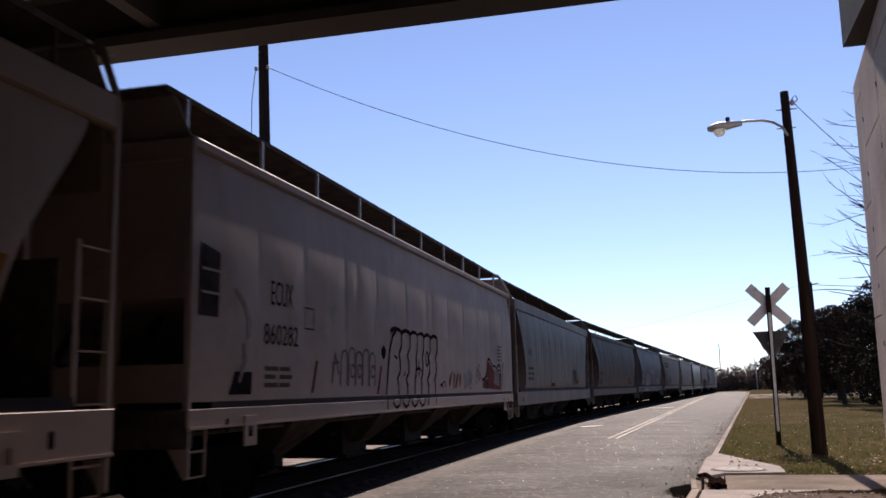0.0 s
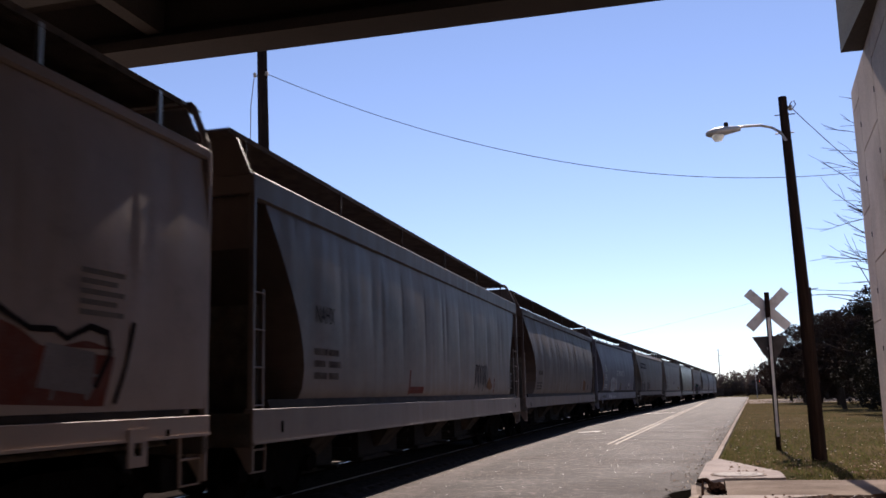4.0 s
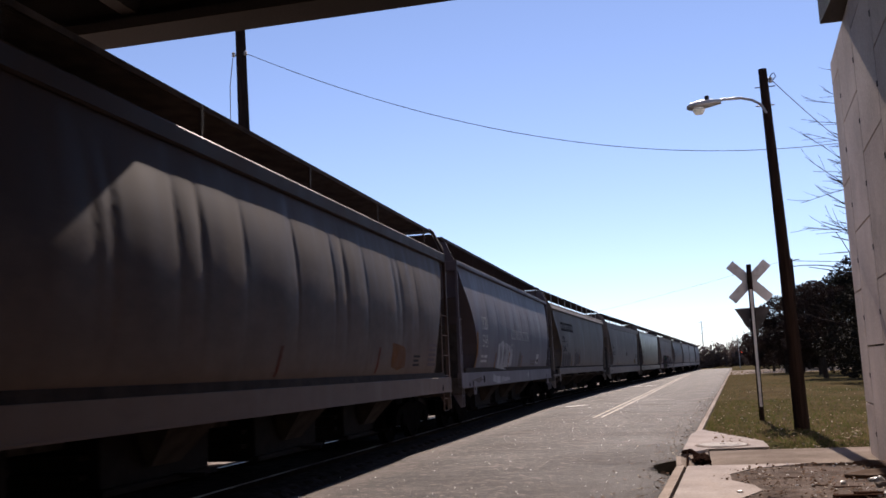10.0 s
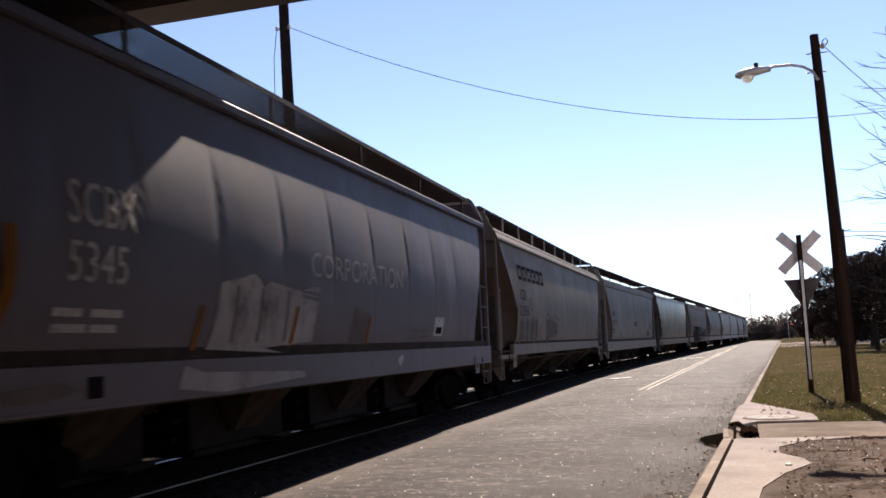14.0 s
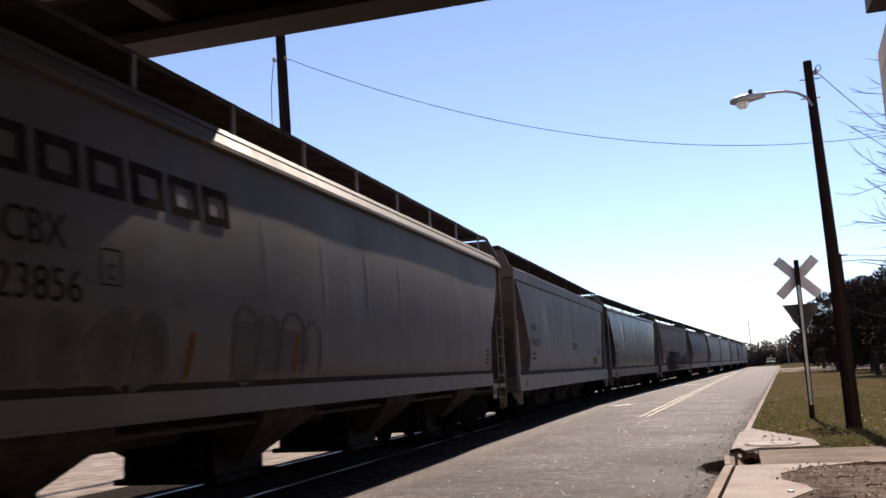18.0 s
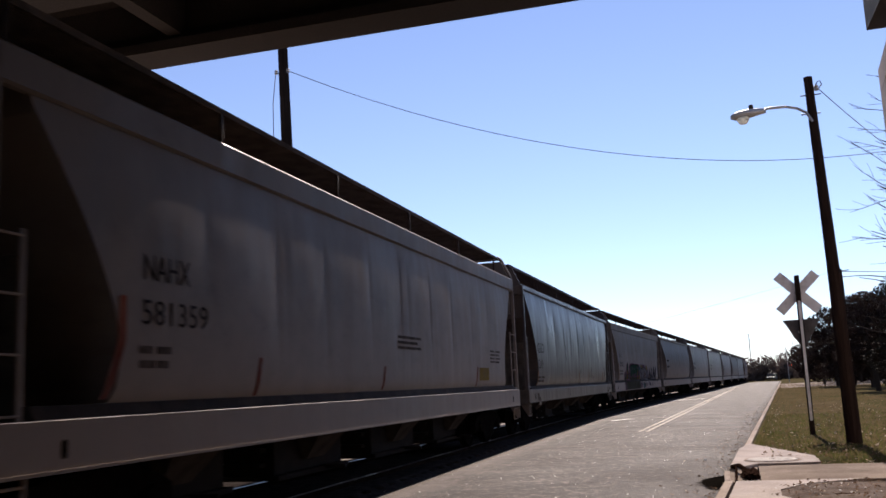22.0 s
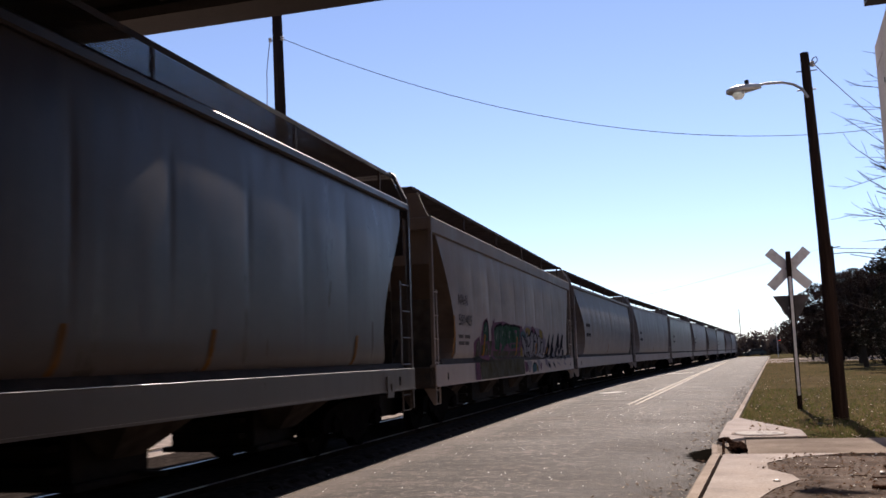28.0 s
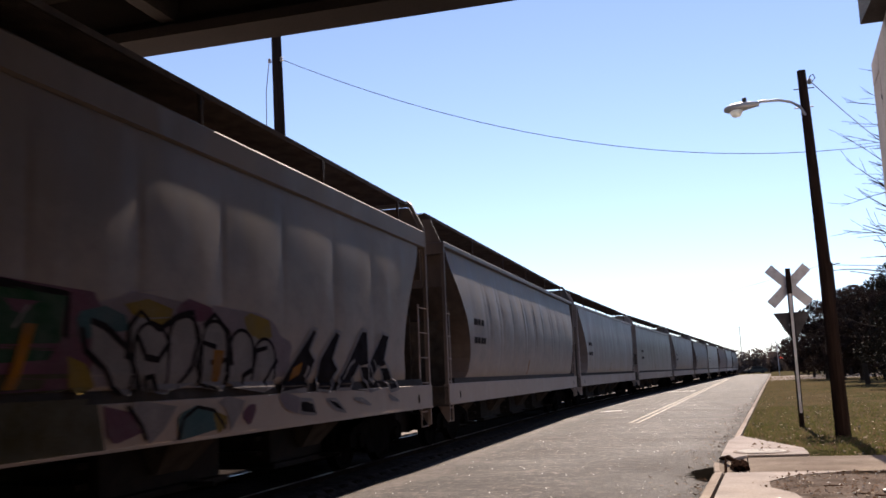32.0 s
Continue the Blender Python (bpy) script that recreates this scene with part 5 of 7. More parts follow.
S_BLACK, S_WHITE = mat("spray_black", (0.018, 0.015, 0.016), 0.95, spec=0.0, vary=0.3, scale=4, bump=0.0), spray("spray_white", (0.18, 0.155, 0.15))
S_GREEN, S_PINK, S_YELLOW = spray("spray_green", (0.016, 0.043, 0.022)), spray("spray_pink", (0.1, 0.042, 0.06)), spray("spray_yellow", (0.17, 0.11, 0.025))
S_OLIVE, S_TEAL, S_RED = spray("spray_olive", (0.05, 0.042, 0.024)), spray("spray_teal", (0.04, 0.075, 0.08)), spray("spray_red", (0.13, 0.034, 0.022))
S_ORANGE, S_GHOST = spray("stripe_orange", (0.21, 0.085, 0.014), 0.1), spray("faded_spray", (0.145, 0.12, 0.106), 0.6)
S_PATCH = mat("paint_out", (0.33, 0.31, 0.295), 0.6, vary=0.15, scale=2, bump=0.0, second=(0.11, 0.098, 0.1), second_scale=2.2, second_edge=(0.5, 0.72), stretch=(1, 1.1, 0.8), spec=0.0)
S_RUSTRED, S_OLIVEGREY = spray("rust_smear", (0.16, 0.075, 0.035), 0.6), spray("olive_grey", (0.12, 0.104, 0.082), 0.6)
S_GHOST2 = spray("faint_outline", (0.13, 0.1, 0.1), 0.6)
S_CLOUD = spray("pale_cloud", (0.17, 0.13, 0.14), 0.5)
S_FADED = spray("faded_black", (0.035, 0.03, 0.028), 0.6)
S_RUST = mat("rust_stain", (0.124, 0.074, 0.050), 0.85, vary=0.35, scale=4, bump=0.1, second=(0.205, 0.180, 0.174), second_scale=3.0, second_edge=(0.35, 0.6))

cZ, cA, cB, cC, cD, cE, cF, cG, cH, cI = LOOKS[:10]


def stripe_mark(c, y, z0, z1, w=0.09, lean=0.12, material=None):
    fill(c, [(y, z0), (y + w, z0), (y + w + lean, z1), (y + lean, z1)], material or S_ORANGE, "safety_stripe")


# cream car: orange stripe by the far cut-out
fill(cZ, [(16.1, 1.42), (16.3, 1.42), (16.62, 2.05), (16.75, 2.45), (16.6, 2.45), (16.4, 2.05)], S_ORANGE, "safety_stripe")
bars(cZ, 14.3, 15.6, 1.5, 2.0, 4, S_GHOST2)
# pale grey car
letters(cA, "ECUX", 1.9, 2.55, 2.45, 2.76, LETTER_BLACK)
letters(cA, "860282", 1.72, 2.73, 1.96, 2.22, LETTER_BLACK)
bars(cA, 1.75, 2.6, 1.42, 1.72, 3, PRINT)
fill(cA, [(0.87, 1.36), (1.42, 1.36), (1.42, 1.62), (1.0, 1.62)], S_BLACK, "stencil_panel")
# flat black patch paints the shaded cut-out behind the grab irons
fill(cA, [(0.16, 2.2), (0.58, 2.2), (0.6, 2.95), (0.2, 2.98)], LETTER_BLACK, "grab_recess")
ribbon(cA, [[(0.16, 2.45), (0.58, 2.45)], [(0.16, 2.7), (0.58, 2.7)]], 0.035, P["ash"], "grab_iron", 0.03)
ribbon(cA, [[(0.95, 2.55), (1.2, 2.4), (1.35, 2.2), (1.3, 2.0)], [(1.1, 1.5), (1.25, 1.75), (1.2, 1.95)]], 0.07, S_RUST, "rust_stain")
def strand(y, lean, notch):
    """One uneven edge between two bubble letters."""
    k = [(2.38, 0.0), (2.15, 0.01), (2.0, -0.13 * notch), (1.88, -0.02), (1.7, 0.0), (1.58, -0.15 * notch), (1.46, -0.03), (1.3, 0.0)]
    return [(y + lean * (z - 1.3) + d, z) for z, d in k]


edges = (6.5, 7.15, 7.68, 8.15, 8.6, 9.1, 9.6)
ribbon(cA, [[(6.42, 1.06), (6.45, 1.27)], [(6.45, 1.31), (6.5, 1.7), (6.58, 2.05), (6.75, 2.32), (6.95, 2.42)]], 0.075, S_BLACK)
ribbon(cA, [strand(y, 0.12, n) for y, n in zip(edges[1:], (1, 1, 0.3, 0.6, 1, 0.8))], 0.07, S_BLACK)
ribbon(cA, [arc((p + q) / 2 + 0.13, 2.37, (q - p) * 0.5, 0.08, 175, 5, 8) for p, q in zip(edges, edges[1:])], 0.09, S_BLACK, out=0.011)
ribbon(cA, [[(8.15, 1.74), (8.4, 1.8), (8.55, 1.72)], [(8.36, 1.62), (8.38, 1.95)], arc(8.95, 1.98, 0.1, 0.14, 0, 350), [(6.85, 1.98), (7.02, 1.93)], [(7.4, 1.62), (7.5, 1.7)]], 0.05, S_BLACK, out=0.01)
ribbon(cA, [[(y + 0.03, 1.27), (y + 0.0, 1.16), (y + 0.18, 1.07), (y + 0.35, 1.12), (y + 0.42, 1.27)] for y in (6.75, 7.3, 7.85, 8.35)] + [[(8.95, 1.08), (9.05, 1.26)], [(9.55, 1.08), (9.6, 1.27)]], 0.06, S_BLACK)
fill(cA, arc(6.26, 2.02, 0.13, 0.12, 0, 340, 12), S_BLACK)
ribbon(cA, [[(10.0, 1.45), (10.3, 1.55), (10.45, 1.42)], [(9.95, 1.5), (10.2, 1.42)]], 0.05, S_BLACK)
fill(cA, [(5.95, 1.32), (6.05, 1.32), (6.17, 1.78), (6.1, 1.78)], S_RED, "safety_stripe")
ribbon(cA, [column(4.3 + 0.31 * k, 4.58 + 0.31 * k, 1.45, 1.98 + 0.05 * (k % 2)) for k in range(5)] + [arc(4.46 + 0.31 * k, 1.68, 0.07, 0.1, 20, 330) for k in (1, 2, 4)] + [[(3.95, 1.5), (4.05, 1.95), (4.2, 1.62)], [(3.95, 1.78), (4.2, 1.8)]], 0.045, S_GHOST2)
ribbon(cA, [[(2.95, 2.22), (3.25, 2.22), (3.25, 2.5), (2.95, 2.5), (2.95, 2.22)]], 0.025, S_FADED, "stencil_frame")
fill(cA, [(3.2, 1.36), (3.28, 1.36), (3.42, 1.8), (3.35, 1.8)], S_RED, "safety_stripe")
fill(cA, [(14.0, 1.36), (14.1, 1.6), (14.5, 1.75), (14.7, 2.08), (15.2, 1.95), (15.5, 1.8), (16.0, 1.9), (16.45, 1.85), (16.3, 1.34)], S_RED)
fill(cA, [(14.3, 1.38), (14.72, 1.38), (14.75, 1.64), (14.32, 1.62)], S_BLACK)
ribbon(cA, [[(14.3, 1.38), (14.72, 1.38), (14.75, 1.64), (14.32, 1.62), (14.3, 1.38)], [(15.6, 1.4), (15.65, 1.75)], [(16.05, 1.4), (16.2, 1.6), (16.0, 1.62), (16.05, 1.4)]], 0.04, S_WHITE)
fill(cA, [(15.4, 1.46), (16.1, 1.44), (16.15, 1.84), (15.5, 1.86)], S_WHITE, out=0.012)
ribbon(cA, [[(13.95, 1.6), (14.2, 1.62), (14.5, 1.78), (14.62, 2.1), (14.85, 2.14), (15.3, 1.96), (15.6, 1.97), (15.75, 1.9), (16.05, 2.02), (16.3, 1.98), (16.35, 1.8), (16.15, 1.5)], [(16.45, 1.36), (16.6, 1.7), (16.7, 2.1)]], 0.07, S_BLACK, out=0.012)
ribbon(cA, [[(13.3, 1.5), (13.4, 1.9), (13.5, 1.6), (13.6, 1.85)], [(13.55, 1.5), (13.75, 1.8), (13.9, 1.6)], arc(13.6, 1.9, 0.08, 0.06, 0, 300)], 0.035, S_BLACK)
fill(cA, [(11.9, 1.36), (12.0, 1.7), (12.4, 1.9), (12.8, 1.75), (12.9, 1.4)], S_RUST, "rust_stain", ragged=0.2)
for y in (10.7, 11.0, 11.25, 11.55):
    fill(cA, [(y, 1.4), (y + 0.12, 1.4), (y + 0.25, 1.75), (y + 0.05, 1.72)], S_RUSTRED, "rust_stain", ragged=0.1)
bars(cA, 15.9, 16.6, 2.1, 2.55, 5, S_GHOST, 1)
# taupe car
ribbon(cB, [arc(12.0 + 0.28 * k, 1.75, 0.16, 0.34, 200, -40) for k in range(5)] + [[(11.7, 1.5), (12.1, 2.1), (12.2, 1.5)], [(12.6, 1.45), (13.1, 2.15), (13.2, 1.5)]], 0.045, S_FADED)
ribbon(cB, [arc(12.1 + 0.28 * k, 1.75, 0.14, 0.3, 200, -40) for k in range(4)], 0.035, S_GHOST)
fill(cB, arc(13.45, 1.6, 0.4, 0.15, 0, 340, 14), S_RUSTRED, ragged=0.2)
stripe_mark(cB, 14.0, 1.4, 1.8, 0.08, 0.1, S_RED)
fill(cB, [(6.4, 1.42), (7.3, 1.42), (7.3, 1.55), (6.4, 1.55)], S_RED)
stripe_mark(cB, 6.3, 1.4, 1.85, 0.07, 0.1, S_RED)
bars(cB, 16.2, 16.7, 1.5, 2.0, 5, S_GHOST, 1)
letters(cB, "NAHX", 1.9, 2.6, 2.42, 2.66, LETTER_BLACK)
bars(cB, 1.85, 2.9, 1.6, 2.1, 3, PRINT)
# brown car
bars(cC, 1.94, 2.85, 1.96, 2.2, 1, PRINT, 4)
bars(cC, 1.77, 2.78, 1.49, 1.78, 3, PRINT)
stripe_mark(cC, 12.6, 1.4, 1.85, 0.09, 0.1, S_RED)
stripe_mark(cC, 8.5, 1.4, 1.8, 0.07, 0.1, S_RED)
fill(cC, [(13.45, 1.45), (14.3, 1.45), (14.32, 1.9), (13.45, 1.92)], S_RUSTRED, "faded_panel", ragged=0.06)
bars(cC, 13.5, 14.25, 1.52, 1.62, 1, S_GHOST, 3)
bars(cC, 14.9, 15.4, 1.5, 1.75, 3, S_FADED, 1)
bars(cC, 16.0, 16.7, 1.5, 2.0, 5, S_GHOST2, 1)
# slate car
letters(cD, "SCBX", 2.13, 3.05, 2.46, 2.82, LETTER_WHITE)
letters(cD, "5345", 2.15, 2.91, 2.0, 2.33, LETTER_WHITE)
letters(cD, "CORPORATION", 6.62, 10.1, 2.31, 2.62, LETTER_WHITE)
bars(cD, 2.01, 2.92, 1.57, 1.82, 2, LETTER_WHITE)
fill(cD, [(4.34, 1.41), (4.45, 1.9), (4.5, 2.12), (4.9, 2.2), (5.3, 2.2), (5.4, 2.08), (5.55, 2.2), (6.1, 2.17), (6.35, 2.05), (6.45, 2.18), (6.82, 2.18), (6.8, 1.75), (6.67, 1.43)], S_PATCH, "paint_patch", ragged=0.1)
for y in (4.75, 5.3, 5.95):
    ribbon(cD, [[(y, 1.5), (y + 0.05, 2.1)]], 0.07, S_GHOST)
fill(cD, [(1.0, 1.07), (2.4, 1.07), (2.4, 1.2), (1.0, 1.2)], S_GHOST, "logo_block", ragged=0.03)
fill(cD, [(2.5, 1.06), (2.7, 1.06), (2.7, 1.24), (2.5, 1.24)], S_BLACK, "stencil_panel")
fill(cD, [(3.78, 1.0), (6.6, 1.02), (6.5, 1.2), (6.1, 1.27), (5.4, 1.22), (4.9, 1.28), (4.4, 1.2), (3.9, 1.28)], S_PATCH, "paint_patch", ragged=0.05)
fill(cD, [(1.30, 1.44), (1.42, 1.44), (1.6, 1.9), (1.58, 2.38), (1.47, 2.38), (1.48, 1.9)], S_ORANGE, "safety_stripe")
stripe_mark(cD, 3.98, 1.43, 1.87, 0.1, 0.12)
stripe_mark(cD, 6.08, 1.44, 1.92, 0.1, 0.12)
stripe_mark(cD, 8.55, 1.44, 1.85, 0.08, 0.1)
fill(cD, [(7.9, 1.45), (8.5, 1.45), (8.6, 1.9), (8.1, 1.95)], S_GHOST)
fill(cD, [(11.86, 1.56), (12.4, 1.56), (12.45, 1.9), (11.9, 1.9)], LETTER_WHITE, "stencil_panel")
fill(cD, [(11.95, 1.6), (12.3, 1.6), (12.32, 1.72), (11.98, 1.72)], S_BLACK, "stencil_panel", out=0.012)
fill(cD, [(9.97, 1.18), (10.1, 1.08), (10.29, 1.2), (10.2, 1.27)], LETTER_WHITE, "paint_patch")
bars(cD, 10.6, 11.6, 1.5, 1.7, 2, S_GHOST)
# tan car: the owner's name stands as plain blocks
for k in range(6):
    a = 1.98 + k * 0.6
    for p, q, r, s in ((0, 0.5, 0.0, 0.1), (0, 0.5, 0.3, 0.4), (0, 0.11, 0.0, 0.4), (0.39, 0.5, 0.0, 0.4)):
        fill(cE, [(a + p, 3.02 + r), (a + q, 3.02 + r), (a + q, 3.02 + s), (a + p, 3.02 + s)], LETTER_BLACK, "logo_block")
letters(cE, "SCBX", 2.03, 2.88, 2.5, 2.78, LETTER_BLACK)
letters(cE, "123856", 1.99, 3.07, 2.08, 2.35, LETTER_BLACK)
ribbon(cE, [[(3.3, 2.26), (3.57, 2.26), (3.57, 2.56), (3.3, 2.56), (3.3, 2.26)], arc(3.44, 2.37, 0.05, 0.06, 40, 320)], 0.025, LETTER_BLACK, "stencil_frame")
for a, b in ((1.85, 2.55), (2.6, 3.15), (3.2, 3.75), (3.8, 4.35)):
    fill(cE, column(a, b, 1.42, 2.05), S_GHOST, ragged=0.14)
    fill(cE, column(a + 0.15, b - 0.12, 1.5, 1.9), S_OLIVEGREY, ragged=0.16, out=0.009)
ribbon(cE, [column(5.5, 6.0, 1.45, 2.2), column(6.05, 6.5, 1.45, 2.15), column(6.6, 7.2, 1.45, 2.2), column(7.2, 7.7, 1.5, 2.1)], 0.05, S_GHOST)
fill(cE, [(5.6, 1.45), (5.7, 2.0), (6.4, 2.1), (7.5, 1.95), (7.6, 1.5)], S_GHOST, ragged=0.2, out=0.004)
stripe_mark(cE, 1.52, 1.47, 2.37, 0.1, 0.12)
stripe_mark(cE, 4.58, 1.46, 1.9, 0.09, 0.1)
stripe_mark(cE, 6.9, 1.5, 1.95, 0.09, 0.1)
bars(cE, 16.5, 16.9, 1.55, 1.9, 4, PRINT, 1)
# sand car
letters(cF, "NAHX", 1.85, 2.61, 2.47, 2.71, LETTER_BLACK)
letters(cF, "581359", 1.83, 2.94, 2.06, 2.29, LETTER_BLACK)
bars(cF, 1.79, 2.32, 1.64, 1.9, 2, PRINT)
fill(cF, [(1.28, 1.4), (1.38, 1.4), (1.6, 1.9), (1.6, 2.3), (1.5, 2.3), (1.48, 1.9)], S_RED, "safety_stripe")
stripe_mark(cF, 3.93, 1.38, 1.8, 0.08, 0.1, S_RED)
stripe_mark(cF, 8.0, 1.38, 1.75, 0.07, 0.1, S_RED)
stripe_mark(cF, 13.75, 1.38, 1.8, 0.08, 0.12, S_RED)
bars(cF, 8.75, 10.1, 2.02, 2.28, 3, PRINT, 1)
fill(cF, [(14.05, 1.5), (14.9, 1.5), (14.9, 1.78), (14.05, 1.78)], S_YELLOW, "stencil_panel")
bars(cF, 15.05, 16.1, 1.88, 2.2, 4, PRINT)
# glossy car
letters(cG, "GGCX", 1.56, 2.5, 2.27, 2.56, LETTER_BLACK)
letters(cG, "1319", 1.5, 2.19, 1.82, 2.08, LETTER_BLACK)
bars(cG, 1.4, 2.4, 1.4, 1.62, 2, PRINT)
for y in (1.3, 8.83, 11.15, 15.2):
    stripe_mark(cG, y, 1.33, 1.75, 0.09, 0.1)
# grey car with the large piece
letters(cH, "NAHX", 1.8, 2.54, 2.49, 2.71, LETTER_BLACK)
letters(cH, "581405", 1.78, 2.86, 2.06, 2.29, LETTER_BLACK)
bars(cH, 1.73, 2.71, 1.62, 1.9, 2, PRINT)
fill(cH, [(1.22, 1.4), (1.32, 1.4), (1.5, 1.85), (1.45, 2.25), (1.36, 2.25), (1.38, 1.85)], S_ORANGE, "safety_stripe")
fill(cH, [(4.67, 2.07), (5.05, 2.22), (6.82, 2.32), (8.51, 2.28), (8.69, 1.89), (8.30, 1.30), (4.78, 1.31), (4.68, 1.52)], S_PINK, out=0.004, ragged=0.07)
fill(cH, [(3.67, 1.94), (3.90, 2.22), (4.32, 2.29), (4.49, 2.08), (4.49, 1.32), (3.59, 1.32), (3.58, 1.56)], S_PINK, out=0.004, ragged=0.07)
fill(cH, [(3.05, 1.73), (3.53, 1.86), (3.65, 1.57), (3.57, 1.32), (3.04, 1.32)], S_PINK, out=0.0045, ragged=0.07)
fill(cH, [(4.97, 2.07), (5.80, 2.18), (6.68, 2.18), (8.15, 2.16), (8.08, 1.62), (6.70, 1.55), (6.54, 1.72), (5.86, 1.55), (5.06, 1.53)], S_GREEN, out=0.008, ragged=0.07)
fill(cH, [(3.96, 2.16), (4.26, 2.21), (4.38, 1.97), (4.33, 1.73), (3.90, 1.70), (3.89, 1.95)], S_GREEN, out=0.008, ragged=0.07)
fill(cH, [(4.89, 1.51), (5.80, 1.53), (8.08, 1.59), (7.83, 1.29), (4.96, 1.32)], S_OLIVE, out=0.008, ragged=0.08)
fill(cH, [(3.70, 1.68), (4.33, 1.71), (4.41, 1.33), (3.65, 1.33)], S_OLIVE, out=0.008, ragged=0.08)
fill(cH, [(3.23, 1.71), (3.49, 1.79), (3.56, 1.56), (3.52, 1.33), (3.16, 1.33), (3.19, 1.52)], S_OLIVE, out=0.008, ragged=0.08)
ribbon(cH, [[(3.96, 2.14), (4.12, 2.23), (4.30, 2.20), (4.39, 1.97), (4.35, 1.72)], [(5.00, 2.01), (5.20, 2.12), (5.80, 2.19), (5.97, 2.13)], [(6.03, 2.15), (6.41, 2.21), (6.68, 2.17)], [(6.82, 2.17), (7.41, 2.19), (8.17, 2.16), (8.13, 1.66)], [(5.57, 2.04), (5.53, 1.80), (5.62, 1.55)], [(6.28, 2.12), (6.36, 1.83), (6.28, 1.64)], [(7.10, 2.12), (7.22, 1.85), (7.09, 1.60)]], 0.07, S_BLACK, out=0.011)
ribbon(cH, [[(4.04, 1.96), (4.18, 2.09)], [(5.15, 1.79), (5.28, 1.96)], [(5.92, 1.87), (6.03, 2.03)], [(6.67, 1.84), (6.79, 2.03)], [(7.56, 1.86), (7.72, 2.04)], [(3.37, 1.74), (3.31, 1.56)], [(4.17, 1.57), (4.06, 1.35)]], 0.035, S_WHITE, out=0.013)
fill(cH, [(3.02, 1.262), (3.4, 1.262), (3.5, 0.868), (3.02, 0.868)], S_PINK, out=0.008)
fill(cH, [(3.44, 1.262), (5.80, 1.262), (5.80, 0.868), (3.55, 0.868)], S_OLIVE, out=0.006)
fill(cH, [(5.80, 1.262), (8.55, 1.262), (8.65, 0.868), (5.80, 0.868)], S_OLIVE, out=0.006)
fill(cH, [(3.09, 1.56), (3.57, 1.70), (4.77, 1.78), (8.59, 1.82), (8.38, 1.22), (3.04, 1.32)], S_OLIVE, out=0.0035, ragged=0.1)
for y in (3.78, 7.5):
    fill(cH, [(y, 1.4), (y + 0.12, 1.4), (y + 0.3, 1.9), (y + 0.17, 1.9)], S_ORANGE, "safety_stripe", out=0.016)
for y, h in ((4.62, 2.28), (5.42, 1.72), (6.55, 1.75)):
    fill(cH, [(y, 1.4), (y + 0.16, 1.4), (y + 0.44, h), (y + 0.24, h)], S_PINK, out=0.013, ragged=0.04)
fill(cH, [(8.30, 2.04), (8.65, 2.06), (8.95, 2.08), (9.00, 1.86), (8.65, 1.85), (8.31, 1.78)], S_TEAL, out=0.005, ragged=0.1)
fill(cH, [(9.72, 2.15), (9.97, 2.26), (10.36, 2.22), (10.46, 2.07), (10.09, 2.01), (9.78, 2.02)], S_PINK, out=0.006, ragged=0.1)
fill(cH, [(8.95, 2.11), (9.26, 2.21), (9.66, 2.15), (9.60, 1.96), (9.26, 1.93)], S_YELLOW, out=0.006, ragged=0.1)
fill(cH, [(11.15, 2.13), (11.56, 2.23), (11.80, 1.95), (11.38, 1.80)], S_YELLOW, out=0.005, ragged=0.12)
fill(cH, [(7.91, 1.57), (8.12, 1.81), (8.31, 1.71), (8.21, 1.54)], S_PINK, out=0.012, ragged=0.03)
fill(cH, [(8.16, 1.66), (8.38, 1.63), (8.58, 1.37), (8.29, 1.35), (8.21, 1.43)], S_YELLOW, out=0.0125, ragged=0.03)
fill(cH, [(8.45, 1.96), (8.65, 1.90), (8.95, 1.72), (9.10, 1.50), (9.10, 1.32), (8.83, 1.34), (8.66, 1.53), (8.47, 1.71)], S_WHITE, out=0.009, ragged=0.05)
fill(cH, [(8.98, 1.97), (9.16, 2.07), (9.32, 1.94), (9.60, 1.94), (9.84, 2.08), (10.03, 2.07), (10.09, 1.65), (9.74, 1.35), (9.10, 1.33), (9.02, 1.64)], S_WHITE, out=0.009, ragged=0.05)
fill(cH, [(10.06, 1.86), (10.42, 2.13), (10.77, 1.92), (10.78, 1.33), (10.02, 1.33)], S_WHITE, out=0.009, ragged=0.05)
fill(cH, [(10.85, 1.65), (11.30, 1.93), (11.71, 1.80), (11.88, 1.66), (11.77, 1.29), (10.87, 1.31)], S_WHITE, out=0.009, ragged=0.05)
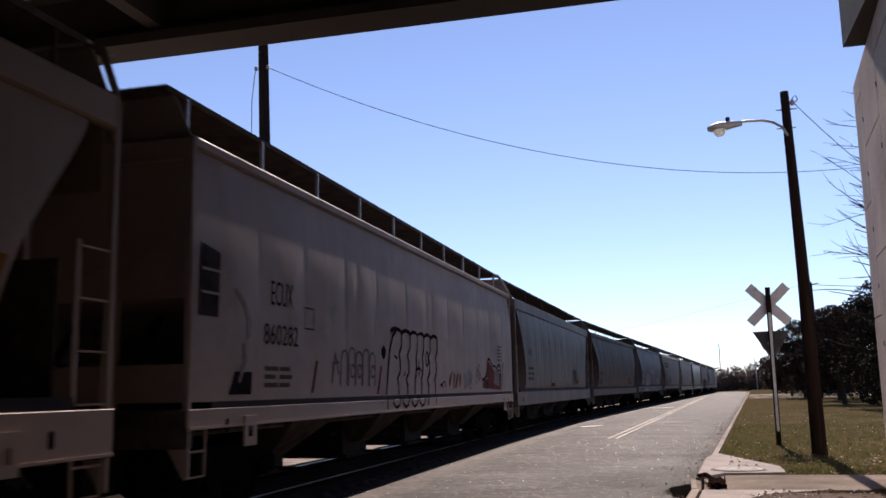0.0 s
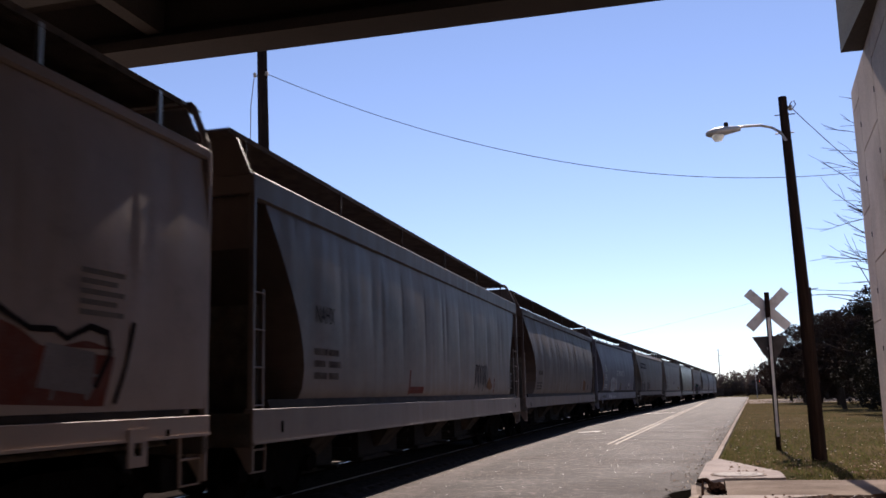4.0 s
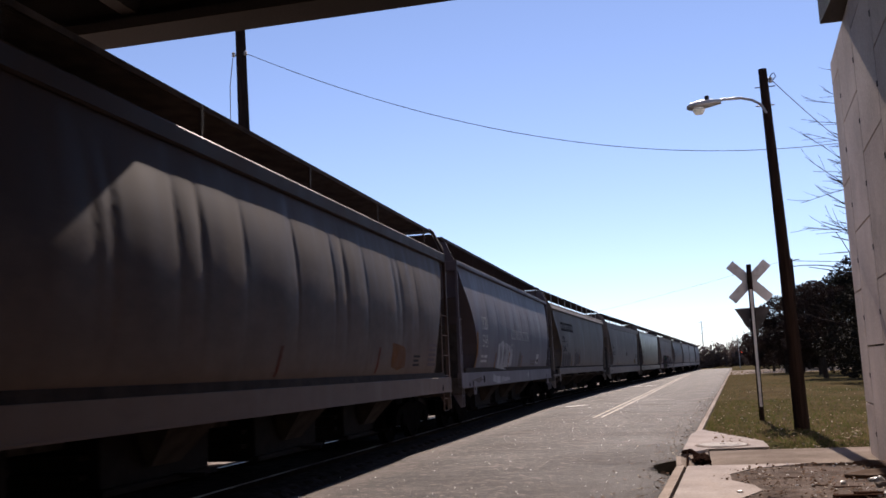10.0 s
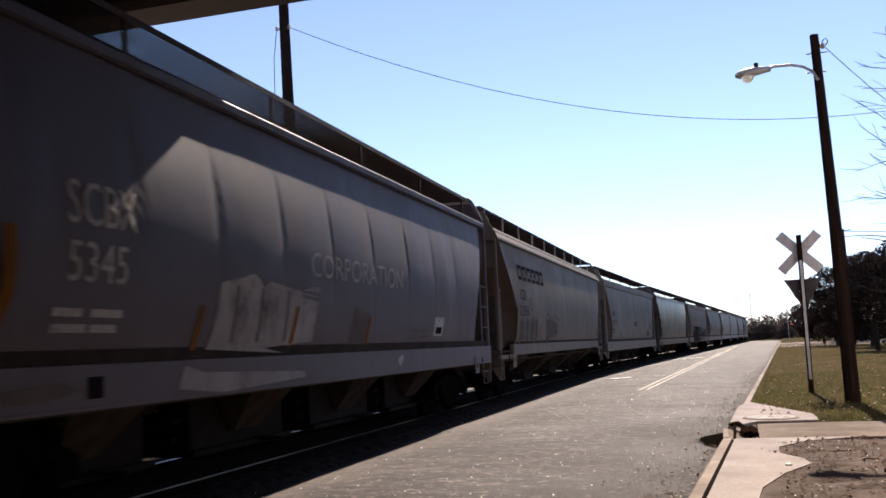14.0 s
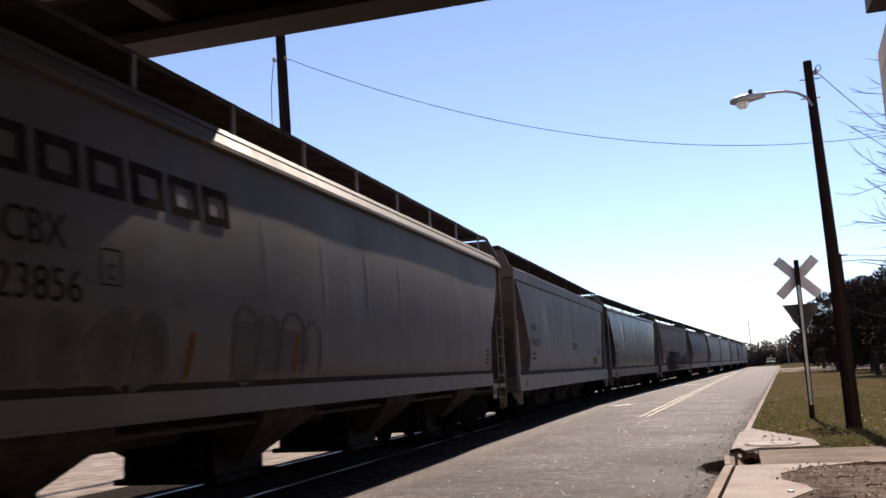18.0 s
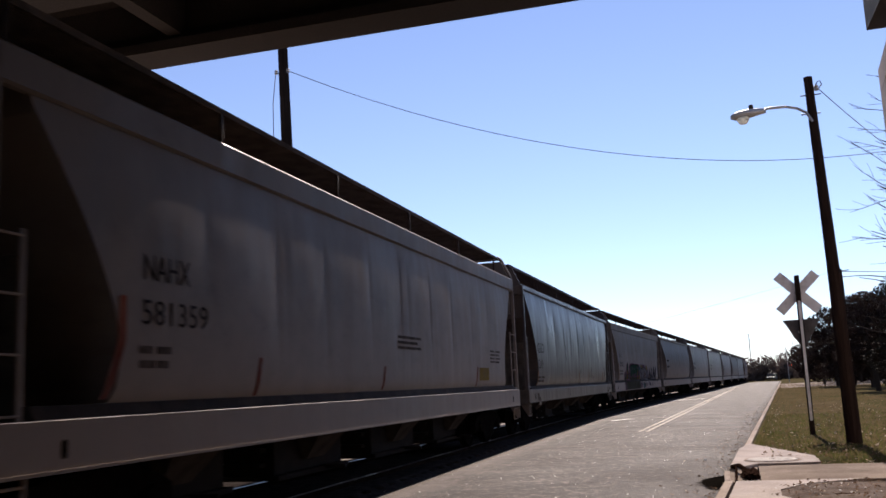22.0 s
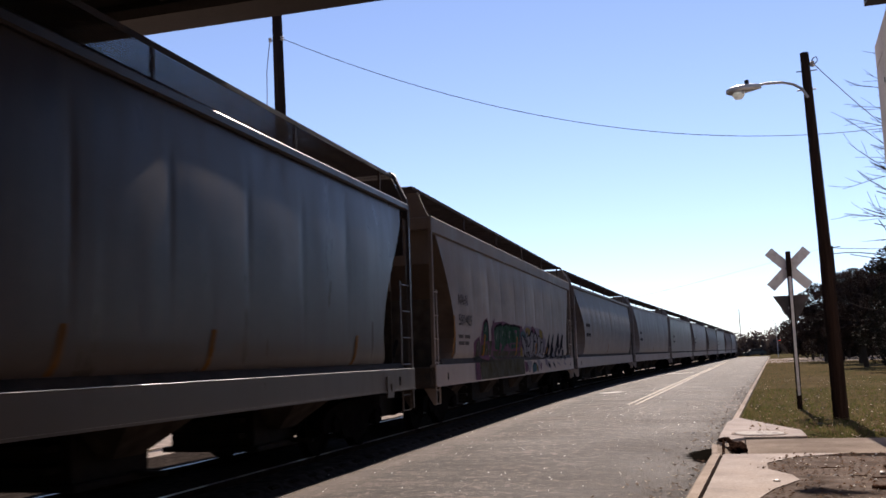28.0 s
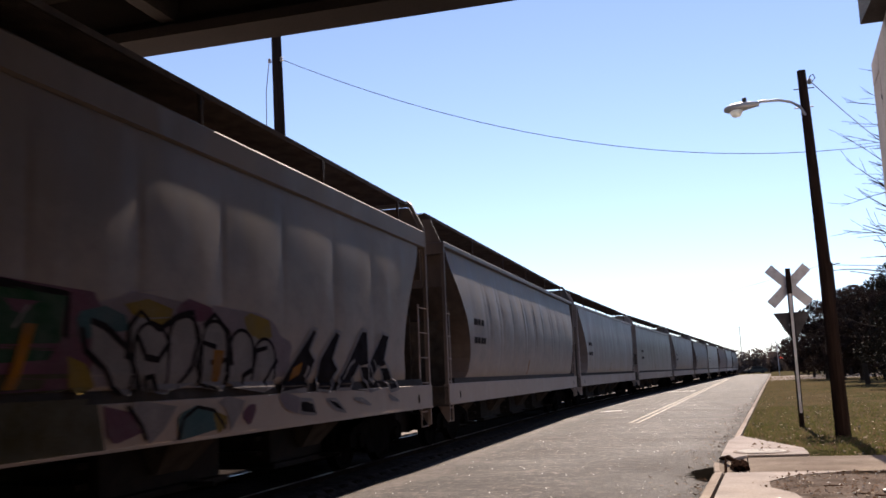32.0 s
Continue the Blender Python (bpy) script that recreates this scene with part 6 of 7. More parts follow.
ribbon(cH, [[(8.34, 1.90), (8.39, 1.71), (8.66, 1.55), (8.85, 1.33)], [(8.45, 1.96), (8.65, 1.91), (8.95, 1.74), (9.12, 1.48), (9.12, 1.32)], [(8.95, 1.64), (8.99, 1.94), (9.16, 2.08), (9.31, 1.97), (9.44, 1.92), (9.72, 2.05), (10.02, 2.12), (10.11, 1.83), (10.02, 1.58), (9.74, 1.35)], [(9.10, 1.86), (9.24, 1.66), (9.43, 1.64), (9.62, 1.81)], [(9.22, 1.35), (9.26, 1.47), (9.36, 1.49), (9.38, 1.35)], [(10.48, 1.78), (10.22, 1.82), (10.10, 1.59), (10.21, 1.39), (10.59, 1.35)], [(10.37, 1.62), (10.71, 1.65), (10.70, 1.42)], [(10.22, 1.99), (10.44, 2.12), (10.74, 1.94), (10.82, 1.59)], [(11.05, 1.47), (11.29, 1.55), (11.38, 1.76), (11.64, 1.80)], [(11.52, 1.31), (11.75, 1.55), (11.91, 1.66)], [(11.05, 1.32), (11.13, 1.52)]], 0.07, S_BLACK, out=0.012)
fill(cH, [(10.43, 1.75), (10.64, 1.75), (10.53, 1.39), (10.38, 1.40)], S_ORANGE, out=0.014, ragged=0.0)
fill(cH, [(8.61, 1.23), (8.93, 1.22), (9.23, 0.94), (8.66, 0.92)], S_PINK, out=0.008, ragged=0.03)
fill(cH, [(8.3, 1.4), (8.25, 1.95), (8.9, 2.2), (9.6, 2.3), (10.6, 2.28), (11.5, 2.2), (12.3, 1.9), (12.2, 1.4)], S_CLOUD, out=0.003, ragged=0.12)
fill(cH, [(8.95, 1.262), (9.8, 1.262), (9.55, 1.02), (9.3, 0.87), (9.2, 1.05)], S_WHITE, out=0.009, ragged=0.02)
fill(cH, [(10.35, 1.262), (11.1, 1.262), (11.0, 1.1), (10.75, 0.9), (10.7, 1.12)], S_WHITE, out=0.009, ragged=0.02)
fill(cH, [(11.85, 1.262), (12.5, 1.262), (12.45, 1.0), (12.1, 1.05)], S_CLOUD, out=0.007, ragged=0.02)
for a, b, h in ((9.05, 9.6, 1.98), (9.6, 10.15, 2.08), (10.2, 10.7, 2.05), (10.75, 11.3, 1.98), (11.3, 11.85, 1.9)):
    fill(cH, column(a, b, 1.38, h), S_WHITE, out=0.008, ragged=0.07)
    ribbon(cH, [column(a, b, 1.38, h)], 0.05, S_BLACK, out=0.0125)
fill(cH, [(9.74, 1.11), (10.08, 1.19), (10.40, 1.16), (10.49, 0.88), (9.77, 0.87)], S_TEAL, out=0.008, ragged=0.03)
fill(cH, [(10.40, 1.13), (10.69, 1.07), (10.69, 0.91), (10.49, 0.89)], S_YELLOW, out=0.009, ragged=0.03)
fill(cH, [(11.05, 1.17), (11.36, 1.16), (11.22, 0.94), (11.04, 0.95)], S_PINK, out=0.008, ragged=0.03)
ribbon(cH, [[(8.95, 1.23), (9.16, 1.05), (9.24, 0.92)], [(9.76, 0.88), (9.85, 1.08), (10.10, 1.18), (10.42, 1.13), (10.66, 0.93)]], 0.05, S_BLACK, out=0.012)
fill(cH, [(12.94, 2.08), (13.09, 2.07), (12.84, 1.79), (13.02, 1.67), (12.69, 1.29), (11.96, 1.27), (12.16, 1.52), (12.63, 1.86)], S_BLACK, out=0.009, ragged=0.02)
ribbon(cH, [[(12.94, 2.08), (13.09, 2.07), (12.84, 1.79), (13.02, 1.67), (12.69, 1.29), (11.96, 1.27), (12.16, 1.52), (12.63, 1.86), (12.94, 2.08)]], 0.06, S_WHITE, out=0.012)
fill(cH, [(13.71, 2.08), (13.89, 2.06), (13.59, 1.69), (13.79, 1.55), (13.42, 1.25), (13.00, 1.28), (13.13, 1.67), (13.47, 1.92)], S_BLACK, out=0.009, ragged=0.02)
ribbon(cH, [[(13.71, 2.08), (13.89, 2.06), (13.59, 1.69), (13.79, 1.55), (13.42, 1.25), (13.00, 1.28), (13.13, 1.67), (13.47, 1.92), (13.71, 2.08)]], 0.06, S_WHITE, out=0.012)
fill(cH, [(14.70, 2.13), (14.92, 2.12), (14.96, 1.69), (15.39, 1.25), (14.94, 1.22), (14.58, 1.60), (14.17, 1.27), (13.67, 1.27), (14.16, 1.68)], S_BLACK, out=0.009, ragged=0.02)
ribbon(cH, [[(14.70, 2.13), (14.92, 2.12), (14.96, 1.69), (15.39, 1.25), (14.94, 1.22), (14.58, 1.60), (14.17, 1.27), (13.67, 1.27), (14.16, 1.68), (14.70, 2.13)]], 0.06, S_WHITE, out=0.012)
fill(cH, [(15.60, 2.12), (15.90, 2.08), (15.67, 1.70), (16.31, 1.23), (15.90, 1.20), (15.40, 1.60), (15.09, 1.33), (14.95, 1.60)], S_BLACK, out=0.009, ragged=0.02)
ribbon(cH, [[(15.60, 2.12), (15.90, 2.08), (15.67, 1.70), (16.31, 1.23), (15.90, 1.20), (15.40, 1.60), (15.09, 1.33), (14.95, 1.60), (15.60, 2.12)]], 0.06, S_WHITE, out=0.012)
fill(cH, [(12.32, 1.55), (12.61, 1.63), (12.51, 1.43), (12.26, 1.41)], S_ORANGE, out=0.014, ragged=0.02)
ribbon(cH, [[(12.70, 1.45), (12.81, 1.59)], [(14.01, 1.41), (14.20, 1.60), (14.41, 1.68)], [(15.21, 1.69), (15.34, 1.55)]], 0.06, S_WHITE, out=0.014)
fill(cH, [(12.49, 1.17), (12.85, 1.16), (12.98, 0.97), (12.50, 1.01)], S_BLACK, out=0.008, ragged=0.0)
ribbon(cH, [[(12.49, 1.17), (12.85, 1.16), (12.98, 0.97), (12.50, 1.01), (12.49, 1.17)]], 0.05, S_WHITE, out=0.011)
fill(cH, [(13.31, 1.15), (13.64, 1.14), (14.00, 0.95), (13.63, 1.01)], S_BLACK, out=0.008, ragged=0.0)
ribbon(cH, [[(13.31, 1.15), (13.64, 1.14), (14.00, 0.95), (13.63, 1.01), (13.31, 1.15)]], 0.05, S_WHITE, out=0.011)
fill(cH, [(14.31, 1.13), (14.62, 1.12), (14.98, 1.01)], S_BLACK, out=0.008, ragged=0.0)
ribbon(cH, [[(14.31, 1.13), (14.62, 1.12), (14.98, 1.01), (14.31, 1.13)]], 0.05, S_WHITE, out=0.011)
fill(cH, [(15.80, 1.14), (16.29, 1.03), (15.91, 1.07)], S_BLACK, out=0.008, ragged=0.0)
ribbon(cH, [[(15.80, 1.14), (16.29, 1.03), (15.91, 1.07), (15.80, 1.14)]], 0.05, S_WHITE, out=0.011)
# dull cars further back
for c in LOOKS[9:16]:
    bars(c, 1.8, 2.7, 2.45, 2.7, 1, LETTER_BLACK, 3)
    bars(c, 1.8, 2.9, 2.05, 2.3, 1, LETTER_BLACK, 4)
    stripe_mark(c, 8.0, 1.4, 1.8)

# ---- trees, hedges, grass ----
def leaf_cloud(centres, count, size, seed, bm=None, flat=0.6):
    """Many small leaves in clumps: centres are (x, y, z, radius)."""
    rng = random.Random(seed)
    verts, faces = [], []
    total = sum(c[3] ** 2 for c in centres)
    for cx, cy, cz, r in centres:
        for _ in range(int(count * r * r / total)):
            while True:
                d = Vector((rng.uniform(-1, 1), rng.uniform(-1, 1), rng.uniform(-1, 1)))
                if 0.05 < d.length < 1:
                    break
            d = d.normalized() * d.length ** 0.45
            p = Vector((cx, cy, cz)) + Vector((d.x * r, d.y * r, d.z * r * flat))
            a = Vector((rng.gauss(0, 1), rng.gauss(0, 1), rng.gauss(0, 0.7))).normalized()
            b = a.cross(Vector((rng.gauss(0, 1), rng.gauss(0, 1), rng.gauss(0, 1)))).normalized()
            s = size * rng.uniform(0.6, 1.4)
            i = len(verts)
            verts += [p - a * s, p + b * s * 0.55, p + a * s, p - b * s * 0.55]
            faces.append((i, i + 1, i + 2, i + 3))
    return verts, faces


def raw(name, verts, faces, material, parent=None):
    me = bpy.data.meshes.new(name)
    me.from_pydata([tuple(v) for v in verts], [], faces)
    me.materials.append(material)
    ob = new(name, me)
    if parent:
        ob.parent = parent
    return ob


def limbs(bm, rng, p, d, length, r, depth, ends, droop=0.0, split=3, spread=0.6):
    """Branches that fork and thin out."""
    pts = [p]
    q = p
    for i in range(4):
        d = (d + Vector((rng.gauss(0, 0.13), rng.gauss(0, 0.13), rng.gauss(0, 0.1) - droop))).normalized()
        q = q + d * length / 4
        pts.append(q)
    tube(bm, pts, r, 5 if r < 0.05 else 7, r * 0.6, cap=False)
    ends.append((q, r))
    if depth:
        for k in range(split):
            s = pts[rng.choice((2, 3, 4))] if k else pts[4]
            e = (d + Vector((rng.gauss(0, spread), rng.gauss(0, spread), rng.gauss(0.1, spread * 0.7)))).normalized()
            limbs(bm, rng, s, e, length * rng.uniform(0.55, 0.8), r * 0.55, depth - 1, ends, droop, split, spread)


def tree(name, x, y, height, radius, seed, leaf, count, size, label, low=0.25, trunk=0.2):
    rng = random.Random(seed)
    z = ground_z(x, y)
    t = thing(name, label, "tree", "trees behind the lawn", pose(x, y, z))
    bm = bmesh.new()
    fork = height * low
    tube(bm, [(0, 0, -0.2), (rng.gauss(0, 0.05), 0, fork * 0.5), (rng.gauss(0, 0.1), rng.gauss(0, 0.1), fork)], trunk, 9, trunk * 0.75, cap=False)
    ends = []
    for k in range(6):
        a = k * 1.05 + rng.uniform(-0.3, 0.3)
        limbs(bm, rng, Vector((0, 0, fork * rng.uniform(0.8, 1))), Vector((math.cos(a) * 0.7, math.sin(a) * 0.7, 1)).normalized(), height * 0.34, trunk * 0.5, 2, ends)
    part("trunk", bm, BARK, t)
    clumps = []
    for _ in range(34):
        a, h = rng.uniform(0, math.tau), rng.uniform(0.0, 1)
        w = radius * math.sqrt(max(0.08, 1 - (2 * h - 0.9) ** 2 * 0.8)) * rng.uniform(0.35, 0.95)
        clumps.append((math.cos(a) * w, math.sin(a) * w, fork * 0.85 + (height - fork) * h * 0.95, radius * rng.uniform(0.2, 0.42)))
    v, f = leaf_cloud(clumps, int(count * 1.9), size * 0.66, seed)
    raw("crown", v, f, leaf, t)
    return t


def cedar(x, y, height, radius, seed, label):
    """A dense evergreen: a broad cone of many small sprays that reach the ground."""
    rng = random.Random(seed)
    t = thing("evergreen_tree", label, "tree", "trees behind the lawn", pose(x, y, ground_z(x, y)))
    bm = bmesh.new()
    tube(bm, [(0, 0, -0.2), (0.05, 0, height * 0.4), (0, 0.05, height * 0.9)], 0.24, 9, 0.04, cap=False)
    ends = []
    for k in range(14):
        a, h = k * 2.4, height * (0.2 + 0.05 * k)
        limbs(bm, rng, Vector((0, 0, h)), Vector((math.cos(a), math.sin(a), 0.25)).normalized(), radius * (1.05 - h / height), 0.06, 1, ends)
    part("trunk", bm, BARK, t)
    clumps = []
    for _ in range(230):
        h = rng.random() ** 1.3
        a = rng.uniform(0, math.tau)
        w = radius * (1 - h) ** 0.75 * (0.94 + 0.16 * math.sin(3 * a + 9 * h)) * math.sqrt(rng.uniform(0.15, 1))
        clumps.append((math.cos(a) * w, math.sin(a) * w, height * (0.06 + 0.94 * h), rng.uniform(0.3, 0.75) * (1.15 - 0.6 * h)))
    v, f = leaf_cloud(clumps, 42000, 0.07, seed, flat=0.8)
    raw("crown", v, f, LEAF, t)
    return t


cedar(12.0, 50.0, 10.6, 5.4, 3, "dark dense evergreen tree at the lawn's edge")
cedar(15.5, 57.0, 12.5, 5.6, 4, "dark dense evergreen tree at the lawn's edge")
tree("oak_tree", 9.9, 64.5, 6.8, 2.3, 5, LEAFRED, 6500, 0.12, "russet-leaved oak tree with a thin trunk", 0.3, 0.17)
tree("oak_tree", 11.6, 78.0, 7.6, 3.0, 6, LEAFRED, 7500, 0.13, "russet-leaved oak tree with a thin trunk", 0.26, 0.18)
tree("oak_tree", 10.7, 92.0, 7.4, 3.0, 7, LEAFRED, 6500, 0.14, "russet-leaved oak tree with a thin trunk", 0.22, 0.17)
tree("oak_tree", 11.2, 108.0, 7.0, 3.2, 8, LEAFRED, 6000, 0.16, "russet-leaved oak tree with a thin trunk", 0.15, 0.17)
tree("oak_tree", 15.5, 86.0, 9.0, 3.6, 9, LEAF, 7000, 0.16, "dark evergreen oak behind the lawn trees", 0.15, 0.2)
tree("oak_tree", 17.0, 70.0, 10.5, 3.8, 10, LEAF, 7000, 0.16, "dark evergreen oak behind the lawn trees", 0.15, 0.2)
tree("oak_tree", 15.5, 112.0, 8.5, 4.0, 11, LEAFRED, 6500, 0.18, "russet-leaved oak tree behind the others", 0.12, 0.2)
tree("oak_tree", 20.0, 100.0, 10.0, 4.5, 12, LEAF, 6500, 0.2, "dark evergreen oak behind the lawn trees", 0.12, 0.2)


def bare_tree(x, y, height, seed, label):
    """A leafless tree whose long limbs reach out to one side, with fine twigs and a few hanging pods."""
    rng = random.Random(seed)
    t = thing("bare_tree", label, "tree", m=pose(x, y, ground_z(x, y)))
    bm = bmesh.new()
    ends = []
    tube(bm, [(0, 0, -0.2), (0.1, 0, height * 0.4), (0.0, 0, height * 0.75), (0.1, 0, height)], 0.26, 9, 0.03, cap=False)
    def twig(p, d, length, r, depth):
        pts, q = [p], p
        for i in range(5):
            d = (d + Vector((rng.gauss(0, 0.05), rng.gauss(0, 0.08), rng.gauss(0.015, 0.06)))).normalized()
            q = q + d * length / 5
            pts.append(q)
        tube(bm, pts, max(r, 0.011), 4, max(r * 0.45, 0.008), cap=False)
        ends.append(pts[3])
        if depth:
            for k in range(7 if depth > 1 else 4):
                e = (d + Vector((rng.gauss(-0.2, 0.35), rng.gauss(0, 0.45), rng.gauss(0.12, 0.32)))).normalized()
                twig(pts[1 + k % 4], e, length * rng.uniform(0.3, 0.5), r * 0.5, depth - 1)
    for k in range(17):
        z = height * (0.33 + 0.6 * k / 17)
        a = math.pi + rng.gauss(0, 0.4) if k % 4 else rng.uniform(0, math.tau)
        rise = 0.2 + 0.5 * k / 17
        twig(Vector((0, 0, z)), Vector((math.cos(a), math.sin(a) * 0.7, rise)).normalized(), 6.2 - 0.1 * k, 0.042, 2)
    part("trunk", bm, BARK, t)
    v, f = [], []
    for p in ends:
        if rng.random() < 0.02:
            s = rng.uniform(0.04, 0.09)
            i = len(v)
            v += [p, p + Vector((s, 0, -s)), p + Vector((0, 0, -2.6 * s)), p + Vector((-s, 0, -s))]
            f.append((i, i + 1, i + 2, i + 3))
    raw("dead_pods", v, f, LEAFRED, t)
    return t


bare_tree(12.4, 42.0, 13.5, 21, "tall bare winter tree behind the retaining wall")


def woods(name, spans, count, size, seed, material, label, stems=0):
    """A far thicket of many small leaves and stems."""
    rng = random.Random(seed)
    clumps = []
    for x0, y0, x1, y1, h0, h1, n in spans:
        for _ in range(n):
            k = rng.random()
            h = (h0 + (h1 - h0) * k) * rng.uniform(0.35, 1.05)
            r = rng.uniform(0.25, 0.42) * (h0 + h1) / 2
            clumps.append((x0 + (x1 - x0) * k + rng.gauss(0, 1.0), y0 + (y1 - y0) * k + rng.gauss(0, 2.5), max(0.3, h - r * 0.5), r))
            clumps.append((clumps[-1][0], clumps[-1][1], h * 0.4, r))
    v, f = leaf_cloud(clumps, count, size, seed, flat=0.9)
    for _ in range(stems):
        x0, y0, x1, y1, h0, h1, n = rng.choice(spans)
        k = rng.random()
        x, y, h = x0 + (x1 - x0) * k, y0 + (y1 - y0) * k + rng.gauss(0, 3), (h0 + (h1 - h0) * k) * rng.uniform(0.9, 1.5)
        for _ in range(7):
            dx, dz, w = rng.gauss(0, 0.12) * h, h * rng.uniform(0.5, 1), 0.03 + 0.004 * h
            i = len(v)
            v += [Vector((x - w, y, 0)), Vector((x + w, y, 0)), Vector((x + dx + w * 0.3, y, dz)), Vector((x + dx - w * 0.3, y, dz))]
            f.append((i, i + 1, i + 2, i + 3))
    return tagged(raw(name, v, f, material), label, "woods", kind="stuff")


woods("far_scrub", [(4.5, 232, 20.0, 235, 4.5, 6.5, 30), (15, 250, 60, 240, 6, 8, 30)], 16000, 0.3, 31, SCRUB, "brown leafless scrub beyond the end of the street", 90)
woods("hedge", [(11.5, 128, 60, 132, 4.0, 6.0, 36), (14, 122, 30, 118, 5, 7, 14)], 16000, 0.22, 32, LEAF, "dark hedge and undergrowth behind the lawn", 20)
woods("far_woods", [(-400, 420, -40, 480, 9, 9, 40), (60, 260, 400, 300, 10, 12, 50)], 12000, 0.7, 33, SCRUB, "distant brown winter woods", 60)


def blades(name, count, y0, y1, wide, h, material, label, seed):
    rng = random.Random(seed)
    v, f = [], []
    for _ in range(count):
        y = y0 + (y1 - y0) * rng.random() ** 1.6
        x = kerb_x(y) + 0.2 + rng.random() ** 1.2 * wide * (y / y0)
        if y < 16.8 and x < 1.5 or y < 15.9:
            continue
        if y < 19.8 and x - kerb_x(y) < 0.3 + (19.8 - y) * 0.36:
            continue
        z = ground_z(x, y)
        a = rng.uniform(0, math.tau)
        w = 0.006 * (1 + y / 30)
        hh = h * rng.uniform(0.5, 1.4)
        i = len(v)
        v += [(x - w * math.cos(a), y - w * math.sin(a), z - 0.01), (x + w * math.cos(a), y + w * math.sin(a), z - 0.01), (x + rng.gauss(0, 0.6) * hh, y + rng.gauss(0, 0.6) * hh, z + hh)]
        f.append((i, i + 1, i + 2))
    return tagged(raw(name, v, f, material), label, "grass", kind="stuff")


STRAW = leafy("grass_straw", (0.128, 0.094, 0.05))
GREENBLADE = leafy("grass_green", (0.07, 0.072, 0.022))
blades("grass", 42000, 15.9, 120, 7.0, 0.06, STRAW, "short straw-coloured winter grass", 41)
blades("green_grass", 16000, 15.9, 34, 5.0, 0.06, GREENBLADE, "patches of short green grass", 42)


def scatter(name, count, area, size, material, label, seed, lift=0.012, category="leaf litter"):
    """Fallen leaves and bits, each bent and turned its own way."""
    rng = random.Random(seed)
    v, f = [], []
    for _ in range(count):
        x, y, z = area(rng)
        a, s = rng.uniform(0, math.tau), size * rng.uniform(0.5, 1.5)
        c, n = math.cos(a), math.sin(a)
        tip = rng.uniform(0.0, 0.8) * s
        i = len(v)
        for u, w, h in ((-1, 0, 0), (0, 0.5, tip * 0.3), (1, 0, tip), (0, -0.5, tip * 0.3)):
            v.append((x + s * (u * c - w * n), y + s * (u * n + w * c), z + lift + h))
        f.append((i, i + 1, i + 2, i + 3))
    return tagged(raw(name, v, f, material), label, category, kind="stuff")


def on_lawn(rng):
    y = 16 + 26 * rng.random() ** 1.8
    x = kerb_x(y) + 0.4 + rng.random() * 6.5 * y / 20
    return x, y, ground_z(x, y) + 0.03


def by_kerb(rng):
    y = 9 + 32 * rng.random() ** 1.5
    x = kerb_x(y) - abs(rng.gauss(0, 0.35)) - 0.02
    return x, y, road_z(x, y)


def on_dirt(rng):
    while True:
        x, y = rng.uniform(0.5, 2.45), rng.uniform(7.5, 13.2)
        if x > 0.45 + 0.5 * math.exp(-((y - 10.6) / 0.8) ** 2) + 0.6 * smooth_step(y, 12, 13.1):
            return x, y, max(ground_z(x, y), 0.0)


PALELEAF = leafy("leaf_pale", (0.5, 0.42, 0.32), 0.3, 0.3)
BROWNLEAF = leafy("leaf_brown", (0.13, 0.075, 0.045), 0.4, 0.3)
scatter("pale_fallen_leaves", 380, on_lawn, 0.035, PALELEAF, "pale dry leaves that catch the sun on the lawn", 51)
scatter("fallen_leaves", 1300, on_lawn, 0.04, BROWNLEAF, "brown dry leaves on the lawn", 52)
scatter("gutter_leaves", 500, by_kerb, 0.03, BROWNLEAF, "brown leaves and grit along the gutter", 53)
scatter("gutter_bits", 260, by_kerb, 0.022, PALELEAF, "pale leaves and grit along the gutter", 54)
scatter("dirt_leaves", 700, on_dirt, 0.03, BROWNLEAF, "brown leaf litter on the bare dirt", 55)
scatter("dirt_bits", 120, on_dirt, 0.02, PALELEAF, "pale litter on the bare dirt", 56)

# ---- storm drain, debris, far signal, van ----
def storm_drain():
    d = thing("storm_drain", "broken storm drain inlet in the kerb, half filled with dirt", "storm drain")
    part("top_slab", prism(bmesh.new(), [(0.0, 13.02), (0.06, 14.58), (0.3, 14.92), (0.48, 15.2), (0.43, 13.18)], "z", -0.05, 0.085), STAINED, d, "stained concrete top slab")
    # flat black sheet on the road paints the inlet's shaded inside
    throat = bmesh.new()
    ring = [throat.verts.new((-0.02 - (0.05 + 0.3 * math.sin(math.pi * k / 14) ** 0.6) * (1 + 0.5 * noise.noise((k * 0.9, 0, 4))), 13.2 + 1.5 * k / 14, road_z(-0.2, 13.9) + 0.022)) for k in range(15)]
    edge = [throat.verts.new((0.0, 13.2 + 1.5 * k / 14, 0.02)) for k in range(15)]
    for k in range(14):
        throat.faces.new((ring[k], edge[k], edge[k + 1], ring[k + 1]))
    part("throat", throat, HOLE, d, "black silted throat")
    part("lintel", boxes((-0.02, 0.06, 13.25, 14.5, 0.06, 0.1), bevel=0.01), KERB, d)
    return d


storm_drain()


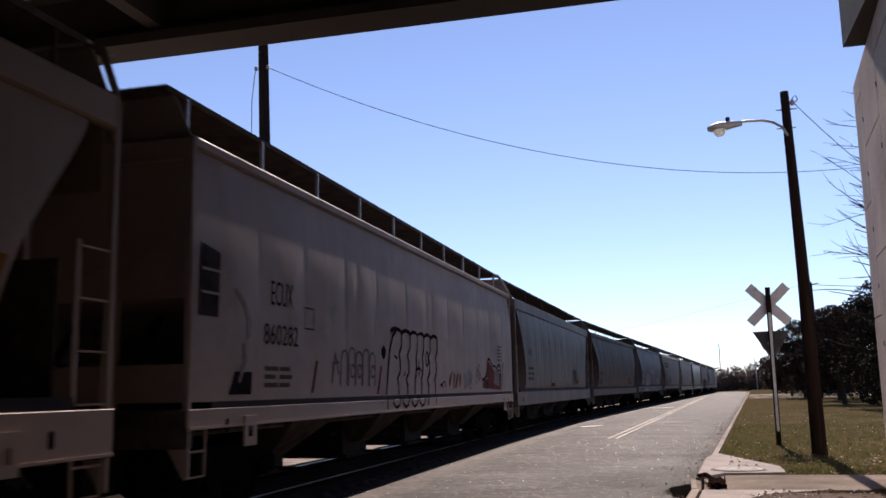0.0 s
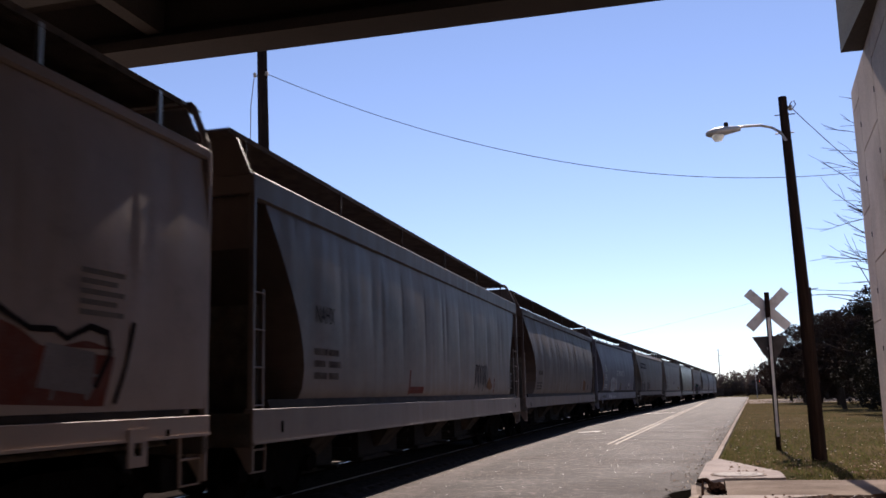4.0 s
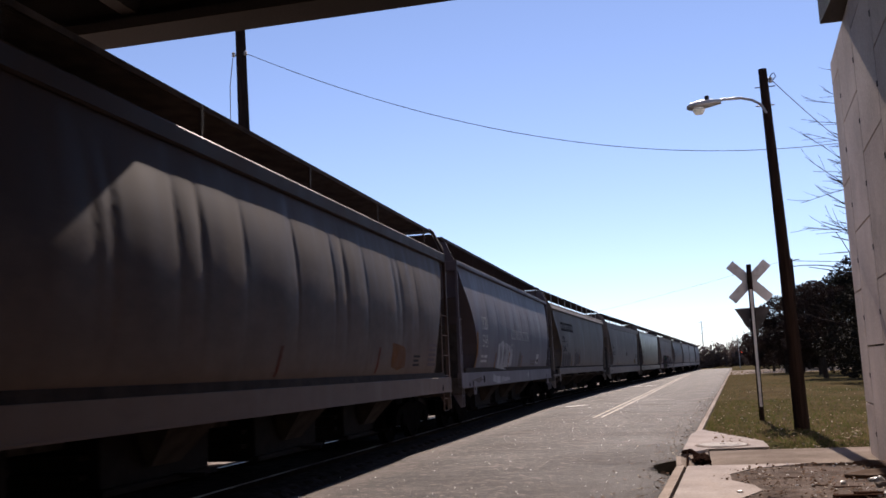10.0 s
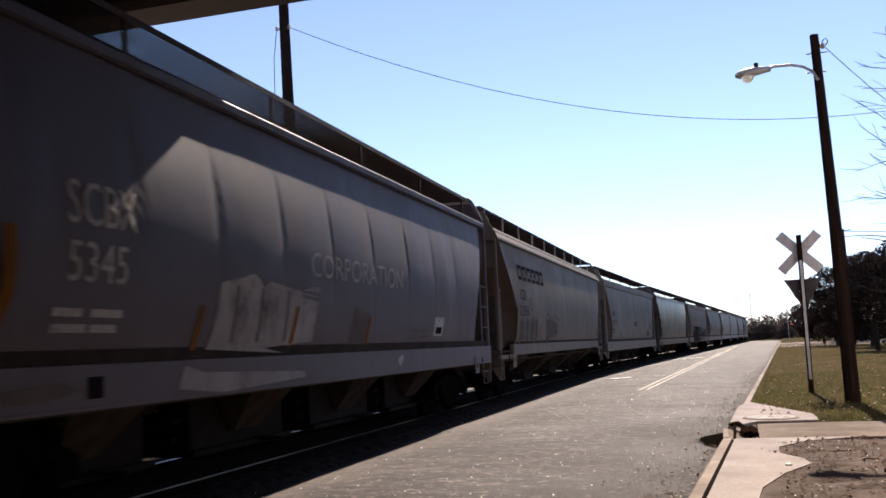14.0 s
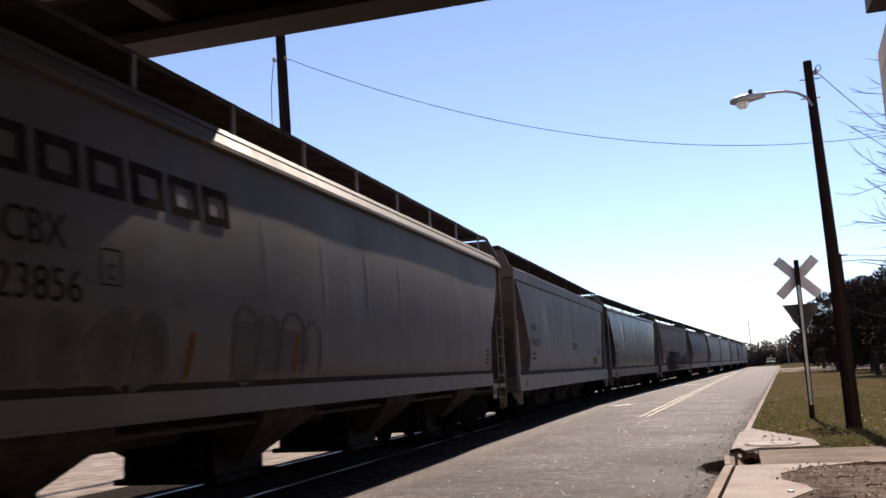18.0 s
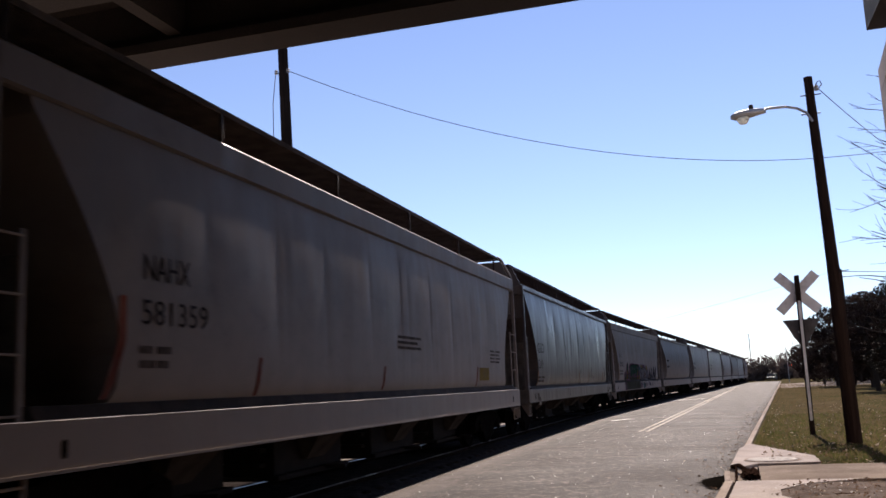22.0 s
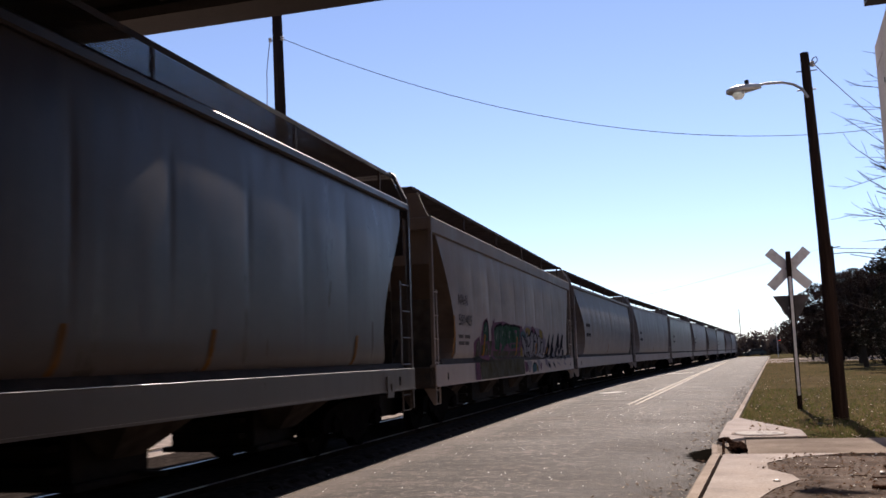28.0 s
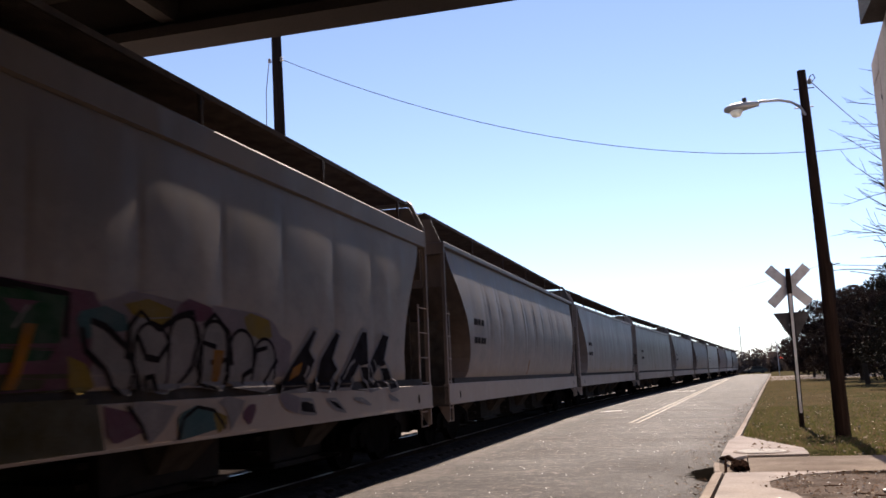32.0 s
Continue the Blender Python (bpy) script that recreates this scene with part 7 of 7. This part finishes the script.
def torn_branch():
    """A black torn branch with a clump of leaves, lying across the slab."""
    d = thing("dead_branch", "dark broken branch with matted leaves on the concrete", "branch")
    part("stem", tubes(([(0.1, 14.75, 0.13), (0.2, 14.2, 0.2), (0.3, 13.7, 0.16), (0.42, 13.2, 0.14)], 0.035), ([(0.16, 14.4, 0.18), (0.14, 13.7, 0.12), (0.13, 13.1, 0.1)], 0.018), sides=6), MATTED, d)
    bm = bmesh.new()
    bmesh.ops.create_icosphere(bm, subdivisions=3, radius=1)
    for v in bm.verts:
        k = 1 + 0.5 * noise.noise(v.co * 2.3) + 0.3 * noise.noise(v.co * 6)
        v.co = Vector((0.33 + v.co.x * 0.11 * k, 13.6 + v.co.y * 0.42 * k, 0.14 + v.co.z * 0.07 * k))
    part("leaf_clump", bm, MATTED, d)


torn_branch()
lid = thing("manhole_cover", "round pale manhole cover in the concrete apron", "manhole cover", m=pose(0.74, 15.9, 0.126))
part("ring", lathe(bmesh.new(), [(0.44, -0.05), (0.44, 0.008), (0.4, 0.012), (0.39, -0.05)], 28), KERB, lid)
part("cover", lathe(bmesh.new(), [(0.385, -0.05), (0.385, 0.014), (0.3, 0.02), (0.02, 0.022)], 28), LIDPAINT, lid, "pale painted cover")
part("pick_hole", boxes((-0.04, 0.04, -0.02, 0.02, 0.022, 0.026)), DARK, lid)


def rubble(name, x, y, z, sx, sy, sz, seed, material, label, category):
    bm = bmesh.new()
    bmesh.ops.create_icosphere(bm, subdivisions=2, radius=1)
    for v in bm.verts:
        k = 1 + 0.4 * noise.noise(v.co * 1.7 + Vector((seed, 0, 0)))
        v.co = Vector((v.co.x * sx * k, v.co.y * sy * k, v.co.z * sz * k))
    ob = link_mesh(name, bm, material)
    ob.matrix_basis = pose(x, y, z, 0, 0, seed * 40)
    return tagged(ob, label, category)


rubble("leaf_mound", 2.3, 11.75, 0.1, 0.22, 0.5, 0.07, 3, BROWNLEAF, "reddish heap of leaves against the wall", "debris")
rubble("leaf_mound", 2.42, 12.7, 0.1, 0.18, 0.4, 0.08, 5, BROWNLEAF, "reddish heap of leaves against the wall", "debris")
for x, y, a, k in ((2.33, 10.45, 0.09, 2), (2.15, 11.14, 0.05, 4), (2.08, 11.2, 0.035, 5), (2.28, 11.1, 0.04, 7), (1.75, 11.0, 0.03, 8), (2.0, 10.05, 0.035, 9), (0.62, 10.35, 0.028, 10)):
    rubble("crumpled_paper", x, y, 0.1 + a * 0.5, a, a * 1.3, a * 0.8, k, SIGN, "crumpled white paper on the dirt", "litter")
rubble("stone", 2.1, 10.7, 0.12, 0.06, 0.08, 0.04, 6, KERB, "small pale stone on the dirt", "stone")
for x, y, l, w, h, a in ((1.83, 9.98, 0.72, 0.09, 0.07, 14), (1.95, 10.12, 0.5, 0.08, 0.08, 8), (2.25, 10.05, 0.34, 0.12, 0.12, -12), (1.95, 8.82, 0.55, 0.1, 0.08, 20), (1.84, 9.35, 0.12, 0.06, 0.04, 30), (1.75, 10.75, 0.3, 0.06, 0.03, 12), (2.2, 11.5, 0.4, 0.06, 0.04, -25), (2.15, 8.2, 0.5, 0.1, 0.07, 60), (1.3, 11.6, 0.22, 0.05, 0.03, 5), (1.5, 10.9, 0.16, 0.05, 0.03, -20)):
    ob = link_mesh("plank", boxes((-l / 2, l / 2, -w / 2, w / 2, 0.0, h * 0.55), bevel=0.006), BOARD)
    ob.matrix_basis = pose(x, y, 0.09, 0, 1, a)
    tagged(ob, "broken dark board lying on the dirt", "plank", "broken boards by the wall")


def chips(name, count, places, size, z, material, label, seed):
    """Small flat scraps scattered about: leaves, chips of stone, sparkle for the road."""
    rng = random.Random(seed)
    v, f = [], []
    for i in range(count):
        x, y = places(rng)
        s = size * rng.uniform(0.5, 1.5)
        a, tilt = rng.uniform(0, 6.28), rng.uniform(-0.6, 0.6)
        c = math.cos(a) * s, math.sin(a) * s
        n = len(v)
        h = z(x, y) + 0.012
        v += [(x + c[0], y + c[1], h + s * tilt), (x - c[1] * 0.6, y + c[0] * 0.6, h + 0.01), (x - c[0], y - c[1], h + s * 0.4), (x + c[1] * 0.6, y - c[0] * 0.6, h), (x, y, h + s * 0.7)]
        f += [(n, n + 1, n + 4), (n + 1, n + 2, n + 4), (n + 2, n + 3, n + 4), (n + 3, n, n + 4)]
    me = bpy.data.meshes.new(name)
    me.from_pydata(v, [], f)
    me.materials.append(material)
    return tagged(new(name, me), label, "litter", kind="stuff")


def on_lawn(rng):
    y = 15.8 + 30 * rng.random() ** 1.8
    return kerb_x(y) + 0.3 + 6.5 * rng.random(), y


def in_gutter(rng):
    y = 6.5 + 42 * rng.random() ** 1.3
    return kerb_x(y) - 0.02 - 0.6 * rng.random() ** 4, y


def on_dirt(rng):
    while True:
        x, y = rng.uniform(0.4, 2.45), rng.uniform(6.0, 13.1)
        if x > 0.35 + 0.5 * math.exp(-((y - 10.6) / 0.8) ** 2) + 0.6 * smooth_step(y, 12, 13.1):
            return x, y


chips("pale_leaves", 260, on_lawn, 0.028, lambda x, y: ground_z(x, y) + 0.05, DRYLEAF, "small pale dry leaves on the lawn", 61)
chips("gutter_leaves", 170, in_gutter, 0.022, road_z, BROWNLEAF, "dry leaves along the gutter", 62)
chips("gutter_chips", 120, in_gutter, 0.024, road_z, SIGN, "pale chips and scraps along the gutter", 63)
chips("dirt_chips", 150, on_dirt, 0.018, lambda x, y: 0.1, SIGN, "pale scraps on the bare dirt", 64)
chips("dirt_leaves", 260, on_dirt, 0.02, lambda x, y: 0.1, BROWNLEAF, "dead leaves on the bare dirt", 65)
# pale chips stand in for sun glints on the road surface
chips("road_glints", 420, lambda r: (lambda y: (kerb_x(y) - 0.3 - 5.0 * r.random(), y))(6 + 34 * r.random() ** 1.5), 0.009, road_z, GLASS, "bright chips on the asphalt", 66)


def crossing_signal(x, y):
    m = thing("crossing_signal", "far railway crossing signal with small lamps", "crossing signal", m=pose(x, y, 0))
    part("mast", tube(bmesh.new(), [(0, 0, -0.2), (0, 0, 5.0)], 0.06, 8), GALV, m)
    for s in (-1, 1):
        part("lamp", lathe(bmesh.new(), [(0.05, 0.1), (0.2, 0.06), (0.26, 0.0), (0.26, -0.02), (0.15, -0.03)], 12, "y", (0.42 * s, -0.1, 2.6)), DARK, m)
    for z in (4.2, 3.1):
        part("white_lamp", lathe(bmesh.new(), [(0.02, -0.1), (0.13, -0.05), (0.13, 0.05), (0.02, 0.1)], 10, "z", (0, -0.15, z)), SIGN, m)
    part("crossarm", boxes((-0.6, 0.6, -0.04, 0.0, 2.55, 2.65)), DARK, m)
    part("red_lamp", lathe(bmesh.new(), [(0.02, 0), (0.12, 0.02), (0.12, 0.05)], 10, "y", (0.42, -0.2, 2.6)), REDLAMP, m)
    return m


REDLAMP = mat("red_lamp", (0.35, 0.02, 0.015), 0.3, bump=0.0, glow=((1.0, 0.08, 0.04), 1.5))
crossing_signal(10.6, 150.0)


def lattice_pole(x, y, h):
    m = thing("transmission_pole", "distant slim steel pole with short arms", "power pole", m=pose(x, y, 0))
    part("pole", tube(bmesh.new(), [(0, 0, -0.3), (0, 0, h)], 0.22, 8, 0.12), GALV, m)
    for k, z in enumerate((h * 0.97, h * 0.85, h * 0.73)):
        part("arm", boxes((0.0 if k % 2 else -1.1, 1.1 if k % 2 else 0.0, -0.06, 0.06, z - 0.06, z + 0.06)), GALV, m)
    return m


lattice_pole(10.6, 300, 14.2)
far = thing("far_utility_pole", "timber utility pole beyond the lawn", "utility pole", m=pose(11.85, 90, 0))
part("pole", tube(bmesh.new(), [(0, 0, -0.3), (-0.15, 0, 10.7)], 0.2, 8, 0.14), TIMBER, far)
part("crosspiece", tubes(([(-0.15, 0, 10.5), (0.6, 0, 10.6)], 0.04)), TIMBER, far)
wire("far_wire", (11.7, 90), (40, 90), (4.0, -3.0, 10.5), r=0.03, label="thin wire from the far pole")
wire("street_wire", (-60, 260), (11.7, 90), (6.0, -7.5, 12.2), r=0.012, label="thin distant wire over the track")


def fence():
    m = thing("fence", "low pale fence behind the lawn", "fence")
    for i in range(16):
        x = 14 + i * 2.5
        part("post", tube(bmesh.new(), [(x, 126, -0.1), (x, 126, 1.6)], 0.05, 6), GALV, m)
    for z in (0.5, 1.0, 1.5):
        part("rail", boxes((13.8, 51.7, 125.98, 126.02, z - 0.03, z + 0.03)), GALV, m)


fence()


def van():
    m = thing("car", "far dark grey car driving along the cross street", "car")
    o = [(-2.3, 0.35), (2.3, 0.35), (2.35, 0.75), (1.3, 0.9), (0.7, 1.45), (-1.2, 1.5), (-1.9, 0.95), (-2.3, 0.85)]
    part("body", prism(bmesh.new(), o, "y", -0.88, 0.88), CARPAINT, m)
    part("windscreen", prism(bmesh.new(), [(0.74, 1.4), (1.27, 0.94), (1.3, 0.94), (0.77, 1.42)], "y", -0.75, 0.75), DARK, m)
    for s in (-1, 1):
        part("side_window", boxes((-1.4, 0.6, 0.881 * s - 0.002, 0.881 * s + 0.002, 0.98, 1.36)), DARK, m)
    for x in (-1.4, 1.45):
        for y in (-0.8, 0.8):
            part("wheel", lathe(bmesh.new(), [(0.1, -0.1), (0.33, -0.1), (0.33, 0.1), (0.1, 0.1)], 12, "y", (x, y, 0.33)), DARK, m)
    for y in (-0.65, 0.65):
        part("headlight", boxes((2.34, 2.37, y - 0.15, y + 0.15, 0.6, 0.74)), SIGN, m)
    return m


VAN = van()

def motions():
    """The train rolls towards the overpass; every wheel turns."""
    for car, axles, mid, length in CARS:
        walk(car, [(t, car_pose(mid - advance(t), length)) for t in range(33)])
    # a car comes down the cross street, then turns aside and stops
    walk(VAN, [(t, pose(x, y, 0.0, 0, 0, a)) for t, x, y, a in ((0, 40, 300, 250), (8, 24, 260, 250), (14, 13.6, 238, 255), (17, 12.2, 226, 262), (20, 11.8, 218, 264), (23, 11.4, 212, 250), (25, 10.6, 209, 215), (27, 9.9, 207, 185), (32, 9.9, 207, 182))])
    turns = [k * 32 / 220 for k in range(221)]
    for car, axles, mid, length in CARS[:12]:
        for w, y in axles:
            walk(w, [(t, pose(0, y, 0.457, math.degrees(advance(t) / 0.457), 0, 0)) for t in turns])


motions()
